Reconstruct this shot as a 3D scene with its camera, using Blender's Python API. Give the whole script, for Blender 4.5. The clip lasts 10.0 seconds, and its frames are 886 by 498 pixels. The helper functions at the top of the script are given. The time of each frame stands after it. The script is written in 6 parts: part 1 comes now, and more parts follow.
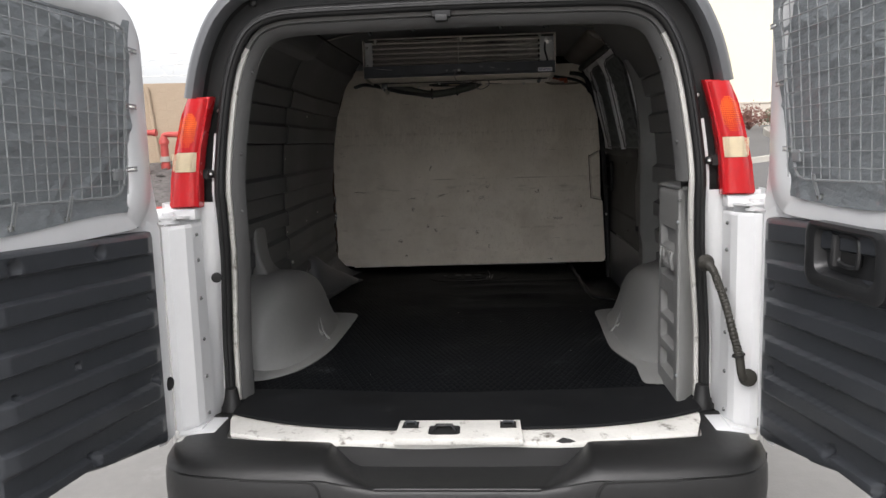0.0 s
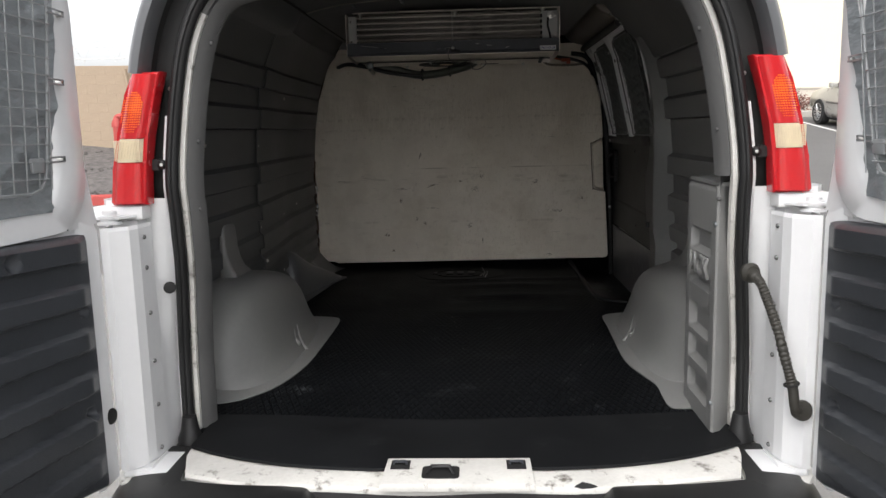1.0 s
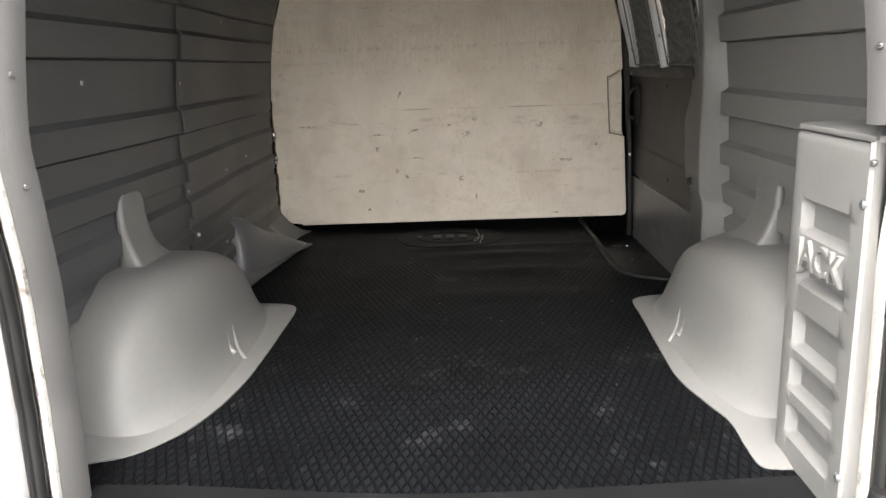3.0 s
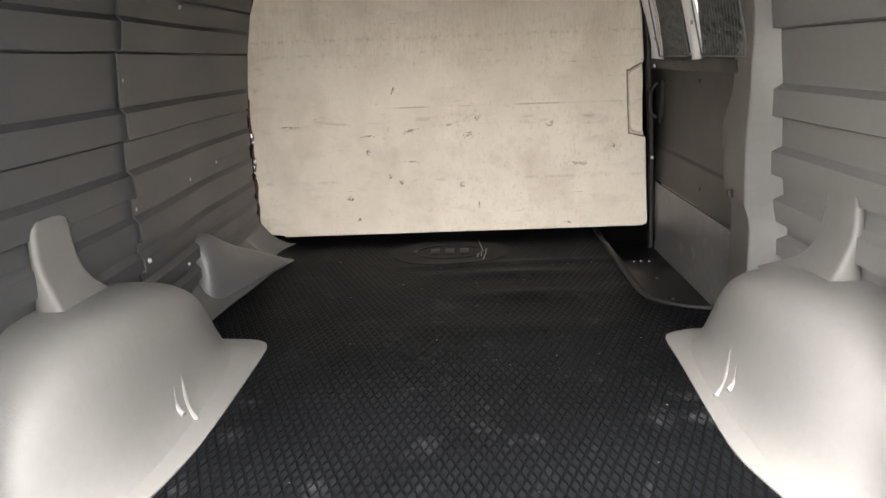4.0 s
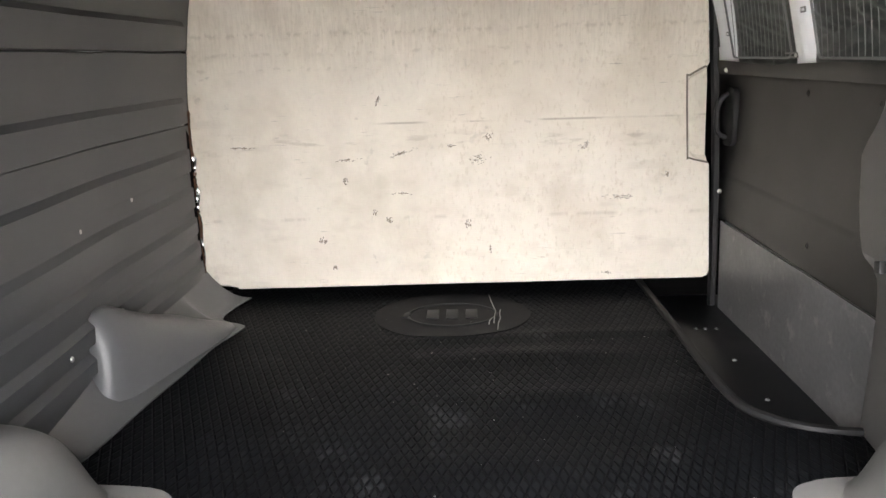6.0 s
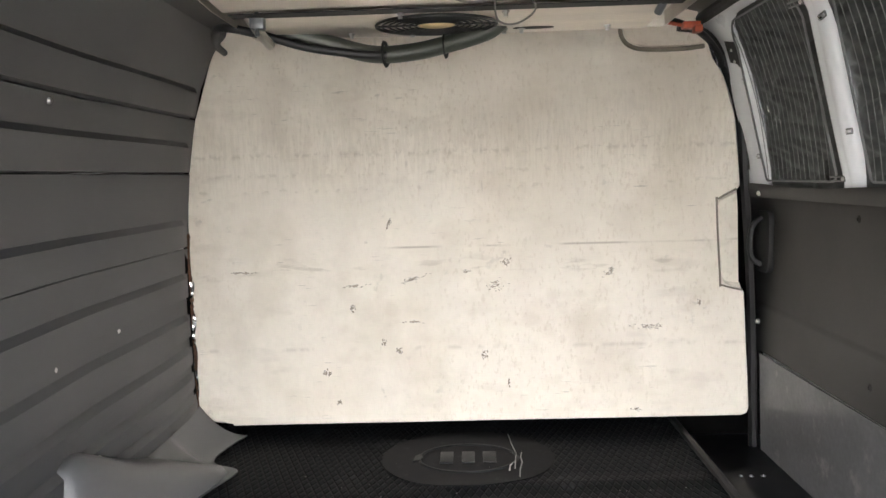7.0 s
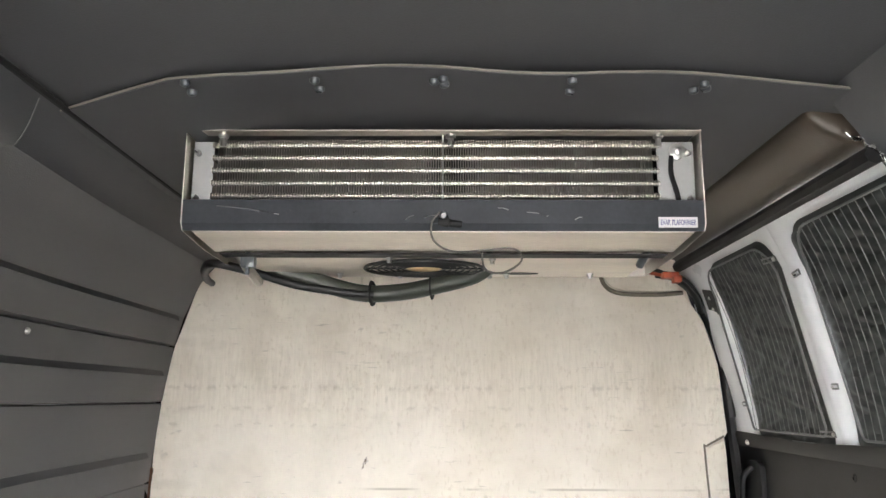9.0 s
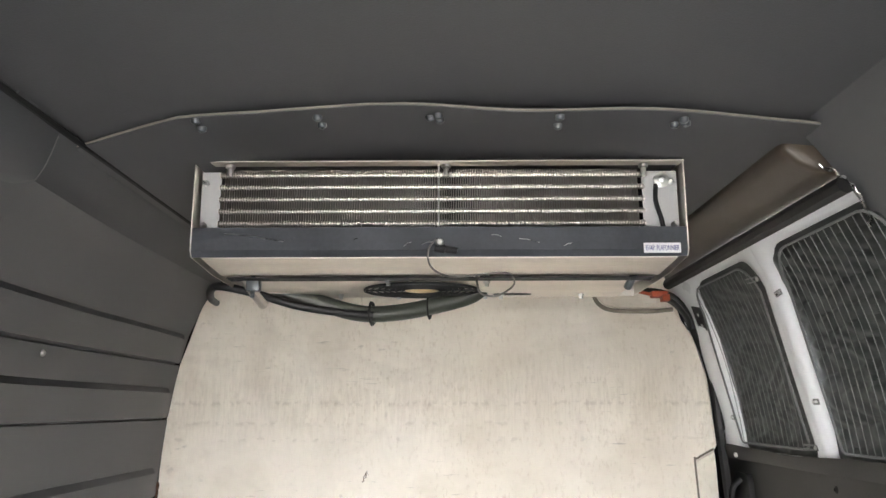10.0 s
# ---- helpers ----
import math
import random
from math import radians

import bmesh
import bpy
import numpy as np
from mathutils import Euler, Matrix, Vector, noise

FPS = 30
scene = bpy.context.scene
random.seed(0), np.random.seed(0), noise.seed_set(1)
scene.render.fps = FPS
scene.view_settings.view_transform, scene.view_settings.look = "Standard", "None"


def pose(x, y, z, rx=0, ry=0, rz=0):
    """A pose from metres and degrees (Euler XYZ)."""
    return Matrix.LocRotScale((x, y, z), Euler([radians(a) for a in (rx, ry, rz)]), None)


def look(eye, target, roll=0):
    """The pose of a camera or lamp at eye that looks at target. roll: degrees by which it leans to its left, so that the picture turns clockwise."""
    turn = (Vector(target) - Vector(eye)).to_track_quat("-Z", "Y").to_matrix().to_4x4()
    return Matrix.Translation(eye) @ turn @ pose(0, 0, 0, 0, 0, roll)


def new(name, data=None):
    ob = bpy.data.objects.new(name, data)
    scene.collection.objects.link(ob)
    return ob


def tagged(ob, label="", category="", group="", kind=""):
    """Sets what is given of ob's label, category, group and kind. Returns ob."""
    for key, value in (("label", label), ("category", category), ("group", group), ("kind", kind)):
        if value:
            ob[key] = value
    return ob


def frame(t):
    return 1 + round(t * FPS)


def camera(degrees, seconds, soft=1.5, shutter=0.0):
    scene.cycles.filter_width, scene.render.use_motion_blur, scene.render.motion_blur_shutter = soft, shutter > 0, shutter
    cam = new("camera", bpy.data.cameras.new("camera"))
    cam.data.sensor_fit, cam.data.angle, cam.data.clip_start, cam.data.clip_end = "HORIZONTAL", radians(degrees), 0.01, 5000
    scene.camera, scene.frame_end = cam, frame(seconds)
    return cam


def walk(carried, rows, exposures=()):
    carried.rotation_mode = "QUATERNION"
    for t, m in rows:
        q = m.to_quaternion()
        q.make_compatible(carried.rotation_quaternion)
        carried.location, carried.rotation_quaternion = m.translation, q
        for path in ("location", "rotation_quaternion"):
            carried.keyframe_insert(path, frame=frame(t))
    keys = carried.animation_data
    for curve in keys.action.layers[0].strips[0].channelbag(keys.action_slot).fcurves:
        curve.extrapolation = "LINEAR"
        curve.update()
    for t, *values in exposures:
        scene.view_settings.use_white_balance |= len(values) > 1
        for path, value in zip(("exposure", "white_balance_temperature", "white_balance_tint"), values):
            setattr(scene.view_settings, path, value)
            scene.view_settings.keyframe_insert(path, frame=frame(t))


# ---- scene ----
cam = camera(60.1, 10.0)
PATH = [
    (0, (0.115, -2.296, 1.612), (-0.019, -0.319, 1.342), -1.7),
    (0.5, (0.09, -2.106, 1.615), (-0.043, -0.131, 1.327), -1.6),
    (1, (0.065, -1.922, 1.614), (-0.033, 0.051, 1.307), -1.4),
    (1.5, (0.063, -1.71, 1.609), (-0.02, 0.258, 1.266), -1.7),
    (2, (0.071, -1.513, 1.602), (-0.039, 0.449, 1.231), -1.6),
    (3.5, (0.037, -0.929, 1.59), (-0.024, 1.01, 1.103), -2.0),
    (4, (0.048, -0.705, 1.592), (-0.032, 1.234, 1.109), -2.1),
    (4.5, (0.042, -0.477, 1.575), (-0.044, 1.459, 1.082), -2.5),
    (5, (0.022, -0.24, 1.585), (-0.037, 1.693, 1.074), -2.2),
    (6.3, (0.002, 0.208, 1.601), (-0.072, 2.154, 1.144), -1.7),
    (6.5, (-0.007, 0.252, 1.604), (-0.078, 2.208, 1.196), -1.8),
    (7, (-0.024, 0.318, 1.608), (-0.104, 2.307, 1.418), -1.6),
    (7.5, (-0.027, 0.328, 1.62), (-0.081, 2.327, 1.579), -0.4),
    (8, (-0.027, 0.314, 1.63), (-0.075, 2.31, 1.735), 0.3),
    (8.5, (-0.032, 0.326, 1.651), (-0.069, 2.308, 1.919), 0.3),
    (9, (-0.036, 0.342, 1.654), (-0.054, 2.305, 2.036), 0.2),
    (9.5, (-0.034, 0.338, 1.654), (-0.039, 2.295, 2.068), 0.1),
    (10, (-0.031, 0.261, 1.669), (-0.045, 2.219, 2.076), -0.1),
]
walk(cam, [(t, look(eye, target, roll)) for t, eye, target, roll in PATH],
     exposures=[(0, 1.05, 6480, 12), (1, 1.12, 6480, 11), (1.5, 1.25, 6480, 9), (2, 1.82, 6460, 8), (3.5, 3.6, 6950, 13), (4.5, 3.82, 6850, 13), (5, 3.88, 6800, 13), (6.5, 4.38, 6480, 12), (7.5, 4.2, 6420, 11), (8, 4.42, 6350, 11), (9, 4.62, 6320, 11), (10, 4.62, 6320, 11)])

# ---- world, sun, exposure ----
world = bpy.data.worlds.new("overcast_sky")
scene.world = world
world.use_nodes = True
wn, wl = world.node_tree.nodes, world.node_tree.links
sky = wn.new("ShaderNodeTexSky")
sky.sky_type, sky.sun_disc = "NISHITA", False
sky.sun_elevation, sky.sun_rotation = radians(52), radians(190)
sky.air_density, sky.dust_density, sky.ozone_density = 1.0, 4.0, 1.0
grey = wn.new("ShaderNodeHueSaturation")
grey.inputs["Saturation"].default_value = 0.12
grey.inputs["Value"].default_value = 1.0
wl.new(sky.outputs[0], grey.inputs["Color"])
wl.new(grey.outputs[0], wn["Background"].inputs["Color"])
wn["Background"].inputs["Strength"].default_value = 0.15
sun_data = bpy.data.lights.new("sun", "SUN")
sun_data.energy, sun_data.angle, sun_data.color = 0.36, radians(45), (1.0, 0.96, 0.9)
sun = new("sun", sun_data)
sun.matrix_world = look((0, 0, 0), (0.17 * math.cos(radians(52)), 0.985 * math.cos(radians(52)), -math.sin(radians(52))))


# ---- materials ----
def mat(name, color, rough=0.5, metal=0.0, vary=0.15, scale=6.0, bump=0.0, bscale=200.0, stretch=(1, 1, 1), wear=None, wear_at=0.6, spec=0.5, coat=0.0, bdist=0.002):
    """A painted, moulded or worn surface: two scales of noise in colour and roughness, and fine relief."""
    m = bpy.data.materials.new(name)
    m.use_nodes = True
    n, l = m.node_tree.nodes, m.node_tree.links
    b = n["Principled BSDF"]
    tc = n.new("ShaderNodeTexCoord")
    mp = n.new("ShaderNodeMapping")
    mp.inputs["Scale"].default_value = stretch
    l.new(tc.outputs["Object"], mp.inputs["Vector"])
    big, fine = n.new("ShaderNodeTexNoise"), n.new("ShaderNodeTexNoise")
    big.inputs["Scale"].default_value, big.inputs["Detail"].default_value = scale, 5
    fine.inputs["Scale"].default_value, fine.inputs["Detail"].default_value = scale * 14, 3
    for t in (big, fine):
        l.new(mp.outputs[0], t.inputs["Vector"])
    add = n.new("ShaderNodeMath")
    add.operation = "MULTIPLY_ADD"
    l.new(fine.outputs["Fac"], add.inputs[0])
    add.inputs[1].default_value = 0.4
    l.new(big.outputs["Fac"], add.inputs[2])
    rng = n.new("ShaderNodeMapRange")
    rng.inputs["From Min"].default_value, rng.inputs["From Max"].default_value = 0.4, 1.0
    rng.inputs["To Min"].default_value, rng.inputs["To Max"].default_value = 1 - vary, 1 + vary
    l.new(add.outputs[0], rng.inputs["Value"])
    mul = n.new("ShaderNodeMix")
    mul.data_type, mul.blend_type = "RGBA", "MULTIPLY"
    mul.inputs["Factor"].default_value = 1.0
    mul.inputs["A"].default_value = (*color, 1)
    l.new(rng.outputs[0], mul.inputs["B"])
    out = mul.outputs["Result"]
    if wear:
        wn_ = n.new("ShaderNodeTexNoise")
        wn_.inputs["Scale"].default_value, wn_.inputs["Detail"].default_value = scale * 2.3, 8
        wn_.inputs["Roughness"].default_value = 0.7
        l.new(mp.outputs[0], wn_.inputs["Vector"])
        wr = n.new("ShaderNodeMapRange")
        wr.inputs["From Min"].default_value, wr.inputs["From Max"].default_value = wear_at, wear_at + 0.12
        l.new(wn_.outputs["Fac"], wr.inputs["Value"])
        mx = n.new("ShaderNodeMix")
        mx.data_type = "RGBA"
        l.new(wr.outputs[0], mx.inputs["Factor"])
        l.new(out, mx.inputs["A"])
        mx.inputs["B"].default_value = (*wear, 1)
        out = mx.outputs["Result"]
    l.new(out, b.inputs["Base Color"])
    rr = n.new("ShaderNodeMapRange")
    rr.inputs["To Min"].default_value, rr.inputs["To Max"].default_value = max(0.02, rough - 0.1), min(1, rough + 0.1)
    l.new(big.outputs["Fac"], rr.inputs["Value"])
    l.new(rr.outputs[0], b.inputs["Roughness"])
    b.inputs["Metallic"].default_value = metal
    b.inputs["Specular IOR Level"].default_value = spec
    b.inputs["Coat Weight"].default_value = coat
    if bump:
        bn = n.new("ShaderNodeTexNoise")
        bn.inputs["Scale"].default_value, bn.inputs["Detail"].default_value = bscale, 2
        l.new(mp.outputs[0], bn.inputs["Vector"])
        bp = n.new("ShaderNodeBump")
        bp.inputs["Strength"].default_value, bp.inputs["Distance"].default_value = bump, bdist
        l.new(bn.outputs["Fac"], bp.inputs["Height"])
        l.new(bp.outputs[0], b.inputs["Normal"])
    return m


WHITE = mat("white_car_paint", (0.68, 0.685, 0.69), 0.35, vary=0.04, scale=3, coat=0.3)
SILL = mat("scuffed_white_paint", (0.56, 0.55, 0.52), 0.5, vary=0.16, scale=7, wear=(0.10, 0.085, 0.07), wear_at=0.565)
# the van's white again, its base raised to make up for missing light
INNERWHITE = mat("glossy_lit_white_paint", (0.84, 0.85, 0.86), 0.3, vary=0.05, scale=4, coat=0.3)
LINING = mat("black_ribbed_lining_plastic", (0.040, 0.0433, 0.049), 0.38, vary=0.22, scale=5, bump=0.3, bscale=400, spec=0.35)
# strong sideways colour noise stands in for shade in the sheet's creases
SIDESHEET = mat("crease_shaded_side_sheet", (0.036, 0.043, 0.040), 0.5, vary=0.45, scale=9, bump=1.0, bscale=14, stretch=(1, 0.5, 2.6))
RIMBROWN = mat("brown_shade_grime_line", (0.20, 0.17, 0.13), 0.8, vary=0.4, scale=20)
DUST = mat("pale_debris", (0.42, 0.41, 0.39), 0.7, vary=0.3, scale=30)
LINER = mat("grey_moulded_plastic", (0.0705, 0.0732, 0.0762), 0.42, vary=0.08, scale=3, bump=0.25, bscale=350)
# liner plastic again, with the light on its foot put into the colour
FOOT = mat("lit_liner_foot_plastic", (0.112, 0.1135, 0.115), 0.36, vary=0.08, scale=4, bump=0.2, bscale=350)
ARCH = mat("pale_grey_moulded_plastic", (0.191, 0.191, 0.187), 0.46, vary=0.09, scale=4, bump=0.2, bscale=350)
CEILING = mat("dark_grey_ceiling_liner", (0.079, 0.0795, 0.081), 0.5, vary=0.06, scale=2, bump=0.2, bscale=300)
TRIM = mat("grey_trim_plastic", (0.095, 0.095, 0.094), 0.5, vary=0.08, scale=5, bump=0.2)
BLACKTRIM = mat("black_moulded_plastic", (0.012, 0.0125, 0.013), 0.5, vary=0.2, scale=6, bump=0.3, bscale=400)
BUMPER = mat("weathered_black_bumper_plastic", (0.0095, 0.0096, 0.0098), 0.42, vary=0.25, scale=7, bump=0.4, bscale=500, wear=(0.03, 0.03, 0.03), wear_at=0.64)
RUBBER = mat("black_rubber_seal", (0.0095, 0.0095, 0.0098), 0.52, vary=0.2, scale=10)
STEP = mat("glossy_black_step_plastic", (0.0045, 0.005, 0.006), 0.35, vary=0.3, scale=9, spec=0.18)
# near black, so that the colour itself stands in for unlit gaps
VOID = mat("unlit_gap_black", (0.002, 0.002, 0.002), 0.95, vary=0.2, spec=0.05)
BLACK = mat("matt_black", (0.008, 0.008, 0.008), 0.7, vary=0.2)
GREYCAP = mat("grey_vinyl_wrap", (0.078, 0.080, 0.084), 0.32, vary=0.06, scale=4, coat=0.4)
STEEL = mat("brushed_stainless_steel", (0.72, 0.672, 0.61), 0.46, metal=1.0, vary=0.16, scale=4, stretch=(1, 3, 3))
DARKSTEEL = mat("smudged_darkened_steel", (0.052, 0.056, 0.064), 0.42, metal=0.35, vary=0.3, scale=9, wear=(0.10, 0.10, 0.10), wear_at=0.66)
FIN = mat("aluminium_fin", (0.38, 0.355, 0.32), 0.35, metal=1.0, vary=0.2, scale=20)
TUBE = mat("bright_metal_tube", (0.54, 0.51, 0.47), 0.36, metal=1.0, vary=0.05, scale=20)
GALV = mat("galvanised_white_plate", (0.42, 0.42, 0.42), 0.45, vary=0.06, scale=12)
SCREW = mat("zinc_screw", (0.6, 0.6, 0.58), 0.3, metal=1.0, vary=0.1, scale=30)
SCREWDARK = mat("dark_screw", (0.12, 0.12, 0.12), 0.4, metal=0.6, vary=0.1, scale=30)
SCREWGREY = mat("grey_domed_screw", (0.12, 0.13, 0.135), 0.3, metal=0.4, vary=0.1, scale=30)
BRASS = mat("brassy_fan_hub", (0.92, 0.72, 0.38), 0.35, metal=0.8, vary=0.2, scale=20)
HOSE = mat("dark_green_insulated_hose", (0.046, 0.051, 0.040), 0.4, vary=0.2, scale=12)
DIRTY = mat("dusty_rubber_hose", (0.028, 0.026, 0.021), 0.6, vary=0.25, scale=15, wear=(0.07, 0.063, 0.05), wear_at=0.6)
REDLENS = mat("red_lamp_lens", (0.52, 0.016, 0.020), 0.16, vary=0.06, scale=10, coat=0.6)
DARKRED = mat("dark_red_lens_rim", (0.46, 0.011, 0.016), 0.25, vary=0.1, scale=10, coat=0.5)
CLEARLENS = mat("cream_reversing_lens", (0.72, 0.62, 0.44), 0.2, vary=0.08, scale=60, coat=0.6)
AMBER = mat("amber_glow_facet", (0.95, 0.17, 0.02), 0.2, vary=0.25, scale=60, coat=0.5)
SIDEWIRE = mat("pale_grey_guard_wire", (0.17, 0.177, 0.172), 0.42, vary=0.1, scale=30)
WIRE = mat("grey_coated_wire", (0.23, 0.24, 0.245), 0.4, vary=0.1, scale=30)
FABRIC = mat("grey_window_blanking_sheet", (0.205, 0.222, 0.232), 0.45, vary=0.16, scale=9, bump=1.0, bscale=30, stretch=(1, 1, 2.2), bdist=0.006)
DOORTRIM = mat("dark_olive_door_board", (0.0135, 0.0136, 0.0125), 0.5, vary=0.1, scale=4, bump=0.15)
KICK = mat("scuffed_grey_kick_board", (0.128, 0.128, 0.129), 0.40, vary=0.42, scale=5, wear=(0.22, 0.21, 0.20), wear_at=0.56)
BROWN = mat("brown_vinyl_trim", (0.074, 0.058, 0.042), 0.38, vary=0.08, scale=5, bump=0.15)
FOIL = mat("crumpled_foil_tape", (0.55, 0.55, 0.54), 0.25, metal=1.0, vary=0.2, scale=40, bump=1.0, bscale=60)
ORANGE = mat("rusty_orange_connector", (0.34, 0.062, 0.022), 0.5, vary=0.3, scale=40)
PAPER = mat("white_sticker", (0.8, 0.8, 0.8), 0.4, vary=0.03)
INK = mat("blue_ink", (0.03, 0.03, 0.22), 0.5, vary=0.05)
APRON = mat("dusty_concrete_apron", (0.21, 0.204, 0.195), 0.9, vary=0.12, scale=1.2, bump=0.6, bscale=90, wear=(0.26, 0.255, 0.245), wear_at=0.62)
ASPHALT = mat("worn_asphalt", (0.12, 0.118, 0.116), 0.85, vary=0.15, scale=0.8, bump=0.8, bscale=120, wear=(0.16, 0.157, 0.153), wear_at=0.62)
CONCRETE = mat("pale_concrete", (0.40, 0.38, 0.34), 0.85, vary=0.12, scale=1.5, bump=0.4, bscale=80)
REDPAINT = mat("faded_red_paint", (0.42, 0.065, 0.055), 0.6, vary=0.15, scale=4)
BLOCK = mat("tan_block", (0.37, 0.29, 0.21), 0.9, vary=0.15, scale=2.0, bump=0.6, bscale=60)
MORTAR = mat("tan_mortar", (0.365, 0.287, 0.208), 0.95, vary=0.1, scale=4)
GRAVEL = mat("dark_gravel", (0.11, 0.10, 0.095), 0.95, vary=0.6, scale=8, bump=1.0, bscale=20)
CREAM = mat("cream_stucco", (0.80, 0.72, 0.55), 0.9, vary=0.03, scale=0.4, bump=0.2)
TAN = mat("beige_stucco", (0.50, 0.45, 0.39), 0.9, vary=0.06, scale=0.6)
TINT = mat("dark_tinted_glass", (0.012, 0.03, 0.03), 0.05, vary=0.1, scale=1)
GLASS = mat("car_window_glass", (0.05, 0.055, 0.05), 0.06, vary=0.1, scale=2)
CARPAINT = mat("pale_champagne_car_paint", (0.40, 0.39, 0.36), 0.28, vary=0.03, scale=2, coat=0.6)
ALLOY = mat("alloy_wheel", (0.6, 0.6, 0.6), 0.3, metal=1.0, vary=0.1, scale=9)
TYRE = mat("tyre_rubber", (0.02, 0.02, 0.02), 0.8, vary=0.2, scale=9)
LEAF = mat("shrub_leaf", (0.07, 0.085, 0.04), 0.6, vary=0.5, scale=9)
TWIG = mat("reddish_twig", (0.16, 0.07, 0.055), 0.8, vary=0.3, scale=9)
LINEWHITE = mat("road_line_paint", (0.75, 0.75, 0.73), 0.7, vary=0.1, scale=3)


def mat_rubber_mat():
    """Black rubber with a pressed diamond pattern, worn grey in patches."""
    m = mat("black_diamond_rubber", (0.0062, 0.0070, 0.0083), 0.45, vary=0.5, scale=3.2, wear=(0.038, 0.041, 0.045), wear_at=0.575, spec=0.03)
    n, l = m.node_tree.nodes, m.node_tree.links
    n["Principled BSDF"].inputs["Specular Tint"].default_value = (0.72, 0.88, 1.0, 1)
    tc = n.new("ShaderNodeTexCoord")
    sep = n.new("ShaderNodeSeparateXYZ")
    l.new(tc.outputs["Object"], sep.inputs[0])

    def math_(op, a, b=None):
        k = n.new("ShaderNodeMath")
        k.operation = op
        for i, v in enumerate((a, b)):
            if v is None:
                continue
            if isinstance(v, float):
                k.inputs[i].default_value = v
            else:
                l.new(v, k.inputs[i])
        return k.outputs[0]

    xs, ys = math_("MULTIPLY", sep.outputs["X"], 1 / 0.0235), math_("MULTIPLY", sep.outputs["Y"], 1 / 0.058)
    ridges = []
    for op in ("ADD", "SUBTRACT"):
        w = math_(op, xs, ys)
        ridges.append(math_("ABSOLUTE", math_("SUBTRACT", math_("FRACT", w), 0.5)))
    low = math_("MINIMUM", ridges[0], ridges[1])
    rng = n.new("ShaderNodeMapRange")
    rng.interpolation_type = "SMOOTHSTEP"
    rng.inputs["From Min"].default_value, rng.inputs["From Max"].default_value = 0.02, 0.17
    rng.inputs["To Min"].default_value, rng.inputs["To Max"].default_value = 0.0, 1.0
    l.new(low, rng.inputs["Value"])
    bp = n.new("ShaderNodeBump")
    bp.inputs["Strength"].default_value, bp.inputs["Distance"].default_value = 1.0, 0.004
    l.new(rng.outputs[0], bp.inputs["Height"])
    l.new(bp.outputs[0], n["Principled BSDF"].inputs["Normal"])
    # dust shows on the raised cells only; the grooves are coloured near black
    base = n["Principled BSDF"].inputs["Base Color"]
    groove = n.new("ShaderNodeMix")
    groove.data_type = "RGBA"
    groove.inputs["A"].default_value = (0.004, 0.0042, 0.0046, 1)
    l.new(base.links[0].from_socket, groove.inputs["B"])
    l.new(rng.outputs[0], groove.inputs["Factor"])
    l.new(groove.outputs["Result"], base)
    return m


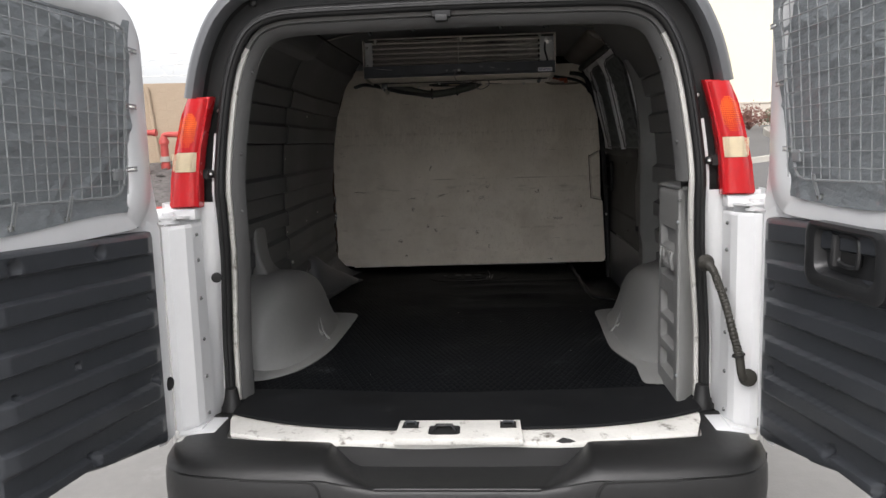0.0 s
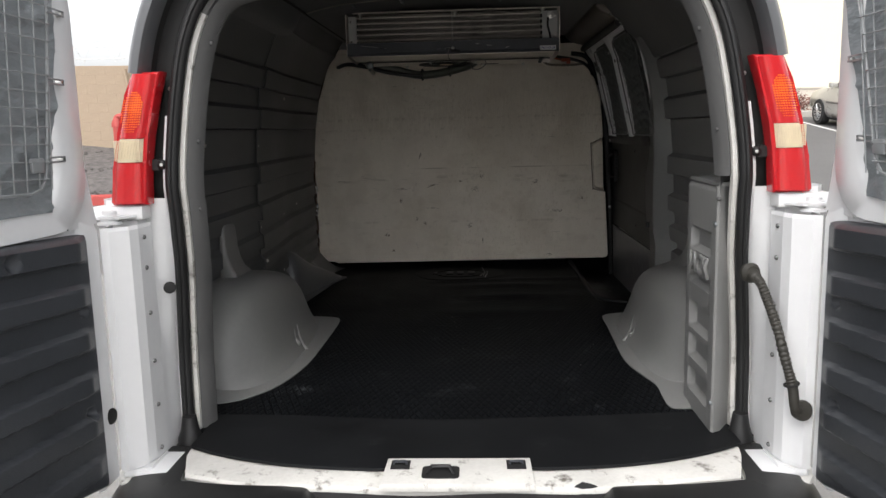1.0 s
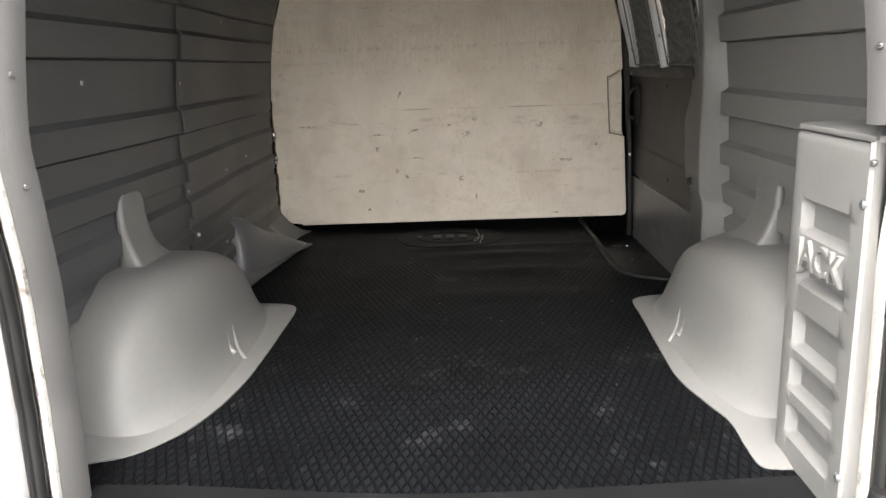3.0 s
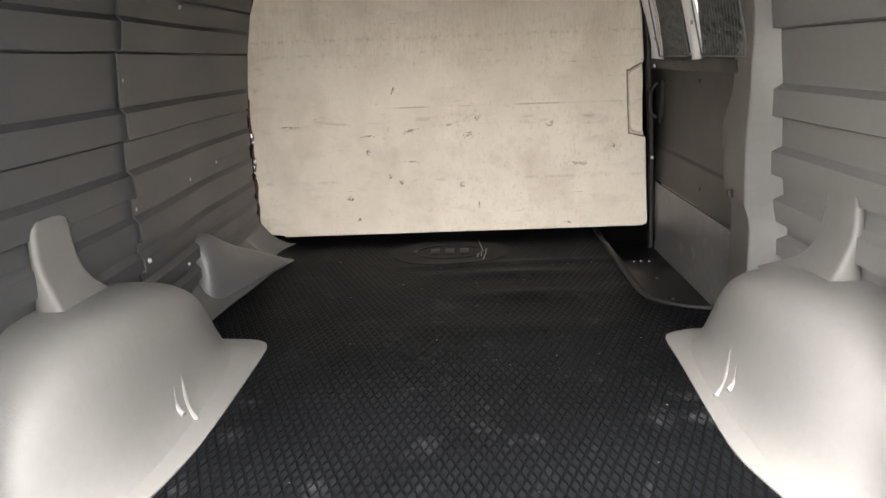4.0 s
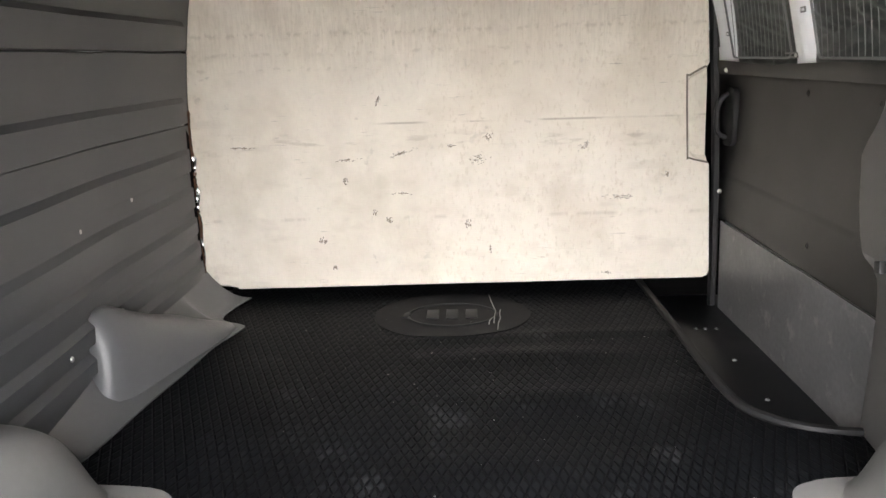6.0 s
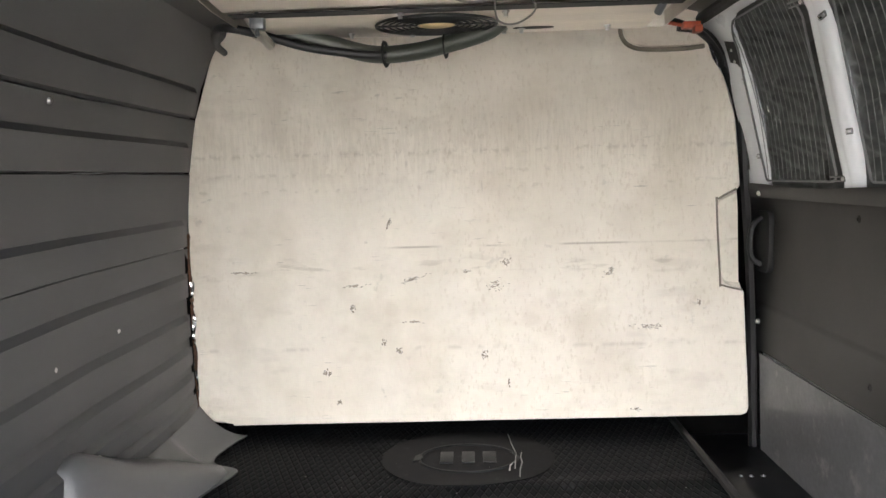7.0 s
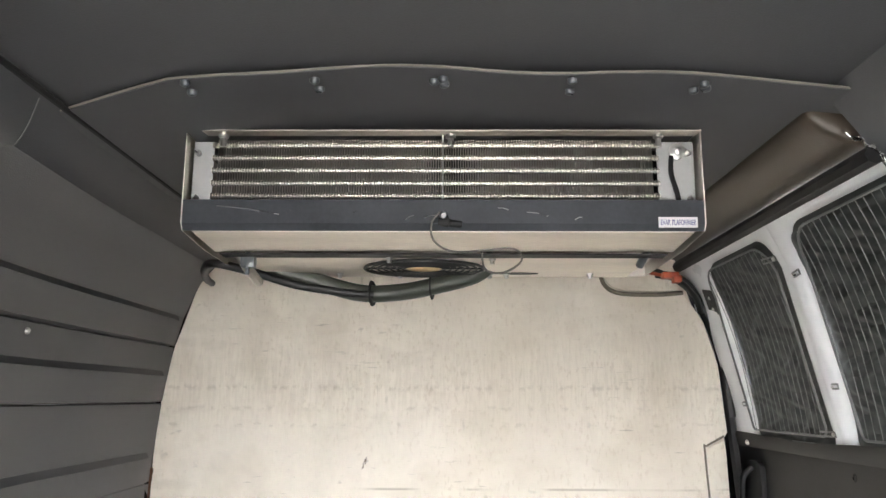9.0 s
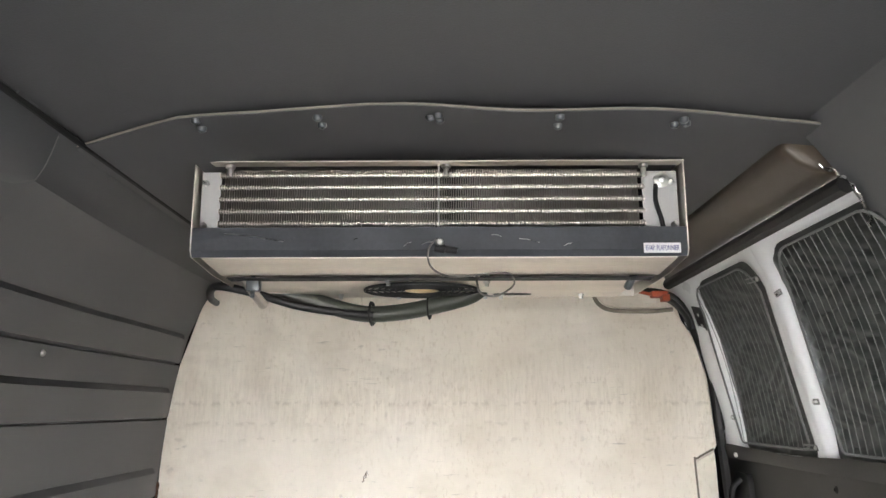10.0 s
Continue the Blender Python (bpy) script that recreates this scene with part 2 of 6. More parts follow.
def mat_bulkhead():
    """Off-white moulded panel: upright brush grain, smudges, dark scuffs and a few long scratches."""
    m = mat("scuffed_off_white_panel", (0.83, 0.765, 0.665), 0.55, vary=0.08, scale=3.0, bump=0.15, bscale=120)
    n, l = m.node_tree.nodes, m.node_tree.links
    b = n["Principled BSDF"]
    src = b.inputs["Base Color"].links[0].from_socket
    tc = n.new("ShaderNodeTexCoord")

    def layer(stretch, scale, lo, hi, color, amount, prev, detail=4.0, second=None):
        mp = n.new("ShaderNodeMapping")
        mp.inputs["Scale"].default_value = stretch
        l.new(tc.outputs["Object"], mp.inputs["Vector"])
        t = n.new("ShaderNodeTexNoise")
        t.inputs["Scale"].default_value, t.inputs["Detail"].default_value = scale, detail
        l.new(mp.outputs[0], t.inputs["Vector"])
        r = n.new("ShaderNodeMapRange")
        r.inputs["From Min"].default_value, r.inputs["From Max"].default_value = lo, hi
        r.inputs["To Max"].default_value = amount
        l.new(t.outputs["Fac"], r.inputs["Value"])
        fac = r.outputs[0]
        if second:
            t2 = n.new("ShaderNodeTexNoise")
            t2.inputs["Scale"].default_value, t2.inputs["Detail"].default_value = second[0], 3
            l.new(tc.outputs["Object"], t2.inputs["Vector"])
            r2 = n.new("ShaderNodeMapRange")
            r2.inputs["From Min"].default_value, r2.inputs["From Max"].default_value = second[1], second[2]
            l.new(t2.outputs["Fac"], r2.inputs["Value"])
            k = n.new("ShaderNodeMath")
            k.operation = "MULTIPLY"
            l.new(fac, k.inputs[0])
            l.new(r2.outputs[0], k.inputs[1])
            fac = k.outputs[0]
        mx = n.new("ShaderNodeMix")
        mx.data_type = "RGBA"
        l.new(fac, mx.inputs["Factor"])
        l.new(prev, mx.inputs["A"])
        mx.inputs["B"].default_value = (*color, 1)
        return mx.outputs["Result"]

    def bands(rows, prev):
        """Rows of short upright rubbed strokes at given heights: (height, half height, strength)."""
        sep = n.new("ShaderNodeSeparateXYZ")
        l.new(tc.outputs["Object"], sep.inputs[0])
        for zc, hh, amount, cut, stretch in rows:
            d = n.new("ShaderNodeMath")
            d.operation = "SUBTRACT"
            l.new(sep.outputs["Z"], d.inputs[0])
            d.inputs[1].default_value = zc
            ab = n.new("ShaderNodeMath")
            ab.operation = "ABSOLUTE"
            l.new(d.outputs[0], ab.inputs[0])
            rg = n.new("ShaderNodeMapRange")
            rg.inputs["From Min"].default_value, rg.inputs["From Max"].default_value = 0.0, hh
            rg.inputs["To Min"].default_value, rg.inputs["To Max"].default_value = amount, 0.0
            l.new(ab.outputs[0], rg.inputs["Value"])
            mp = n.new("ShaderNodeMapping")
            mp.inputs["Scale"].default_value = stretch
            l.new(tc.outputs["Object"], mp.inputs["Vector"])
            t = n.new("ShaderNodeTexNoise")
            t.inputs["Scale"].default_value, t.inputs["Detail"].default_value = 5.0, 6
            l.new(mp.outputs[0], t.inputs["Vector"])
            r2 = n.new("ShaderNodeMapRange")
            r2.inputs["From Min"].default_value, r2.inputs["From Max"].default_value = cut, cut + 0.1
            l.new(t.outputs["Fac"], r2.inputs["Value"])
            k = n.new("ShaderNodeMath")
            k.operation = "MULTIPLY"
            l.new(rg.outputs[0], k.inputs[0])
            l.new(r2.outputs[0], k.inputs[1])
            mx = n.new("ShaderNodeMix")
            mx.data_type = "RGBA"
            l.new(k.outputs[0], mx.inputs["Factor"])
            l.new(prev, mx.inputs["A"])
            mx.inputs["B"].default_value = (0.26, 0.20, 0.135, 1)
            prev = mx.outputs["Result"]
        return prev

    c = layer((3.5, 1, 1), 3, 0.46, 0.72, (0.68, 0.615, 0.52), 0.26, src)
    c = layer((40, 1, 14), 4, 0.52, 0.74, (0.60, 0.525, 0.43), 0.18, c, second=(2.0, 0.42, 0.62))
    c = layer((18, 1, 9), 6, 0.56, 0.70, (0.50, 0.41, 0.305), 0.34, c, 5.0, second=(1.6, 0.40, 0.60))
    c = layer((1.2, 1, 0.8), 1.7, 0.50, 0.66, (0.68, 0.60, 0.49), 0.38, c)
    c = layer((1.3, 1, 4), 5, 0.56, 0.70, (0.46, 0.40, 0.32), 0.26, c, second=(2.6, 0.45, 0.62))
    c = layer((1, 1, 1), 4.5, 0.52, 0.72, (0.52, 0.44, 0.34), 0.36, c)
    c = layer((1, 1, 1.4), 13, 0.53, 0.68, (0.56, 0.475, 0.37), 0.26, c, 5.0, second=(2.2, 0.42, 0.60))
    c = bands([(1.385, 0.005, 0.6, 0.46, (0.7, 1, 1)), (1.684, 0.013, 0.25, 0.50, (12, 1, 9)), (1.622, 0.011, 0.24, 0.54, (7, 1, 9)), (1.573, 0.012, 0.26, 0.55, (7, 1, 12)), (1.70, 0.22, 0.11, 0.46, (30, 1, 3)), (1.32, 0.05, 0.30, 0.57, (2, 1, 9)), (1.06, 0.010, 0.25, 0.52, (4, 1, 2))], c)
    c = layer((1, 1, 1.2), 24, 0.655, 0.73, (0.14, 0.12, 0.10), 0.34, c, 6.0, second=(4.0, 0.50, 0.62))
    c = layer((1.6, 1, 16), 9, 0.66, 0.74, (0.16, 0.135, 0.11), 0.35, c, 6.0, second=(3.0, 0.50, 0.58))
    c = layer((7, 1, 1.0), 9, 0.68, 0.75, (0.16, 0.135, 0.11), 0.22, c, 6.0, second=(3.4, 0.50, 0.58))
    l.new(c, b.inputs["Base Color"])
    return m


RUBBERMAT = mat_rubber_mat()
BULKHEAD = mat_bulkhead()


# ---- building blocks ----
def thing(name, label, category, group="", kind="", at=(0, 0, 0)):
    e = new(name)
    e.location = at
    e.empty_display_size = 0.05
    return tagged(e, label, category, group, kind)


def finish(bm, smooth=40, xf=None):
    if xf is not None:
        bm.transform(xf)
    bmesh.ops.recalc_face_normals(bm, faces=bm.faces)
    lim = radians(smooth)
    for f in bm.faces:
        f.smooth = smooth > 0
    for e in bm.edges:
        if len(e.link_faces) == 2 and e.calc_face_angle(0) > lim:
            e.smooth = False


def part(name, bm, material, parent=None, label="", smooth=40, xf=None):
    """Links a bmesh as one mesh object under a thing or a part."""
    finish(bm, smooth, xf)
    me = bpy.data.meshes.new(name)
    bm.to_mesh(me)
    bm.free()
    me.materials.append(material)
    ob = new(name, me)
    if parent is not None:
        ob.parent = parent
        if parent.data is None:
            ob.matrix_parent_inverse = Matrix.Translation(-Vector(parent.location))
    return tagged(ob, label) if label else ob


def structure(name, bm, material, label, category, smooth=40):
    return tagged(part(name, bm, material, None, "", smooth), label, category, kind="structure")


def box(lo, hi, bevel=0.0, segs=2, bm=None):
    b = bmesh.new()
    bmesh.ops.create_cube(b, size=1.0)
    for v in b.verts:
        v.co = Vector([lo[i] + (v.co[i] + 0.5) * (hi[i] - lo[i]) for i in range(3)])
    if bevel:
        bmesh.ops.bevel(b, geom=b.edges[:], offset=bevel, segments=segs, affect="EDGES", profile=0.5)
    return join(bm, b)


def join(bm, b):
    """Adds bmesh b to bm (or gives b back when there is none)."""
    if bm is None:
        return b
    vs = [bm.verts.new(v.co) for v in b.verts]
    b.verts.index_update()
    for f in b.faces:
        try:
            bm.faces.new([vs[v.index] for v in f.verts])
        except ValueError:
            pass
    b.free()
    return bm


def prism(outline, axis, a, b, bevel=0.0, segs=2, bm=None):
    """An outline in the plane across an axis, drawn out from a to b. Outline pairs: (y,z), (x,z) or (x,y)."""
    k = "xyz".index(axis)

    def at(p, t):
        c = list(p)
        c.insert(k, t)
        return c
    m = bmesh.new()
    lo = [m.verts.new(at(p, a)) for p in outline]
    hi = [m.verts.new(at(p, b)) for p in outline]
    m.faces.new(lo)
    m.faces.new(hi[::-1])
    n = len(outline)
    for i in range(n):
        m.faces.new((lo[i], lo[(i + 1) % n], hi[(i + 1) % n], hi[i]))
    if bevel:
        caps = [e for e in m.edges if all(v in lo for v in e.verts) or all(v in hi for v in e.verts)]
        bmesh.ops.bevel(m, geom=caps, offset=bevel, segments=segs, affect="EDGES", profile=0.5)
    return join(bm, m)


def loft(loops, closed=True, caps=False, bm=None):
    """Skins a row of loops that have the same number of points."""
    m = bmesh.new()
    rows = [[m.verts.new(p) for p in lp] for lp in loops]
    n = len(rows[0])
    for a, b in zip(rows, rows[1:]):
        for i in range(n if closed else n - 1):
            j = (i + 1) % n
            m.faces.new((a[i], a[j], b[j], b[i]))
    if caps:
        m.faces.new(rows[0])
        m.faces.new(rows[-1][::-1])
    return join(bm, m)


def curve_pts(pts, n=8, closed=False):
    """Catmull-Rom points through pts."""
    P = [Vector(p) for p in pts]
    out = []
    N = len(P)
    for i in range(N if closed else N - 1):
        if closed:
            a, b, c, d = P[i - 1], P[i], P[(i + 1) % N], P[(i + 2) % N]
        else:
            a, b, c, d = P[max(i - 1, 0)], P[i], P[i + 1], P[min(i + 2, N - 1)]
        for k in range(n):
            t = k / n
            out.append(0.5 * ((2 * b) + (c - a) * t + (2 * a - 5 * b + 4 * c - d) * t * t + (3 * b - a - 3 * c + d) * t ** 3))
    if not closed:
        out.append(P[-1])
    return out


def tube(path, r, sides=8, closed=False, rad=None, bm=None, flat=1.0):
    """A round bar along a path. rad(i, n) may vary its radius; flat squeezes it across."""
    P = [Vector(p) for p in path]
    n = len(P)
    loops = []
    prev = None
    for i, p in enumerate(P):
        if closed:
            d = P[(i + 1) % n] - P[i - 1]
        else:
            d = P[min(i + 1, n - 1)] - P[max(i - 1, 0)]
        d.normalize()
        if prev is None:
            up = Vector((0, 0, 1)) if abs(d.z) < 0.9 else Vector((0, 1, 0))
            prev = d.cross(up).normalized()
        u = (prev - d * prev.dot(d)).normalized()
        v = d.cross(u)
        prev = u
        rr = r if rad is None else rad(i, n)
        loops.append([p + u * math.cos(2 * math.pi * k / sides) * rr + v * math.sin(2 * math.pi * k / sides) * rr * flat for k in range(sides)])
    if closed:
        loops.append(loops[0])
        m = loft(loops)
        bmesh.ops.remove_doubles(m, verts=m.verts, dist=1e-6)
        return join(bm, m)
    return loft(loops, caps=True, bm=bm)


def lathe(profile, origin, axis, sides=16, bm=None):
    """Turns (radius, height) pairs round an axis vector."""
    w = Vector(axis).normalized()
    u = w.orthogonal().normalized()
    v = w.cross(u)
    o = Vector(origin)
    loops = [[o + w * h + (u * math.cos(2 * math.pi * k / sides) + v * math.sin(2 * math.pi * k / sides)) * max(r, 1e-4) for k in range(sides)] for r, h in profile]
    return loft(loops, caps=True, bm=bm)


def sheet(fn, us, vs, thick=0.0, bm=None):
    """A sheet of points fn(u, v), given thickness."""
    m = bmesh.new()
    g = [[m.verts.new(fn(u, v)) for v in vs] for u in us]
    for i in range(len(us) - 1):
        for j in range(len(vs) - 1):
            m.faces.new((g[i][j], g[i + 1][j], g[i + 1][j + 1], g[i][j + 1]))
    if thick:
        bmesh.ops.recalc_face_normals(m, faces=m.faces)
        bmesh.ops.solidify(m, geom=m.faces[:], thickness=thick)
    return join(bm, m)


def lin(a, b, n):
    return [a + (b - a) * i / (n - 1) for i in range(n)]


def interp(tbl, z):
    if z <= tbl[0][0]:
        return tbl[0][1]
    for (a, x), (b, y) in zip(tbl, tbl[1:]):
        if z <= b:
            return x + (y - x) * (z - a) / (b - a)
    return tbl[-1][1]


def screw(at, axis, r=0.007, parent=None, material=None, name="screw"):
    h = r * 0.6
    return part(name, lathe([(r, -0.004), (r, h * 0.4), (r * 0.7, h), (r * 0.25, h * 1.1), (r * 0.2, h * 0.7)], at, axis, 10), material or SCREW, parent)


def mirror(s):
    return Matrix.Diagonal((s, 1, 1, 1))


def rounded(lo, hi, r, n=5):
    """A rectangle with round corners, as pairs."""
    out = []
    for cx, cy, a in ((hi[0] - r, hi[1] - r, 0), (lo[0] + r, hi[1] - r, 90), (lo[0] + r, lo[1] + r, 180), (hi[0] - r, lo[1] + r, 270)):
        for k in range(n + 1):
            t = radians(a + 90 * k / n)
            out.append((cx + r * math.cos(t), cy + r * math.sin(t)))
    return out

# ---- the van's shell and setting ----
FLOOR = 0.775
SIDE = [(0.74, 0.900), (0.95, 0.912), (1.30, 0.915), (1.475, 0.912), (1.65, 0.897), (1.80, 0.874), (1.90, 0.848), (2.00, 0.805), (2.08, 0.758), (2.15, 0.705)]
RIBS = [(1.815, 1.882), (1.645, 1.715), (1.41, 1.475), (1.25, 1.305), (1.125, 1.175), (1.035, 1.07), (0.955, 0.985), (0.885, 0.91)]
RIBSTEP = [(-0.014, 0.0), (-0.009, -0.007), (-0.004, -0.007), (0.0, 0.022)]


def rib(z):
    """How far the liner's pressed ribs stand out at a height: a groove and a sharp underside, a flat face and a sloping top."""
    for a, b in RIBS:
        if a - 0.014 < z < b + 0.016:
            if z <= a:
                return interp(RIBSTEP, z - a)
            if z <= b:
                return 0.022
            return 0.022 * (1 - (z - b) / 0.016)
    return 0.0


RIBZ = sorted(set([0.76, 0.80, 0.85] + [round(q, 4) for a, b in RIBS for q in (a - 0.014, a - 0.009, a - 0.004, a, (a + b) / 2, b, b + 0.016)] + [1.53, 1.60, 1.77, 1.95, 2.0, 2.03, 2.05, 2.06, 2.07, 2.10, 2.13, 2.15]))
REAR = [(0.74, 0.905), (1.44, 0.880), (1.55, 0.835), (1.77, 0.770), (1.90, 0.715), (2.00, 0.650), (2.15, 0.560)]


def side_x(z, ribs=True):
    crease = 0.012 * max(0.0, 1 - abs(z - 2.06) / 0.035)
    return interp(SIDE, z) - crease - (rib(z) if ribs else 0)


def taper(x, y, z):
    """The body draws in towards its rear corners."""
    if y >= 0.60:
        return x
    t = (0.60 - y) / 0.50
    return x - max(0.0, x - interp(REAR, z)) * t ** 1.6


def liner(y0, y1, sgn, off=0.0, z0=0.76, z1=2.15, ny=16):
    zs = [z for z in RIBZ if z0 <= z <= z1]
    ys = [y0, y0 + 0.012] + lin(y0 + 0.05, y1 - 0.05, ny) + [y1 - 0.012, y1]

    def f(y, z):
        wob = 0.003 * math.sin(3.1 * y + 5 * z) + 0.002 * math.sin(9 * y + 2 * z)
        o = off
        if off < 0:
            o = 0.012 - 0.040 * min(1.0, max(0.0, (y - y0) / 0.7))
        # the ribs run out just before the bulkhead
        fade = 0.24 * (sgn < 0) + 0.76 * max(0.0, min(1.0, (y - 2.65) / 0.07))
        return (sgn * (taper(side_x(z) + fade * max(0.0, rib(z)), y, z) - o + wob), y, z)
    return sheet(f, ys, zs, 0.005)


# left liner is set in a darker grey than the right one
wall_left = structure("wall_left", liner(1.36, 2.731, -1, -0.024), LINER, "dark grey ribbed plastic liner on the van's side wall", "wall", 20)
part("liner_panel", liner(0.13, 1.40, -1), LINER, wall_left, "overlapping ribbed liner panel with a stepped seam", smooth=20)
# seam tube in a paler grey, painting the light along the panel's edge
b = tube([(-(side_x(z) + 0.24 * max(0.0, rib(z)) - 0.004), 1.402 + 0.004 * math.sin(37 * z), z) for z in [q for q in RIBZ if 0.80 <= q <= 2.02]], 0.0022, 6)
part("panel_edge", b, mat("lit_panel_edge", (0.17, 0.17, 0.168), 0.5), wall_left, "edge of the overlapping panel, coloured pale for the light it catches")
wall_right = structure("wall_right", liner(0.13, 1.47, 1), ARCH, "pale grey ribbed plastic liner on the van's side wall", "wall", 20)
for y, z in ((1.385, 1.37), (1.385, 1.21), (1.385, 1.06), (1.385, 1.565), (1.385, 0.97), (1.89, 1.785), (2.34, 1.785), (1.90, 1.215), (2.22, 1.235), (2.03, 0.97), (1.72, 0.96), (0.75, 1.58), (0.62, 1.80)):
    screw((-side_x(z) + (0.006 if y < 1.37 else 0.014 - 0.040 * min(1, (y - 1.36) / 0.7)), y, z), (1, 0, 0), 0.0075, wall_left)

# outer skin that closes the van
for s, nm in ((-1, "wall_skin_left"), (1, "wall_skin_right")):
    b = sheet(lambda y, z: (s * (interp(SIDE, z) + 0.05), y, z), lin(0.62, 3.0 if s < 0 else 1.62, 4), [0.45] + lin(0.76, 2.14, 16) + [2.22], 0.02)
    structure(nm, b, WHITE, "white painted outer skin of the van's side", "van side")
b = sheet(lambda x, y: (x, y, 2.30 - 0.10 * (x / 0.78) ** 4), lin(-0.78, 0.78, 17), lin(0.12, 3.0, 4), 0.02)
structure("roof", b, GREYCAP, "grey wrapped roof skin of the van", "van roof")
structure("cab_bulk", box((-0.95, 3.0, 0.45), (0.95, 3.03, 2.3)), VOID, "unseen near-black wall closing the cab end behind the bulkhead", "wall")


def crown(x, base=2.195):
    return base - 0.048 * (x / 0.7) ** 2


def ceiling_back(x, y):
    z = crown(x, 2.203)
    if y < 0.34:
        t = (0.34 - y) / 0.26
        z -= 0.195 * t * t * (0.4 + 0.6 * t) * (1 - 0.25 * (x / 0.7) ** 2)
    k = 1 - 0.24 * max(0.0, (0.60 - y) / 0.5) ** 1.6
    return (x * k, y, z)


b = sheet(ceiling_back, lin(-0.72, 0.72, 25), [0.08, 0.11, 0.15, 0.2, 0.25, 0.3, 0.34, 0.6, 0.9, 1.2, 1.45, 1.68], 0.004)


def seam(x):
    """The wavy cut edge of the front ceiling sheet: its place along the van and how far it sags."""
    return 1.522 + 0.30 * max(0.0, -x - 0.50) + 0.004 * math.sin(9 * x + 1) + 0.003 * math.sin(17 * x), 0.004 * math.sin(5.5 * (x + 0.1)) + 0.003 * math.sin(13 * x)


sheet(lambda x, t: (x, seam(x)[0] + t * (2.8 - seam(x)[0]), crown(x, 2.192) - seam(x)[1] * max(0, 1 - t * 3.7)), lin(-0.72, 0.72, 41), [0, 0.02, 0.05, 0.1, 0.3, 0.6, 1.0], 0.007, bm=b)
ceiling = structure("ceiling", b, CEILING, "dark grey ceiling liner in two overlapping sheets", "ceiling")
b = tube([(x, seam(x)[0] - 0.002, crown(x, 2.188) - seam(x)[1]) for x in lin(-0.72, 0.72, 41)], 0.0019, 6)
structure("ceiling_trim", b, mat("pale_sheet_edge", (0.26, 0.24, 0.20), 0.6), "pale cut edge along the ceiling sheet", "trim")
def strip_end(z):
    """Where the left corner strip stops: a rounded slant, drawn back at its foot."""
    return interp([(2.028, 1.30), (2.034, 1.42), (2.043, 1.49), (2.059, 1.530), (2.08, 1.530), (2.10, 1.525), (2.131, 1.512), (2.16, 1.50)], z)


for s in (-1, 1):
    # rear corner strip: stands proud of the liner, its front end cut at a slant
    def strip(t, z):
        if s < 0:
            y = 0.12 + t * (strip_end(z) - 0.12)
            roll = 0.030 * min(1.0, (z - 2.020) / 0.03) * max(0.0, min(1.0, (2.150 - z) / 0.07))
            roll *= 1 - 0.55 * max(0.0, (y - strip_end(z) + 0.02) / 0.02)
            return (-(taper(interp(SIDE, z), y, z) - 0.006 - roll), y, z)
        k = (2.172 - z) / 0.272
        y = 0.12 + t * (1.455 + 0.085 * k)
        return (taper(0.598 + 0.225 * k + 0.018 * math.sin(math.pi * k), y, z), y, z)
    b = sheet(strip, lin(0, 1, 18), [2.028, 2.031, 2.034, 2.038, 2.043, 2.050, 2.059, 2.07, 2.08, 2.10, 2.12, 2.135, 2.15] if s < 0 else lin(1.90, 2.172, 10), 0.005)
    structure("cornice_trim", b, LINER, "grey plastic corner strip between wall and ceiling", "trim")
b = tube([(0.715, 1.6, 2.150), (0.715, 2.8, 2.150)], 0.010, 6)
tube([(-0.697, 0.5, 2.140), (-0.697, 2.8, 2.140)], 0.006, 6, bm=b)
structure("ceiling_joint", b, BLACK, "dark joint between ceiling and wall liners", "trim")

b = tube([(-(interp(SIDE, z) - 0.010 - 0.030 * 0.45 * min(1.0, (z - 2.020) / 0.03) * max(0.0, min(1.0, (2.150 - z) / 0.07))), strip_end(z), z) for z in [2.031, 2.034, 2.038, 2.043, 2.050, 2.059, 2.07, 2.085, 2.10, 2.115, 2.131]], 0.0026, 6)
structure("strip_edge", b, mat("pale_strip_edge", (0.15, 0.15, 0.148), 0.5), "pale rolled end of the corner strip", "trim")

floor = structure("floor", box((-0.93, 0.125, 0.70), (0.635, 3.0, 0.762)), BLACK, "black painted steel load floor of the van", "floor")
structure("floor_right", box((0.635, 0.125, 0.70), (0.93, 1.70, 0.762)), BLACK, "black painted steel load floor of the van", "floor")
step = structure("door_step", box((0.60, 1.66, 0.66), (0.93, 3.0, 0.715), 0.01), STEP, "black plastic step well inside the side door", "step")
part("riser", box((0.612, 1.68, 0.70), (0.634, 3.0, 0.766)), STEP, step)
for x, y in ((0.765, 1.97), (0.770, 2.235), (0.735, 2.50), (0.765, 2.50), (0.80, 2.50)):
    screw((x, y, 0.716), (0, 0, 1), 0.006, step, SCREWGREY, "bolt")


# ---- floor mat ----
def mat_right(y):
    if y < 1.66:
        return 0.885
    if y < 1.80:
        t = (y - 1.66) / 0.14
        return 0.625 + 0.26 * (1 - t) ** 3.2 if t > 0 else 0.885
    return 0.625


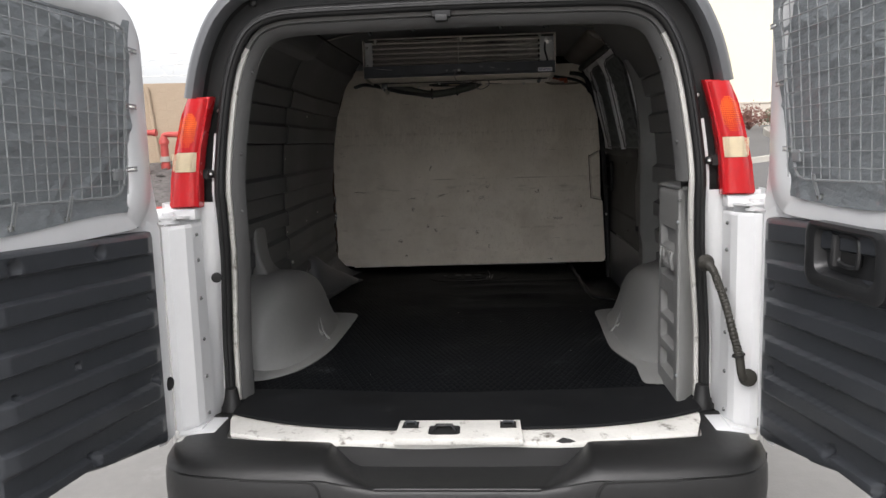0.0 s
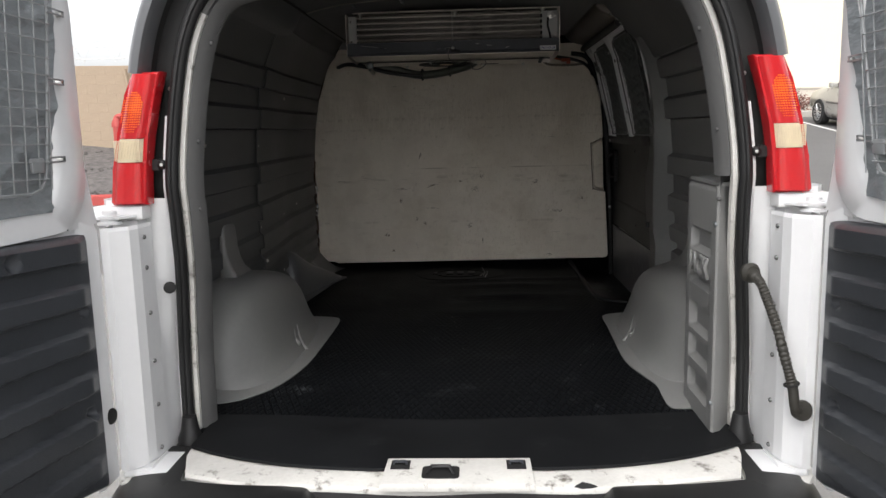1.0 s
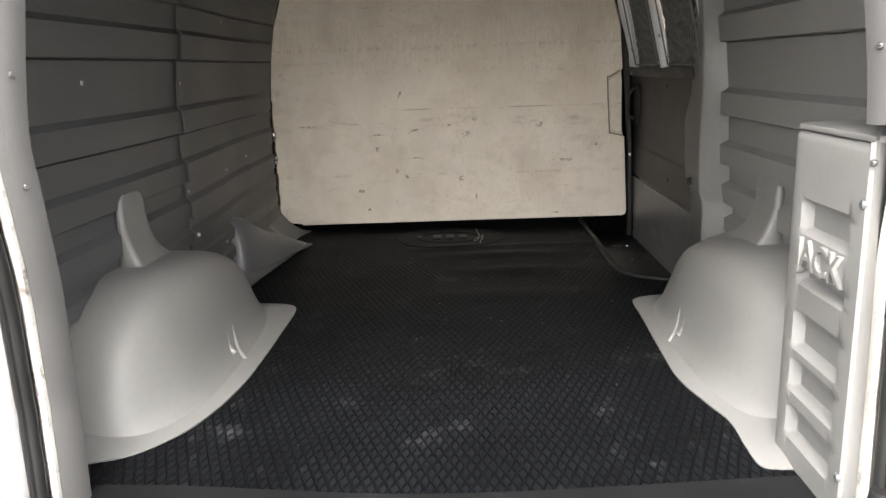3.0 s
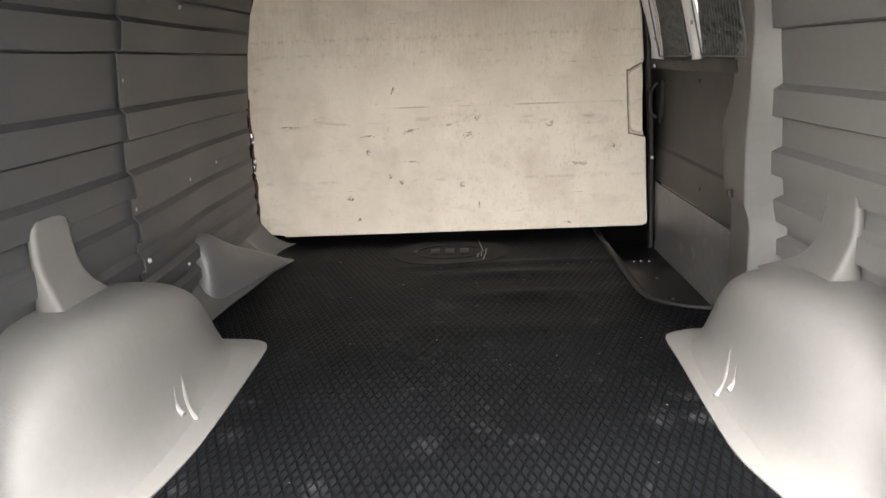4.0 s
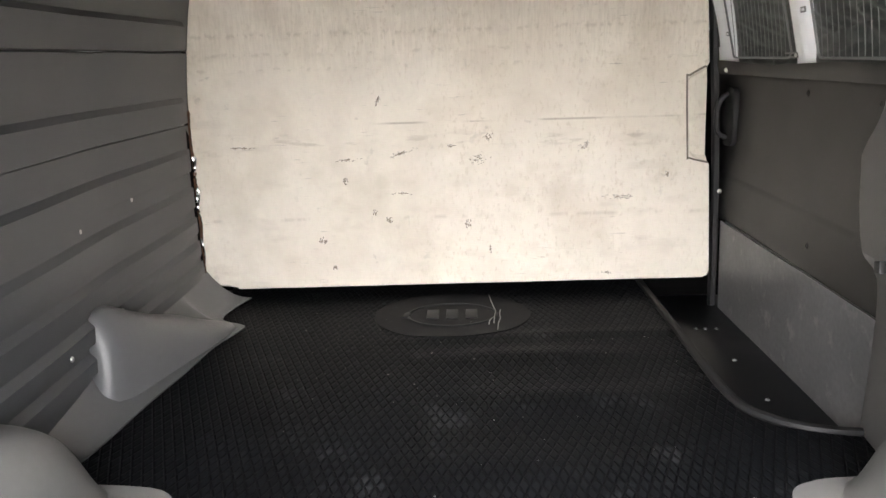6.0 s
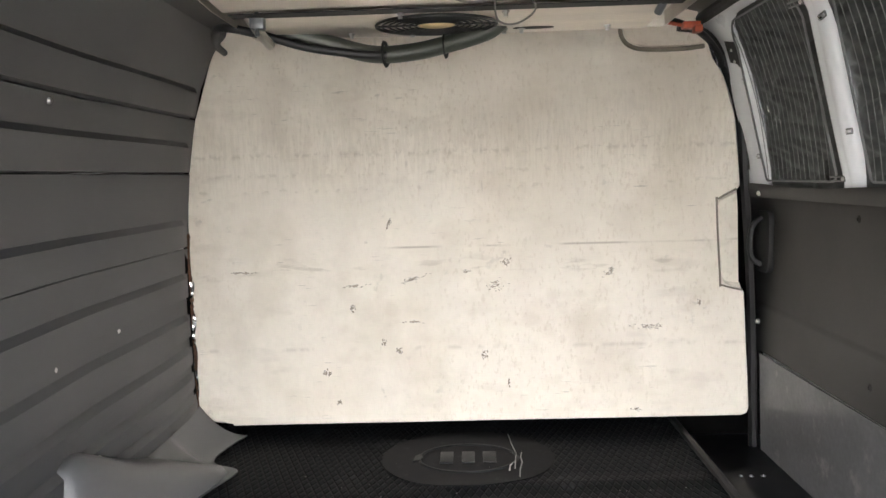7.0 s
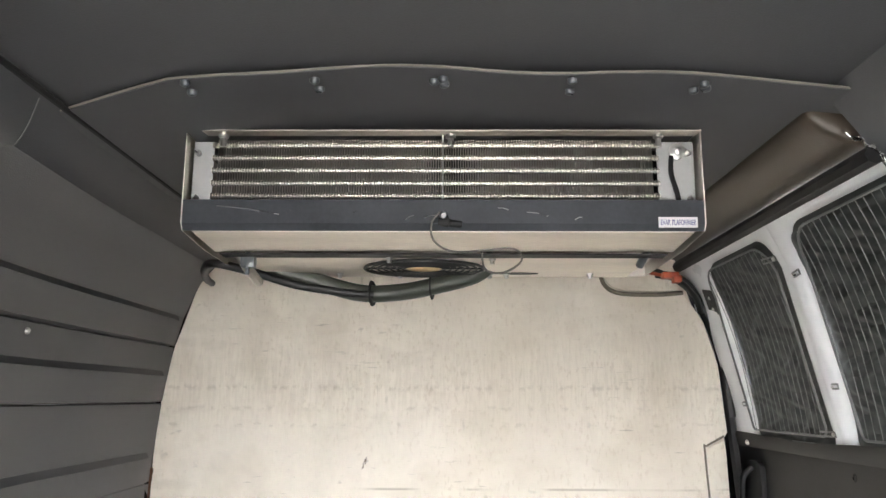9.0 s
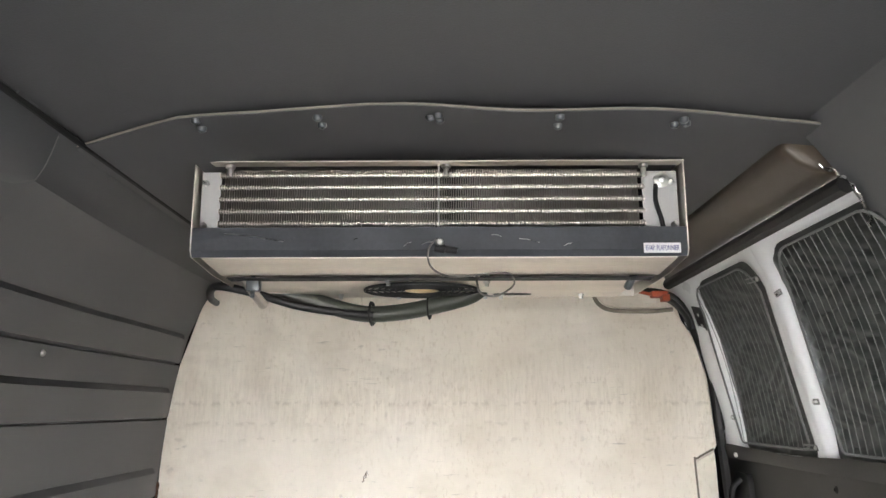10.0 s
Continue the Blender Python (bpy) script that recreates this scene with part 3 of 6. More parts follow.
def mat_z(x, y):
    w = 0.010 * math.exp(-((y - 2.15) / 0.05) ** 2) * math.exp(-((x - 0.2) / 0.25) ** 2)
    w += 0.011 * math.exp(-((y - 1.88) / 0.06) ** 2) * math.exp(-((x - 0.25) / 0.22) ** 2)
    w += 0.006 * math.exp(-((y - 1.55) / 0.07) ** 2) * math.exp(-((x - 0.15) / 0.3) ** 2)
    w += 0.006 * math.exp(-((y - 2.30 - 0.05 * x) / 0.035) ** 2) * (1 if x > -0.1 else max(0, 1 + (x + 0.1) * 5))
    return FLOOR + w + 0.0015 * math.sin(7 * x + 3) * math.sin(5 * y)


floor_mat = thing("floor_mat", "black diamond-pattern rubber mat lying on the load floor", "floor mat")
ys = lin(0.14, 1.64, 50) + lin(1.66, 1.80, 15) + lin(1.82, 2.95, 46)
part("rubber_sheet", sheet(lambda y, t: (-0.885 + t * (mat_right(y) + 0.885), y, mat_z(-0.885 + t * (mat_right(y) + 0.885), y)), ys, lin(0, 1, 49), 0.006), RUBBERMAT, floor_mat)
lip = [(0.90, 1.668), (0.82, 1.675), (0.74, 1.70), (0.685, 1.74), (0.645, 1.80), (0.628, 1.90), (0.625, 2.1), (0.625, 2.5), (0.625, 2.95)]
part("rolled_edge", tube(curve_pts([(x, y, FLOOR + 0.004) for x, y in lip], 5), 0.013, 8, flat=0.8), mat("worn_rubber_edge", (0.016, 0.0165, 0.017), 0.5, vary=0.3, spec=0.15), floor_mat, "worn grey rolled rubber edge")


def ellipse_ring(cx, cy, rx, ry, w, z, h, n=48):
    loops = []
    for k in range(n + 1):
        a = 2 * math.pi * k / n
        c, s_ = math.cos(a), math.sin(a)
        loops.append([(cx + c * (rx - w), cy + s_ * (ry - w), z), (cx + c * (rx - w * 0.7), cy + s_ * (ry - w * 0.7), z + h), (cx + c * (rx - w * 0.3), cy + s_ * (ry - w * 0.3), z + h), (cx + c * rx, cy + s_ * ry, z)])
    return loft(loops, closed=False)


pad = sheet(lambda r, a: (-0.055 + 0.255 * r * math.cos(a), 2.515 + 0.222 * r * math.sin(a), mat_z(-0.055 + 0.255 * r * math.cos(a), 2.515 + 0.222 * r * math.sin(a)) + 0.0035), [0.02, 0.3, 0.6, 0.9, 0.985, 1.0], lin(0, 6.2832, 49), 0.003)
part("oval_pad", pad, mat("smooth_worn_black_rubber_pad", (0.0095, 0.010, 0.0108), 0.5, vary=0.4, scale=12, wear=(0.024, 0.025, 0.026), wear_at=0.58, spec=0.05), floor_mat, "smooth oval pad pressed in the mat")
b = ellipse_ring(-0.055, 2.505, 0.150, 0.115, 0.012, FLOOR + 0.003, 0.005)
prism([(-0.216, 2.475), (-0.200, 2.482), (-0.188, 2.51), (-0.200, 2.53), (-0.212, 2.515)], "z", FLOOR + 0.004, FLOOR + 0.009, 0.001, bm=b)
for x in (-0.118, -0.055, 0.008):
    box((x - 0.019, 2.462, FLOOR + 0.004), (x + 0.019, 2.548, FLOOR + 0.009), 0.002, bm=b)
for v in b.verts:
    v.co.z += mat_z(v.co.x, v.co.y) - FLOOR
part("oval_emblem", b, mat("smooth_black_rubber", (0.0115, 0.012, 0.0125), 0.45, vary=0.5, scale=20, spec=0.2), floor_mat, "pressed oval emblem of plain shapes")
for path in ([(0.071, 2.70), (0.074, 2.66), (0.079, 2.60), (0.088, 2.525), (0.082, 2.47), (0.078, 2.412)], [(0.104, 2.54), (0.099, 2.50), (0.101, 2.46), (0.092, 2.41), (0.088, 2.352)], [(0.082, 2.47), (0.066, 2.44), (0.062, 2.40)]):
    part("crack", tube([(x, y, mat_z(x, y) + 0.0068) for x, y in path], 0.0018, 5), DUST, floor_mat, "pale crack in the oval pad")

# crumbs and flakes strewn over the mat
rnd = random.Random(21)
b = bmesh.new()
for _ in range(95):
    x, y = rnd.uniform(-0.52, 0.58), 0.3 + 2.3 * rnd.random() ** 0.7
    r = rnd.choice((0.001, 0.0012, 0.0015, 0.002))
    q = bmesh.new()
    bmesh.ops.create_icosphere(q, subdivisions=1, radius=r)
    for v in q.verts:
        v.co = Vector((v.co.x * rnd.uniform(0.5, 1.6) + x, v.co.y * rnd.uniform(0.5, 1.6) + y, v.co.z * 0.5 + mat_z(x, y) + 0.005))
    join(b, q)
tagged(part("crumbs", b, DUST, None, smooth=0), "pale crumbs and flakes strewn over the rubber mat", "debris", kind="stuff")


def sill_back(x):
    return -0.118 + 0.125 * (abs(x) / 0.7) ** 3.2


b = sheet(lambda x, t: (x, sill_back(x) + t * (0.235 - 0.025 * math.cos(4 * x) - sill_back(x)), FLOOR + 0.004 + 0.001 * math.sin(9 * x)), lin(-0.735, 0.745, 31), lin(0, 1, 7), 0.008)
tagged(part("threshold_strip", b, mat("smooth_worn_black_rubber", (0.0062, 0.0067, 0.0076), 0.55, vary=0.4, scale=5, wear=(0.015, 0.0155, 0.0165), wear_at=0.58, spec=0.2)), "smooth black rubber strip over the rear load edge", "floor strip")


# ---- wheel arch covers ----
def arch_cover(s):
    """Moulded cover: a dome over the wheel, a flange that laps over the mat, an upright web and two small ribs."""
    e = thing("wheel_arch_cover", "pale grey moulded plastic cover over the wheel arch", "wheel arch", "wheel arch covers", at=(s * 0.75, 1.0, FLOOR))
    cy, L, W, H, wall = 0.965, 0.53, 0.298, 0.303, 0.915

    # section: a narrow flat top by the wall, a soft shoulder and a long sloping flank
    sec = curve_pts([(0, 1.0, 0), (0.28, 1.0, 0), (0.49, 0.965, 0), (0.64, 0.865, 0), (0.73, 0.69, 0), (0.785, 0.50, 0), (0.835, 0.32, 0), (0.90, 0.14, 0), (1.0, 0.0, 0)], 4)

    def dome(t, i):
        u = -1 + 2 * t
        k = max(0.0, 1 - abs(u) ** 3.2) ** (1 / 2.3)
        c = sec[i]
        x = wall - W * (0.40 + 0.60 * k) * c.x
        z = FLOOR + 0.004 + H * (1 - 0.13 * u) * k * c.y
        return (-x, cy + u * L * (1 - 0.10 * (z - FLOOR) / H), z)
    ts = [0.5 - 0.5 * math.cos(math.pi * i / 36) for i in range(37)]
    b = sheet(dome, ts, range(len(sec)))
    bmesh.ops.remove_doubles(b, verts=b.verts, dist=1e-5)
    bmesh.ops.smooth_vert(b, verts=b.verts, factor=0.4, use_axis_x=True, use_axis_y=True, use_axis_z=True)
    part("dome", b, ARCH, e, xf=mirror(-s), smooth=60)
    fx = -0.008 if s < 0 else 0.018
    rear = [(0.90, 0.33, 0), (0.78, 0.355, 0), (0.70, 0.40, 0), (0.62, 0.53, 0), (0.577, 0.74, 0)] if s < 0 else [(0.70, 0.285, 0), (0.66, 0.285, 0), (0.624, 0.30, 0), (0.622, 0.38, 0), (0.628, 0.50, 0), (0.606, 0.60, 0), (0.578, 0.75, 0)]
    fl = curve_pts(rear + [(0.572 + fx / 2, 0.95, 0), (0.576 + fx, 1.25, 0), (0.578 + fx, 1.37, 0), (0.584 + fx, 1.425, 0), (0.605 + fx, 1.46, 0), (0.645 + fx, 1.48, 0), (0.70, 1.49, 0), (0.80, 1.50, 0), (0.90, 1.52, 0)], 5)

    def flange(i, t):
        p = fl[i]
        inner = min(0.90, p.x + 0.14)
        x = p.x + (inner - p.x) * t
        lift = 0.004 + 0.010 * t + 0.02 * t * t
        return (-x, p.y + (cy - p.y) * 0.12 * t, FLOOR + lift)
    part("flange", sheet(flange, range(len(fl)), lin(0, 1, 6), 0.004), ARCH, e, xf=mirror(-s), smooth=60)
    loops = []
    fwd = 0.112 if s > 0 else 0.0
    for z, ya, yb, xr, xf in ((1.03, 0.80, 1.17, 0.765, 0.790), (1.055, 0.820, 1.125, 0.798, 0.835), (1.075, 0.833, 1.095, 0.824, 0.862), (1.10, 0.842, 1.068, 0.846, 0.876), (1.13, 0.848, 1.045, 0.862, 0.882), (1.155, 0.850, 1.033, 0.873, 0.884), (1.18, 0.850, 1.022, 0.879, 0.885), (1.21, 0.850, 1.014, 0.881, 0.885), (1.25, 0.853, 1.010, 0.883, 0.886), (1.268, 0.862, 1.004, 0.885, 0.888), (1.28, 0.878, 0.992, 0.890, 0.892), (1.288, 0.90, 0.975, 0.902, 0.902)):
        ya, yb = ya + fwd, yb + fwd
        loops.append([(-0.94, ya + 0.070, z), (-max(xr + 0.016, 0.900), ya - 0.004, z), (-(xr + 0.010), ya - 0.006, z), (-(xr + 0.003), ya - 0.002, z), (-xr, ya + 0.005, z), (-(xr + 0.002), ya + 0.016, z), (-(xr * 0.5 + xf * 0.5), (ya + yb) / 2, z), (-xf, yb - 0.02, z), (-(xf + 0.003), yb - 0.006, z), (-(xf + 0.010), yb - 0.001, z), (-0.94, yb + 0.004, z)])
    b = loft(loops, closed=False)
    bmesh.ops.smooth_vert(b, verts=b.verts, factor=0.12, use_axis_x=True, use_axis_y=True, use_axis_z=True)
    part("web", b, ARCH, e, xf=mirror(-s), smooth=60)
    for y, short in ((1.020, 0.0), (0.968, 0.25)):
        y += 0.075 * (s > 0)
        foot_, head = Vector((-0.6155 - 0.002 * (s > 0), y - 0.084, 0.782)), Vector((-0.6885, y, 0.901))
        path = curve_pts([foot_.lerp(head, k) + Vector((-bow, 0, 0)) for k, bow in ((short, 0.0), (0.18 + 0.8 * short, 0.013), (0.45 + 0.4 * short, 0.010), (0.75, 0.003), (1.0, -0.004))], 4)
        part("bead", tube(path, 0.0105, 12, rad=lambda i, n: 0.0105 * (1 - 0.7 * abs(2 * i / (n - 1) - 0.8) ** 2.5 / 1.2)), ARCH, e, xf=mirror(-s), smooth=60)
    return e


arch_cover(-1)
arch_cover(1)

# small moulded foot bump and the liner's flange in front of the arch
e = thing("liner_flange", "grey plastic liner foot with a moulded bump lapping the mat", "liner foot", at=(-0.8, 2.1, FLOOR))
fl = curve_pts([(0.905, 1.42, 0), (0.835, 1.56, 0), (0.815, 1.68, 0), (0.80, 1.85, 0), (0.775, 2.05, 0), (0.755, 2.25, 0), (0.715, 2.385, 0), (0.725, 2.43, 0), (0.795, 2.47, 0), (0.815, 2.53, 0), (0.80, 2.63, 0), (0.775, 2.72, 0)], 4)


def foot(i, t):
    p = fl[i]
    x = p.x + (0.930 - p.x) * t
    return (-x, p.y, FLOOR + 0.006 + 0.10 * t ** 2.2)


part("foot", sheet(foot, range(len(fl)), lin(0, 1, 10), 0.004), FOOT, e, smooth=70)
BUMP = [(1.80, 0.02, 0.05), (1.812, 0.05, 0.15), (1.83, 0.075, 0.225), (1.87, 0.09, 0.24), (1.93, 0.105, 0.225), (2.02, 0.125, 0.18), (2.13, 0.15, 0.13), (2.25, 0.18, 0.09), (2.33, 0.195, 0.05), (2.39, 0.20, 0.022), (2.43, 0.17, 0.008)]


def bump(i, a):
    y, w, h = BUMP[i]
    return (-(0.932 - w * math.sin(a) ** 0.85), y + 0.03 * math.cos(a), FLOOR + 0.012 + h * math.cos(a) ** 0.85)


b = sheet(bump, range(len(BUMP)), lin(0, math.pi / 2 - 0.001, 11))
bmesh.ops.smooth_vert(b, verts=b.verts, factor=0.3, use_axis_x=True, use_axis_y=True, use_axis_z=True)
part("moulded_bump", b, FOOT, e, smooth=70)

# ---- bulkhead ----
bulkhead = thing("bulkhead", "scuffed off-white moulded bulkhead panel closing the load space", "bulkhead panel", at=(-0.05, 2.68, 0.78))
face = [(-0.915, 0.885), (-0.905, 0.858), (-0.885, 0.846), (-0.835, 0.842), (-0.812, 0.850), (-0.800, 0.832), (0.795, 0.842), (0.812, 0.850), (0.818, 0.868), (0.800, 1.228),
        (0.790, 1.243), (0.737, 1.250), (0.727, 1.264), (0.712, 1.505), (0.718, 1.520), (0.775, 1.540), (0.785, 1.556), (0.770, 1.755), (0.735, 1.88), (0.680, 1.970),
        (0.645, 1.966), (0.500, 1.966), (0.458, 1.976), (0.435, 2.000), (0.427, 2.060), (-0.770, 2.060), (-0.800, 2.020), (-0.868, 1.80), (-0.898, 1.64), (-0.909, 1.475)]
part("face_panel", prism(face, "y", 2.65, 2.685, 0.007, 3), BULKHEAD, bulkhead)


def recess(path, inset):
    """The sloping wall of a hand recess in the panel's edge."""
    cx = sum(p[0] for p in path) / len(path)
    cz = sum(p[1] for p in path) / len(path)
    rows = [[(x, 2.655, z) for x, z in path], [(x + inset[0] * (1 if x < cx + 0.03 else 0.2), 2.677, z + (inset[1] * (1 if z < cz else -1) if inset[1] else 0) + inset[2]) for x, z in path]]
    return loft(rows, closed=False)


SCUFF = mat("dark_scuff", (0.29, 0.24, 0.185), 0.8, vary=0.5, scale=60)
rnd = random.Random(8)
for x, z, w, h, turn in ((-0.31, 1.091, 0.014, 0.014, 0), (-0.263, 1.071, 0.024, 0.017, -30), (0.002, 1.051, 0.018, 0.022, 0), (0.078, 0.965, 0.004, 0.031, 0), (-0.492, 0.998, 0.024, 0.017, 0), (-0.458, 0.905, 0.014, 0.014, 0), (-0.216, 1.292, 0.079, 0.014, 15), (-0.397, 1.275, 0.058, 0.009, 5), (-0.051, 1.313, 0.022, 0.01, 0),
                         (0.074, 1.339, 0.025, 0.018, 0), (-0.281, 1.47, 0.015, 0.027, -20), (-0.747, 1.323, 0.068, 0.004, 0), (0.039, 1.268, 0.044, 0.027, 0), (-0.409, 1.209, 0.018, 0.022, 0), (-0.213, 1.158, 0.044, 0.006, 0), (0.517, 1.13, 0.07, 0.014, 0), (0.39, 1.299, 0.037, 0.018, 35), (0.661, 1.202, 0.01, 0.017, 0), (0.473, 0.869, 0.024, 0.01, 0)):
    b = bmesh.new()
    c_, s_ = math.cos(radians(turn)), math.sin(radians(turn))
    for _ in range(max(8, int(430 * (w + h)))):
        u, v = rnd.gauss(0, 0.30) * w, rnd.gauss(0, 0.30) * h
        lx, lz = (rnd.uniform(0.003, 0.012), rnd.uniform(0.001, 0.0025)) if w > 1.6 * h else (rnd.uniform(0.0015, 0.005), rnd.uniform(0.003, 0.009) * min(1, h / 0.015 + 0.3))
        g_ = rnd.gauss(0, 0.35)
        ring_ = []
        for k in range(5):
            a = 6.2832 * k / 5 + rnd.uniform(-0.4, 0.4)
            p_, q_ = lx * math.cos(a) * 0.6, lz * math.sin(a) * 0.6
            p_, q_ = u + p_ * math.cos(g_) - q_ * math.sin(g_), v + p_ * math.sin(g_) + q_ * math.cos(g_)
            ring_.append((x + p_ * c_ - q_ * s_, z + p_ * s_ + q_ * c_))
        prism(ring_, "y", 2.6493, 2.6503, bm=b)
    part("scuff_mark", b, SCUFF, bulkhead, "dark scuff left by cargo", smooth=0)
part("hand_recess", recess([(0.79, 1.243), (0.737, 1.250), (0.727, 1.264), (0.72, 1.38), (0.712, 1.505), (0.718, 1.520), (0.775, 1.540)], (0.014, 0.012, 0)), BULKHEAD, bulkhead)
part("hand_recess", recess([(0.680, 1.970), (0.645, 1.966), (0.500, 1.966), (0.458, 1.976), (0.435, 2.000), (0.427, 2.060)], (0.012, 0, 0.014)), BULKHEAD, bulkhead)
# rim tubes: brown paints the shade at the recess edges as well as grime
part("recess_edge", tube(curve_pts([(0.793, 2.6495, 1.236), (0.733, 2.6495, 1.252), (0.726, 2.6495, 1.27), (0.714, 2.6495, 1.50), (0.721, 2.6495, 1.517), (0.772, 2.6495, 1.545)], 5), 0.0032, 6), RIMBROWN, bulkhead, "brown rim of the hand recess, for its shade and grime")
part("recess_edge", tube(curve_pts([(0.425, 2.6495, 2.05), (0.432, 2.6495, 2.005), (0.455, 2.6495, 1.978), (0.50, 2.6495, 1.966), (0.60, 2.6495, 1.964), (0.675, 2.6495, 1.970)], 5), 0.0065, 6), RIMBROWN, bulkhead, "brown rim of the hand recess, for its shade and grime")
back = [(-0.88, 0.86), (0.80, 0.86), (0.785, 1.5), (0.765, 1.75), (0.70, 1.96), (0.66, 2.09), (-0.76, 2.09), (-0.86, 1.80), (-0.895, 1.5)]
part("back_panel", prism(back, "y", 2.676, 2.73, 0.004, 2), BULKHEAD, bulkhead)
# strip added behind the panel to throw light back onto the mat
part("mat_bounce_strip", prism([(2.885, FLOOR), (2.905, FLOOR), (2.85, 0.90), (2.83, 0.90)], "x", -0.87, 0.61), TRIM, bulkhead, "added strip bouncing light onto the mat below the panel")
b = tube(curve_pts([(-0.925, 2.66, 0.86), (-0.922, 2.66, 1.3), (-0.91, 2.66, 1.6), (-0.88, 2.66, 1.82), (-0.81, 2.66, 2.03)], 6), 0.012, 6)
part("edge_seal", b, RUBBER, bulkhead, "black rubber edge seal")
b = tube(curve_pts([(0.835, 2.665, 0.74), (0.825, 2.665, 1.2), (0.80, 2.665, 1.6), (0.778, 2.665, 1.8), (0.72, 2.665, 1.96)], 6), 0.014, 6)
part("edge_seal", b, RUBBER, bulkhead, "black rubber edge seal")
part("foil_strip", sheet(lambda z, t: (-0.913 + 0.010 * t + 0.003 * math.sin(60 * z), 2.642 + 0.004 * math.sin(47 * z + 3 * t), z), lin(0.93, 1.30, 40), lin(0, 1, 3), 0.002), FOIL, bulkhead, "crumpled silver foil tape")
part("foam_bead", tube([(-0.911 + 0.003 * math.sin(31 * z), 2.643, z) for z in lin(0.865, 1.45, 60)], 0.007, 6, rad=lambda i, n: 0.003 + 0.004 * abs(math.sin(i * 1.7))), mat("rusty_foam", (0.085, 0.040, 0.020), 0.9, vary=0.7, scale=30), bulkhead, "brown foam sealant bead")

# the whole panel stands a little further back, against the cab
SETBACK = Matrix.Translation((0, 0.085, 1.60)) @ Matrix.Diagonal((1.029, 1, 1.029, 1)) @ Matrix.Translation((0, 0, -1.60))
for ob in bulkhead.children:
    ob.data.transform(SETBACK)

# ---- the van's rear frame ----
van = thing("cargo_van", "white cargo van with both rear doors open", "van", at=(0, 0, 0))
HALF = [(0.715, 0.745), (0.715, 0.80), (0.714, 0.90), (0.713, 0.99), (0.703, 1.09), (0.692, 1.19), (0.681, 1.27), (0.674, 1.345), (0.669, 1.42), (0.667, 1.48), (0.661, 1.56), (0.641, 1.70), (0.618, 1.81), (0.592, 1.88), (0.565, 1.922), (0.525, 1.942), (0.45, 1.950), (0.25, 1.953), (0.10, 1.955)]
RAKE = [(0.74, 0.105), (0.99, 0.11), (1.19, 0.075), (1.345, 0.03), (1.48, 0.0), (2.1, 0.0)]


def frame_loop(d, y, z0=0.0):
    """The opening's outline moved outwards by d, at depth y, from the left foot over the top to the right foot."""
    P = [Vector((p.x, p.y)) for p in curve_pts([(-x, z, 0) for x, z in HALF] + [(x, z, 0) for x, z in HALF[::-1]], 3)]
    out = []
    for i, p in enumerate(P):
        t = P[min(i + 1, len(P) - 1)] - P[max(i - 1, 0)]
        t.normalize()
        q = p + Vector((-t.y, t.x)) * d
        if p.y >= z0:
            out.append((q.x, y + interp(RAKE, p.y), q.y))
    return out


def ribbon(loops, thick=0.0):
    b = loft(loops, closed=False)
    if thick:
        bmesh.ops.recalc_face_normals(b, faces=b.faces)
        bmesh.ops.solidify(b, geom=b.faces[:], thickness=thick)
    return b


rows = [frame_loop(0.012, 0.112), frame_loop(0.014, 0.095), frame_loop(0.024, 0.072), frame_loop(0.036, 0.058)]
part("inner_trim", ribbon([r[:-27] for r in rows], 0.003), TRIM, van, "grey plastic trim round the rear opening")
part("inner_side_trim", ribbon([r[:-27] for r in (frame_loop(0.11, 0.175), frame_loop(0.03, 0.122), frame_loop(0.012, 0.112))], 0.003), TRIM, van)
flange_rows = [frame_loop(0.037, 0.066), frame_loop(0.039, 0.050), frame_loop(0.050, 0.048), frame_loop(0.062, 0.06)]
part("pinch_flange", ribbon([r[:41] for r in flange_rows], 0.002), SILL, van, "bare white body flange beside the seal")
part("pinch_flange", ribbon([r[-41:] for r in flange_rows], 0.002), SILL, van, "bare white body flange beside the seal")
# same flange overhead, in trim grey to paint in its shade
part("shaded_header_flange", ribbon([r[40:-40] for r in flange_rows], 0.002), TRIM, van, "body flange under the header, coloured grey in place of shade")
seal = [Vector(p) for p in frame_loop(0.064, 0.030)]
part("door_seal", tube(seal, 0.0165, 12), RUBBER, van, "black rubber bulb seal")
part("seal_rib", tube([p + Vector((0, -0.015, 0)) for p in seal], 0.006, 6), RUBBER, van)
for s in (-1, 1):
    part("seal_foot", lathe([(0.036, 0), (0.035, 0.012), (0.026, 0.035), (0.020, 0.075)], (s * 0.768, 0.115, 0.755), (0, 0, 1), 10), RUBBER, van)

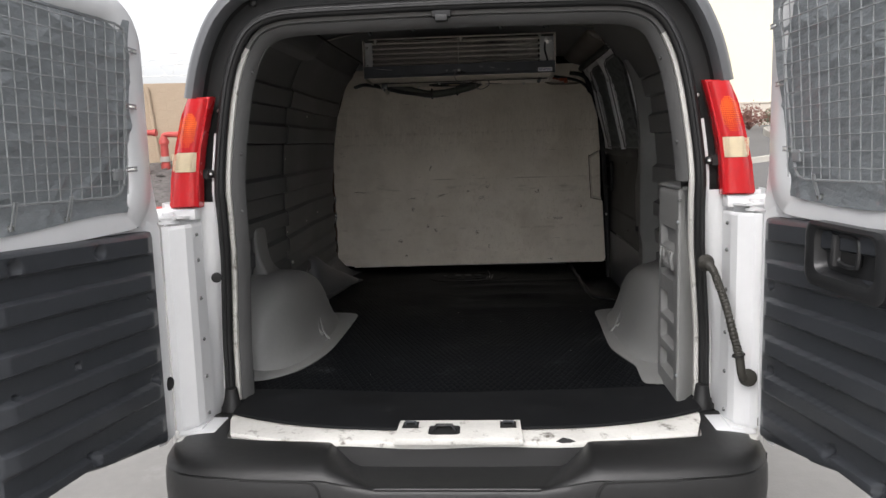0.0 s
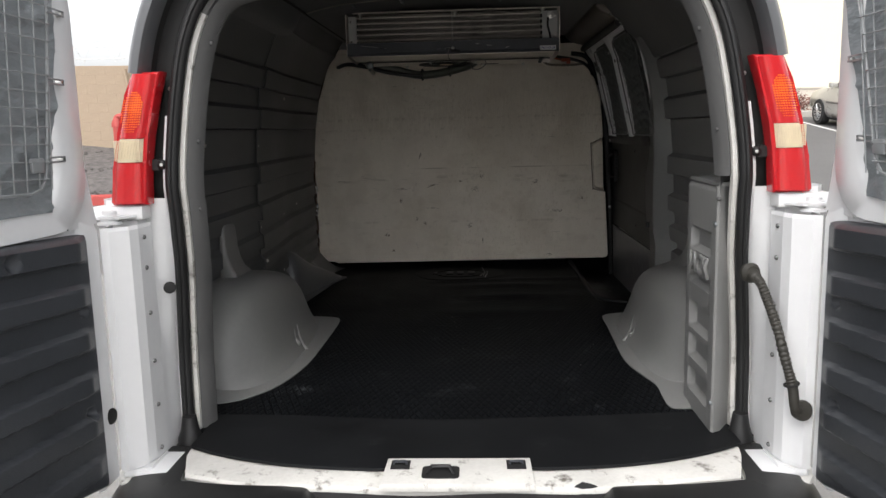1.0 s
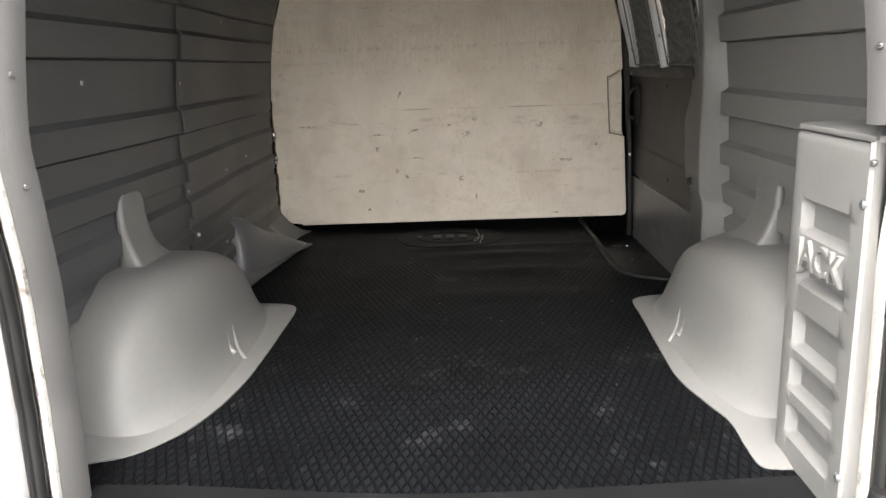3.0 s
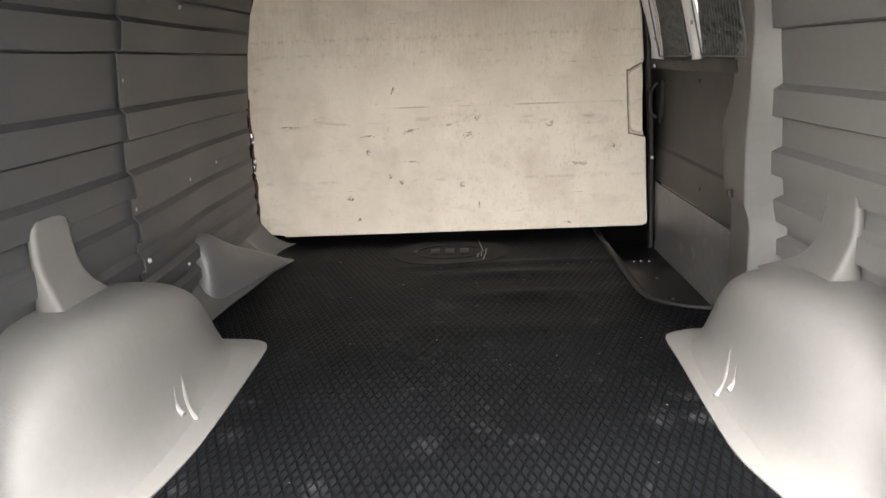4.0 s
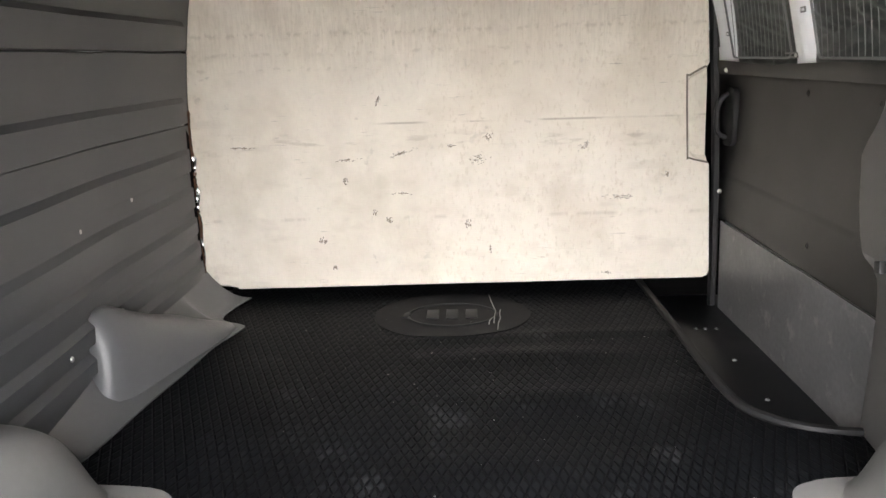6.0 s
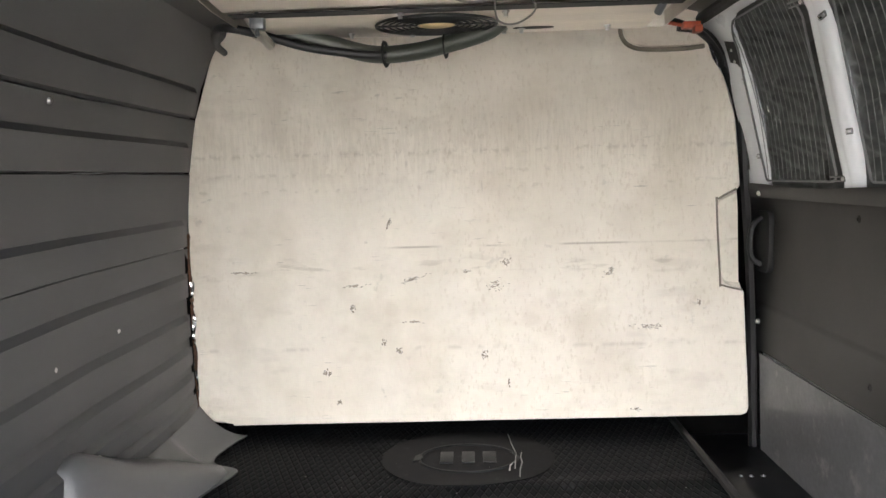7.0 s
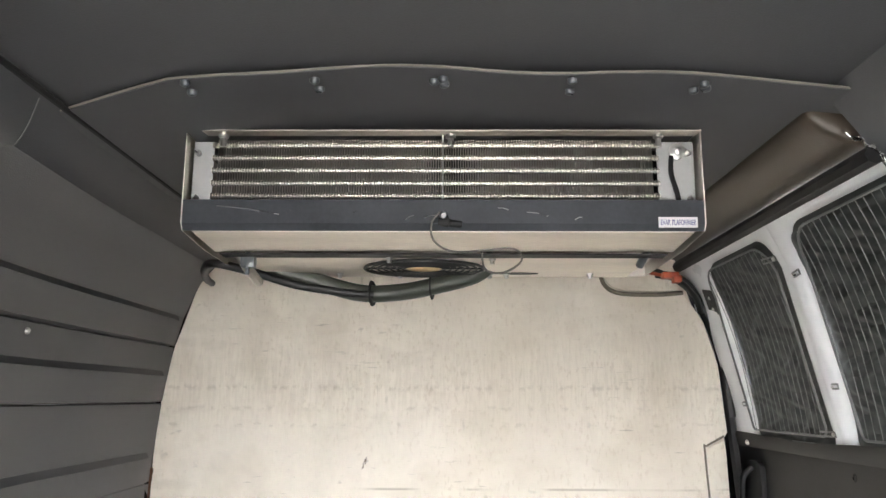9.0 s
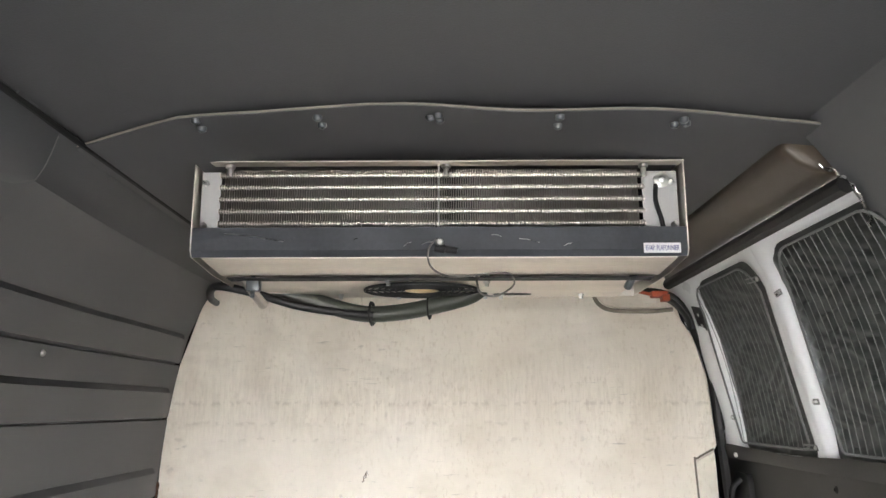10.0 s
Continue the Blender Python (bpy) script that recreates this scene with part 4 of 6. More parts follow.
for side in (0, 1):
    rows = [frame_loop(d, y) for d, y in ((0.066, 0.045), (0.074, 0.046), (0.088, 0.042), (0.093, 0.044), (0.095, 0.060))]
    rows = [(r[:33] if side == 0 else r[-33:]) for r in rows]
    part("jamb_gutter", ribbon(rows, 0.003), WHITE, van, "white painted jamb beside the seal")
for s in (-1, 1):
    M = mirror(-s)
    # hinge pillar: shallow pressed face, then a folded hinge cover
    loops = []
    for z in lin(0.745, 1.455, 8):
        q = interp(RAKE, z)
        xs = -(interp([(v, u) for u, v in HALF], z) + 0.078)
        loops.append([(xs, 0.052 + q, z), (xs - 0.012, 0.040 + q, z), (min(-0.795, xs - 0.02), 0.045 + 0.6 * q, z), (-0.815, 0.045 + 0.4 * q, z), (-0.822, 0.010, z), (-0.90, 0.012, z), (-0.93, 0.06, z), (-0.93, 0.12, z)])
    part("hinge_pillar", loft(loops, closed=False), WHITE, van, xf=M, smooth=28)
    loops = []
    for z in (0.765, 0.775, 1.0, 1.2, 1.385, 1.395):
        k = 0.004 if z in (0.765, 1.395) else 0
        loops.append([(-0.800, 0.040, z), (-0.803 - k, -0.030 + k, z), (-0.812 - k, -0.062 + k, z), (-0.848 + k, -0.098 + k, z), (-0.868, -0.100, z), (-0.872, -0.02, z)])
    part("hinge_cover", loft(loops, closed=False), WHITE, van, "folded white hinge cover", xf=M, smooth=12)
    for z in (0.79, 0.91, 1.03, 1.16, 1.28, 1.36):
        screw((s * 0.800, -0.005, z), (-s, 0, 0), 0.006, van, SCREWDARK, "screw")
    b = box((-0.93, -0.005, 1.405), (-0.80, 0.05, 1.440), 0.004)
    lathe([(0.030, 0), (0.030, 0.006), (0.022, 0.008), (0.022, 0.014), (0.028, 0.016), (0.028, 0.022), (0.018, 0.024), (0.018, 0.034)], (-0.872, -0.035, 1.398), (0, 0, 1), 16, bm=b)
    prism([(-0.94, -0.06), (-0.84, -0.05), (-0.80, 0.02), (-0.94, 0.02)], "z", 1.412, 1.418, bm=b)
    part("upper_hinge", b, WHITE, van, "white painted door hinge", xf=M)
    b = box((-0.87, -0.09, 0.738), (-0.755, 0.04, 0.758), 0.004)
    prism([(-0.86, -0.10), (-0.80, -0.075), (-0.80, 0.03), (-0.86, 0.03)], "z", 0.752, 0.764, bm=b)
    part("lower_hinge", b, WHITE, van, xf=M)
# plugs and holes in the left pillar
part("plug", lathe([(0.0165, 0), (0.0165, 0.002), (0.014, 0.003)], (-0.772, 0.062, 1.213), (0.5, -1, 0), 16), BLACK, van, "round black plug")

# black weather channel beside and over the lamps, and the grey corner and roof edge
part("weather_channel", ribbon([frame_loop(0.082, 0.052, 1.40), frame_loop(0.088, 0.072, 1.40), frame_loop(0.140, 0.075, 1.40), frame_loop(0.160, 0.035, 1.40)], 0.004), BLACK, van, "black channel round the rear opening")


def corner(d, y, z0):
    return frame_loop(d, y, z0)


up = 1.73
cap = [corner(0.140, 0.045, up), corner(0.143, 0.0, up), corner(0.150, -0.012, up), corner(0.168, -0.008, up), corner(0.186, 0.015, up), corner(0.202, 0.08, up), corner(0.215, 0.30, up), corner(0.222, 0.64, up)]
n = min(len(c) for c in cap)
cap = [c[(len(c) - n) // 2:(len(c) - n) // 2 + n] for c in cap]
part("corner_panel", ribbon(cap, 0.003), GREYCAP, van, "grey wrapped corner and roof edge")
part("body_side_left", box((-1.0, 0.65, 0.45), (-0.972, 3.2, 1.77), 0.01), WHITE, van)
part("body_side_right", box((0.972, 0.65, 0.45), (1.0, 1.6, 1.77), 0.01), WHITE, van)
b = box((-0.055, 0.025, 1.985), (0.0, 0.06, 2.012), 0.003)
box((-0.045, 0.01, 1.972), (-0.010, 0.05, 1.990), 0.002, bm=b)
part("upper_striker", b, BLACKTRIM, van, "black door striker on the header")
for x in (-0.60, 0.56):
    part("rubber_stop", lathe([(0.012, 0), (0.012, 0.01), (0.006, 0.014)], (x, 0.07, 2.055), (0, -1, 0), 10), RUBBER, van)
for s in (-1, 1):
    b = lathe([(0.012, 0), (0.013, 0.006), (0.011, 0.016), (0.006, 0.02)], (s * 0.757, 0.045, 1.543), (-0.2 * s, -1, 0), 14)
    part("rubber_buffer", b, RUBBER, van)
    part("buffer_screw", lathe([(0.004, 0.018), (0.004, 0.022)], (s * 0.757, 0.045, 1.543), (-0.2 * s, -1, 0), 8), SCREW, van)
    part("lamp_bracket", prism([(-0.80, 1.53), (-0.765, 1.528), (-0.75, 1.543), (-0.765, 1.558), (-0.80, 1.556)], "y", 0.035, 0.05), BLACKTRIM, van, xf=mirror(-s))
    screw((s * 0.722, 0.046, 1.735), (0, -1, 0), 0.006, van, name="stud")
    screw((s * 0.668, 0.046, 1.90), (0, -1, 0), 0.006, van, name="stud")
    for z in (1.85, 1.60, 1.42):
        x = interp([(q, p) for p, q in HALF], z) + 0.016
        screw((s * x, 0.082 + interp(RAKE, z), z), (-s, -0.6, 0), 0.006, van, SCREWDARK, "trim_clip")

# rear quarter panels behind the lamps
for s in (-1, 1):
    loops = []
    for z, xa, ya in ((0.45, 0.93, 0.10), (0.75, 0.93, 0.10), (1.20, 0.932, 0.10), (1.435, 0.932, 0.10), (1.445, 0.888, 0.052), (1.53, 0.867, 0.052), (1.63, 0.844, 0.052), (1.72, 0.818, 0.052), (1.775, 0.800, 0.052)):
        xe = interp([(0.45, 0.972), (1.45, 0.972), (1.775, 0.952)], z)
        loops.append([(-xa, ya, z), (-(xa + (xe - xa) * 0.35), ya + 0.16, z), (-(xa + (xe - xa) * 0.75), ya + 0.36, z), (-xe, 0.66, z)])
    part("quarter_panel", loft(loops, closed=False), WHITE, van, "white rear quarter panel", xf=mirror(-s), smooth=60)

# ---- tail lamps ----
for s in (-1, 1):
    M = mirror(-s)
    lamp = part("tail_lamp", prism([(-0.727, 1.776), (-0.800, 1.774), (-0.823, 1.72), (-0.848, 1.63), (-0.870, 1.53), (-0.882, 1.450), (-0.876, 1.442), (-0.788, 1.442), (-0.781, 1.55), (-0.770, 1.62), (-0.753, 1.69)], "y", 0.05, 0.0, 0.006, 3), DARKRED, van, "red tail lamp with a cream reversing band", xf=M)

    def lens(z0, z1, y, inset, nz=6):
        """One lens field, bowed outwards and wrapped back at its outer edge."""
        loops = []
        for z in lin(z0, z1, nz):
            xi = interp([(1.44, 0.788), (1.55, 0.781), (1.61, 0.773), (1.69, 0.753), (1.776, 0.729)], z) + inset
            xo = interp([(1.44, 0.880), (1.53, 0.868), (1.61, 0.852), (1.72, 0.822), (1.776, 0.803)], z) - inset * 0.35
            row = []
            for k in range(9):
                t = k / 8
                x = xi + (xo - xi) * t
                yy = y + 0.010 * (2 * t - 1) ** 4 + (0.02 * max(0, t - 0.7) / 0.3 * 0.6)
                if k in (0, 8):
                    yy += 0.012
                row.append((-x, yy, z))
            loops.append(row)
        b = loft(loops, closed=False)
        bmesh.ops.recalc_face_normals(b, faces=b.faces)
        bmesh.ops.solidify(b, geom=b.faces[:], thickness=0.006)
        return b
    part("stop_lens", lens(1.612, 1.770, -0.018, 0.004), REDLENS, lamp, xf=M, smooth=50)
    part("reversing_lens", lens(1.552, 1.610, -0.019, 0.008, 4), CLEARLENS, lamp, "cream ribbed reversing lens", xf=M, smooth=50)
    part("turn_lens", lens(1.448, 1.550, -0.018, 0.004), REDLENS, lamp, xf=M, smooth=50)
    # amber squares put the bulb's glow into colour; they emit nothing
    b = bmesh.new()
    rnd = random.Random(5)
    for i in range(9):
        for j in range(17):
            z = 1.628 + j * 0.0060
            c = 0.787 - (z - 1.63) * 0.24 + i * 0.0058
            if math.hypot((i - 4) / 4.5, (j - 8) / 8.5) > 1.0 + 0.12 * rnd.random():
                continue
            r = 0.0021 - 0.0009 * math.hypot((i - 3) / 5, (j - 11) / 9)
            box((-c - r, -0.0202, z - r * 1.2), (-c + r, -0.0175, z + r * 1.2), 0.0, bm=b)
    part("amber_glow_insert", b, AMBER, lamp, "amber facets painting the bulb's glow in the lens", xf=M, smooth=0)
    b = bmesh.new()
    for i in range(17):
        c = 0.787 + i * 0.0040
        box((-c - 0.0006, -0.0204, 1.556), (-c + 0.0006, -0.018, 1.607), bm=b)
    for j in range(11):
        z = 1.559 + j * 0.0046
        box((-0.853, -0.0202, z - 0.0005), (-0.787, -0.018, z + 0.0005), bm=b)
    tagged(part("ribbed_insert", b, CLEARLENS, lamp, xf=M, smooth=0), kind="stuff")

# ---- sill and strikers ----
def sill_front(x):
    return -0.190 + 0.072 * (abs(x) / 0.72) ** 3


prof = [(-0.25, 0.760), (0.0, 0.766), (0.22, 0.768), (0.45, 0.767), (0.80, 0.765), (0.96, 0.760), (1.0, 0.752), (0.99, 0.744)]


def sillf(x, i):
    t, z = prof[i]
    a = sill_back(x) + 0.03
    y = a + t * (sill_front(x) - a)
    return (x * (1 - 0.066 * max(0.0, min(1.0, -y / 0.144))), y, z + (0.003 * math.sin(14 * x) * (i > 2)))


part("rear_sill", sheet(sillf, lin(-0.735, 0.735, 41), range(len(prof)), 0.003), SILL, van, "scuffed white painted sill")
b = prism([(-0.186, -0.215), (0.186, -0.215), (0.182, -0.065), (-0.182, -0.065)], "z", 0.762, 0.783, 0.004)
plate = part("striker_plate", b, SILL, van, "raised white striker plate")
for x in (-0.145, 0.145):
    b = box((x - 0.024, -0.135, 0.7835), (x + 0.024, -0.085, 0.786), 0.001)
    part("striker_slot", b, BLACK, plate)
    b = tube([(x - 0.015, -0.11, 0.783), (x - 0.015, -0.11, 0.794), (x + 0.015, -0.11, 0.794), (x + 0.015, -0.11, 0.783)], 0.004, 6)
    part("striker_bar", b, DARKSTEEL, plate)
b = prism(rounded((-0.088, -0.185), (0.004, -0.120), 0.012), "z", 0.7835, 0.786)
part("lock_recess", b, BLACK, plate)
b = tube([(-0.075, -0.165, 0.785), (-0.065, -0.145, 0.797), (-0.02, -0.145, 0.797), (-0.008, -0.165, 0.785)], 0.005, 6)
part("lock_striker", b, BLACKTRIM, plate)
def tear(x):
    """The ragged upper edge of the rubber: a torn hump and a bitten end."""
    return 0.7535 + 0.016 * math.exp(-((x - 0.305) / 0.022) ** 2) + 0.002 * math.sin(23 * x) - 0.02 * max(0.0, abs(x) - 0.44)


b = sheet(lambda x, t: (x, sill_front(x) - 0.006 + 0.012 * t, 0.685 + (tear(x) - 0.685) * t), lin(-0.50, 0.52, 52), lin(0, 1, 4), 0.006)
part("sill_rubber", b, RUBBER, van, "torn black rubber edge under the sill")
part("sill_web", box((-0.72, -0.13, 0.60), (0.72, -0.115, 0.742)), BLACK, van)

for s in (-1, 1):
    b = prism([(0.740, 0.12), (0.738, 0.0), (0.692, -0.125), (0.76, -0.13), (0.86, -0.125), (0.90, -0.06), (0.90, 0.12)], "z", 0.66, 0.744, 0.006)
    part("sill_end", b, SILL, van, xf=mirror(s))

# ---- bumper ----
PLAN = [(0.880, 0.10), (0.888, -0.02), (0.886, -0.10), (0.868, -0.185), (0.832, -0.250), (0.76, -0.302), (0.60, -0.332), (0.46, -0.342)]
plan = curve_pts([(x, y, 0) for x, y in PLAN], 4)
half = [(p.x, p.y) for p in plan]
mid = [(x, -0.344) for x in lin(0.43, -0.43, 87)]
line = half + mid + [(-x, y) for x, y in half[::-1]]


def dip(x, y):
    """Depth of the flat step pressed into the bumper's middle; it is widest beside the load space."""
    a, e = abs(x), 0.228 + 0.112 * max(0.0, min(1.0, (y + 0.346) / 0.246))
    return 1.0 if a < e else max(0.0, 1 - (a - e) / max(0.03, 0.372 - e))


loops = []
for k, (inset, z, dz) in enumerate([(0.27, 0.745, 0.055), (0.175, 0.757, 0.067), (0.13, 0.756, 0.066), (0.085, 0.752, 0.062), (0.045, 0.746, 0.056), (0.022, 0.738, 0.047), (0.008, 0.727, 0.036), (0.001, 0.716, 0.027), (0.006, 0.712, 0.024), (0.001, 0.708, 0.024), (-0.004, 0.690, 0.014), (-0.006, 0.640, 0.0), (0.0, 0.53, 0.0), (0.05, 0.50, 0.0)]):
    row = []
    for i, (x, y) in enumerate(line):
        a, b_ = line[max(i - 1, 0)], line[min(i + 1, len(line) - 1)]
        t = Vector((b_[0] - a[0], b_[1] - a[1]))
        t.normalize()
        n_ = Vector((-t.y, t.x))
        if n_.dot(Vector((0 - x, 0.2 - y))) < 0:
            n_ = -n_
        q = min(inset, 0.175 if abs(x) < 0.55 else 0.13) if k == 0 and abs(x) > 0.45 else inset
        px, py = x + n_.x * q, y + n_.y * q
        row.append((px, py, z - dz * dip(px, py)))
    loops.append(row)
bumper = part("bumper", loft(loops, closed=False), BUMPER, van, "black plastic step bumper", smooth=32)
part("step_edge", tube([(x, -0.343, 0.6905) for x in lin(-0.225, 0.225, 9)], 0.004, 6), BUMPER, bumper)
for s in (-1, 1):
    part("groove", tube(curve_pts([(s * 0.372, -0.349, 0.655), (s * 0.378, -0.348, 0.685), (s * 0.392, -0.346, 0.704), (s * 0.42, -0.343, 0.7115), (s * 0.60, -0.331, 0.712)], 5), 0.0045, 6), BLACK, bumper)
part("underbody", box((-0.9, -0.1, 0.42), (0.9, 3.1, 0.69)), BLACK, van, "dark underbody")

# ---- rear doors ----
def door_map(s):
    """Door space (out from the hinge, up, towards the load space) to the world."""
    d = Vector((s * 0.085, -0.9964, 0))
    n_ = Vector((-s * 0.9964, -0.085, 0))
    m = Matrix(((d.x, 0, n_.x, s * 0.868), (d.y, 0, n_.y, -0.118), (0, 1, 0, 0), (0, 0, 0, 1)))
    return m


def rear_door(s):
    X = door_map(s)
    d = part("rear_door", prism([(0.0, 0.750), (0.62, 0.868), (0.735, 0.872), (0.74, 0.88), (0.74, 1.44), (0.0, 1.44)], "z", -0.05, -0.008, 0.010, 3), WHITE, van, "white rear door swung open", xf=X)
    # hinge edge return and the upper frame
    loops = []
    for z in (0.75, 0.76, 1.0, 1.25, 1.39, 1.42):
        q = 0 if 0.755 < z < 1.40 else 0.01
        loops.append([(-0.005, z, -0.05), (-0.012 + q, z, -0.02), (-0.005, z, 0.0 - q), (0.030, z, 0.004 - q), (0.060, z, -0.002), (0.075, z, -0.01)])
    part("hinge_edge", loft(loops, closed=False), WHITE, d, xf=X)
    n_ = 7
    outer = rounded((0.015, 1.40), (0.74, 2.03), 0.13, n_)
    inner = rounded((0.120, 1.470), (0.71, 1.955), 0.085, n_)
    mid1 = rounded((0.028, 1.405), (0.735, 2.02), 0.125, n_)
    mid2 = rounded((0.100, 1.452), (0.72, 1.968), 0.10, n_)
    lp = [[(x, z, -0.05) for x, z in outer], [(x, z, -0.008) for x, z in outer], [(x, z, 0.004) for x, z in mid1], [(x, z, 0.0) for x, z in mid2], [(x, z, -0.016) for x, z in inner], [(x, z, -0.05) for x, z in inner]]
    part("window_frame", loft(lp), WHITE, d, xf=X, smooth=60)
    # flared foot where the frame meets the hinge
    fl = [[(x, z, -0.03) for x, z in ((-0.02, 1.405), (0.02, 1.40), (0.10, 1.40), (0.13, 1.48), (0.06, 1.52), (0.02, 1.60))], [(x, z, -0.003) for x, z in ((-0.012, 1.41), (0.02, 1.405), (0.10, 1.405), (0.12, 1.465), (0.06, 1.50), (0.022, 1.57))]]
    part("frame_foot", loft(fl, caps=True), WHITE, d, xf=X)
    # blanking sheet with creases
    rnd = random.Random(3 + s)
    cr = [(rnd.uniform(0.1, 0.7), rnd.uniform(1.45, 1.95), rnd.uniform(0.02, 0.07), rnd.uniform(-0.006, 0.006), rnd.gauss(0, 0.45)) for _ in range(80)]

    ua, ub = (0.108, 0.173) if s < 0 else (0.062, 0.36)

    def sheet_edge(v):
        return max(0.03, min(0.165, ua + ub * (1.80 - v))) + 0.004 * math.sin(17 * v) + 0.003 * math.sin(41 * v + s)

    def sheetf(t, v):
        e = sheet_edge(v)
        u = e + (0.728 - e) * t
        w = 0.0065
        for a, b_, r, h, g in cr:
            dx, dy = u - a, v - b_
            p = dx * math.cos(g) + dy * math.sin(g)
            q = -dx * math.sin(g) + dy * math.cos(g)
            w += abs(h) * math.exp(-(p / (r * 2.2)) ** 2 - (q / (r * 0.22)) ** 2)
        return (u, v + 0.006 * math.sin(9 * u + s) * (v < 1.46), w - 0.012 * min(1.0, t * 9) * min(1.0, (v - 1.452) * 20))
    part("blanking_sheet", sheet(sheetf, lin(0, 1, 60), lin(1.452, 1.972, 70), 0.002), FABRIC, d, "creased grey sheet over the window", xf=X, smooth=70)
    # wire guard: its hinge side leans with the frame
    def rim_u(z):
        return (0.128 if s < 0 else 0.104) + (0.160 if s < 0 else 0.25) * (1.945 - z)
    zlo, zhi, uhi = 1.502, 1.950, 0.735
    rim = [(rim_u(zhi) + 0.05, zhi), (rim_u(zhi) + 0.015, zhi - 0.008), (rim_u(zhi - 0.03) + 0.002, zhi - 0.03)] + [(rim_u(z), z) for z in lin(1.90, 1.56, 7)] + [(rim_u(1.53) + 0.004, 1.53), (rim_u(1.51) + 0.018, 1.510), (rim_u(1.50) + 0.05, zlo), (uhi, zlo + 0.012), (uhi, zhi)]
    guard = part("wire_guard", tube([(x, z, 0.022) for x, z in rim], 0.0035, 6, closed=True), WIRE, d, "grey welded wire guard", xf=X)
    for i in range(14):
        x = 0.183 + i * 0.0405
        x1_ = x - (0.045 if s < 0 else 0.07) * (1 - i / 14)
        part("wire", tube([(x, zlo + 0.004, 0.024), (x1_, zhi - 0.004, 0.024)], 0.0017, 5), WIRE, guard, xf=X)
    for j in range(12):
        z = 1.531 + j * 0.0365
        part("wire", tube([(rim_u(z), z, 0.027), (uhi, z + 0.010, 0.027)], 0.0017, 5), WIRE, guard, xf=X)
    part("guard_latch", box((0.205, 1.545, 0.020), (0.245, 1.575, 0.028), 0.002), WIRE, guard, xf=X)
    clips = ((0.118, 1.570, 0), (0.097, 1.739, 0), (0.074, 1.890, 0), (0.43, 1.462, 1), (0.62, 1.462, 1)) if s < 0 else ((0.131, 1.576, 0), (0.081, 1.743, 0), (0.040, 1.895, 0), (0.315, 1.463, 1), (0.60, 1.463, 1))
    for (x, z, ax) in clips:
        dx, dz = ((0.075, 0), (0, 0.055))[ax]
        nx, nz = ((0, 0.005), (0.005, 0))[ax]
        path = [(x - dx * 0.1 + nx, z - dz * 0.1 + nz, 0.012), (x + dx + nx, z + dz + nz, 0.028), (x + dx - nx, z + dz - nz, 0.028), (x - dx * 0.1 - nx, z - dz * 0.1 - nz, 0.012)]
        clip = part("guard_clip", tube(path, 0.0022, 6, closed=True), WIRE, d, xf=X)
        part("clip_screw", lathe([(0.007, -0.008), (0.007, 0.002), (0.004, 0.005)], (x, z, 0.010), (0, 0, 1), 10), SCREW, clip, xf=X)
    # ribbed black lining
    dim = [(0.336, 1.369, 0.022), (0.642, 1.378, 0.022), (0.094, 1.213, 0.015), (0.439, 1.107, 0.012), (0.101, 0.966, 0.018), (0.425, 0.865, 0.020), (0.663, 1.102, 0.009)]
    if s > 0:
        dim = [(0.075, 1.207, 0.014), (0.084, 0.967, 0.018), (0.413, 0.873, 0.020), (0.619, 0.873, 0.020)]
    ue = 0.046 if s < 0 else 0.018

    def bottom(u):
        return interp([(0.0, 0.752), (0.05, 0.755), (0.35, 0.810), (0.46, 0.838), (0.75, 0.845)], u)

    def lining(u, t):
        z0 = bottom(u)
        z1 = 1.390 + 0.042 * u
        z = z0 + (z1 - z0) * t
        edge = min(1.0, (u - ue) / 0.012, (0.735 - u) / 0.012, (1 - t) * 45, t * 45)
        # raised bands: a narrow ledge on top of each, an undercut below
        q = (1.275 + 0.055 * u - z) / 0.1055
        ph = q % 1.0
        raised = ph / 0.10 if ph < 0.10 else (1.0 if ph < 0.47 else max(0.0, 1 - (ph - 0.47) / 0.10))
        if z > 1.275 + 0.055 * u + 0.045:
            raised = min(1.0, (z - 1.275 - 0.055 * u - 0.045) / 0.010)
        raised = raised * raised * (3 - 2 * raised)
        w = 0.012 + 0.017 * raised * max(0.0, min(1.0, (u - ue - 0.014) / 0.05, (0.735 - u) / 0.05))
        for a, b_, r in dim:
            k = math.hypot(u - a, z - b_) / r
            if k < 1:
                w -= 0.018 * (1 - k * k)
        return (u, z, -0.008 + (w + 0.006) * max(0.0, edge) ** 0.5)
    us = [ue, ue + 0.002, ue + 0.006, ue + 0.012] + lin(ue + 0.02, 0.715, 78) + [0.722, 0.728, 0.733, 0.735]
    ts = [0, 0.004, 0.010, 0.02] + lin(0.03, 0.965, 130) + [0.975, 0.985, 0.993, 0.998, 1]
    lining_ob = part("door_lining", sheet(lining, us, ts), LINING, d, "ribbed black plastic door lining", xf=X, smooth=35)
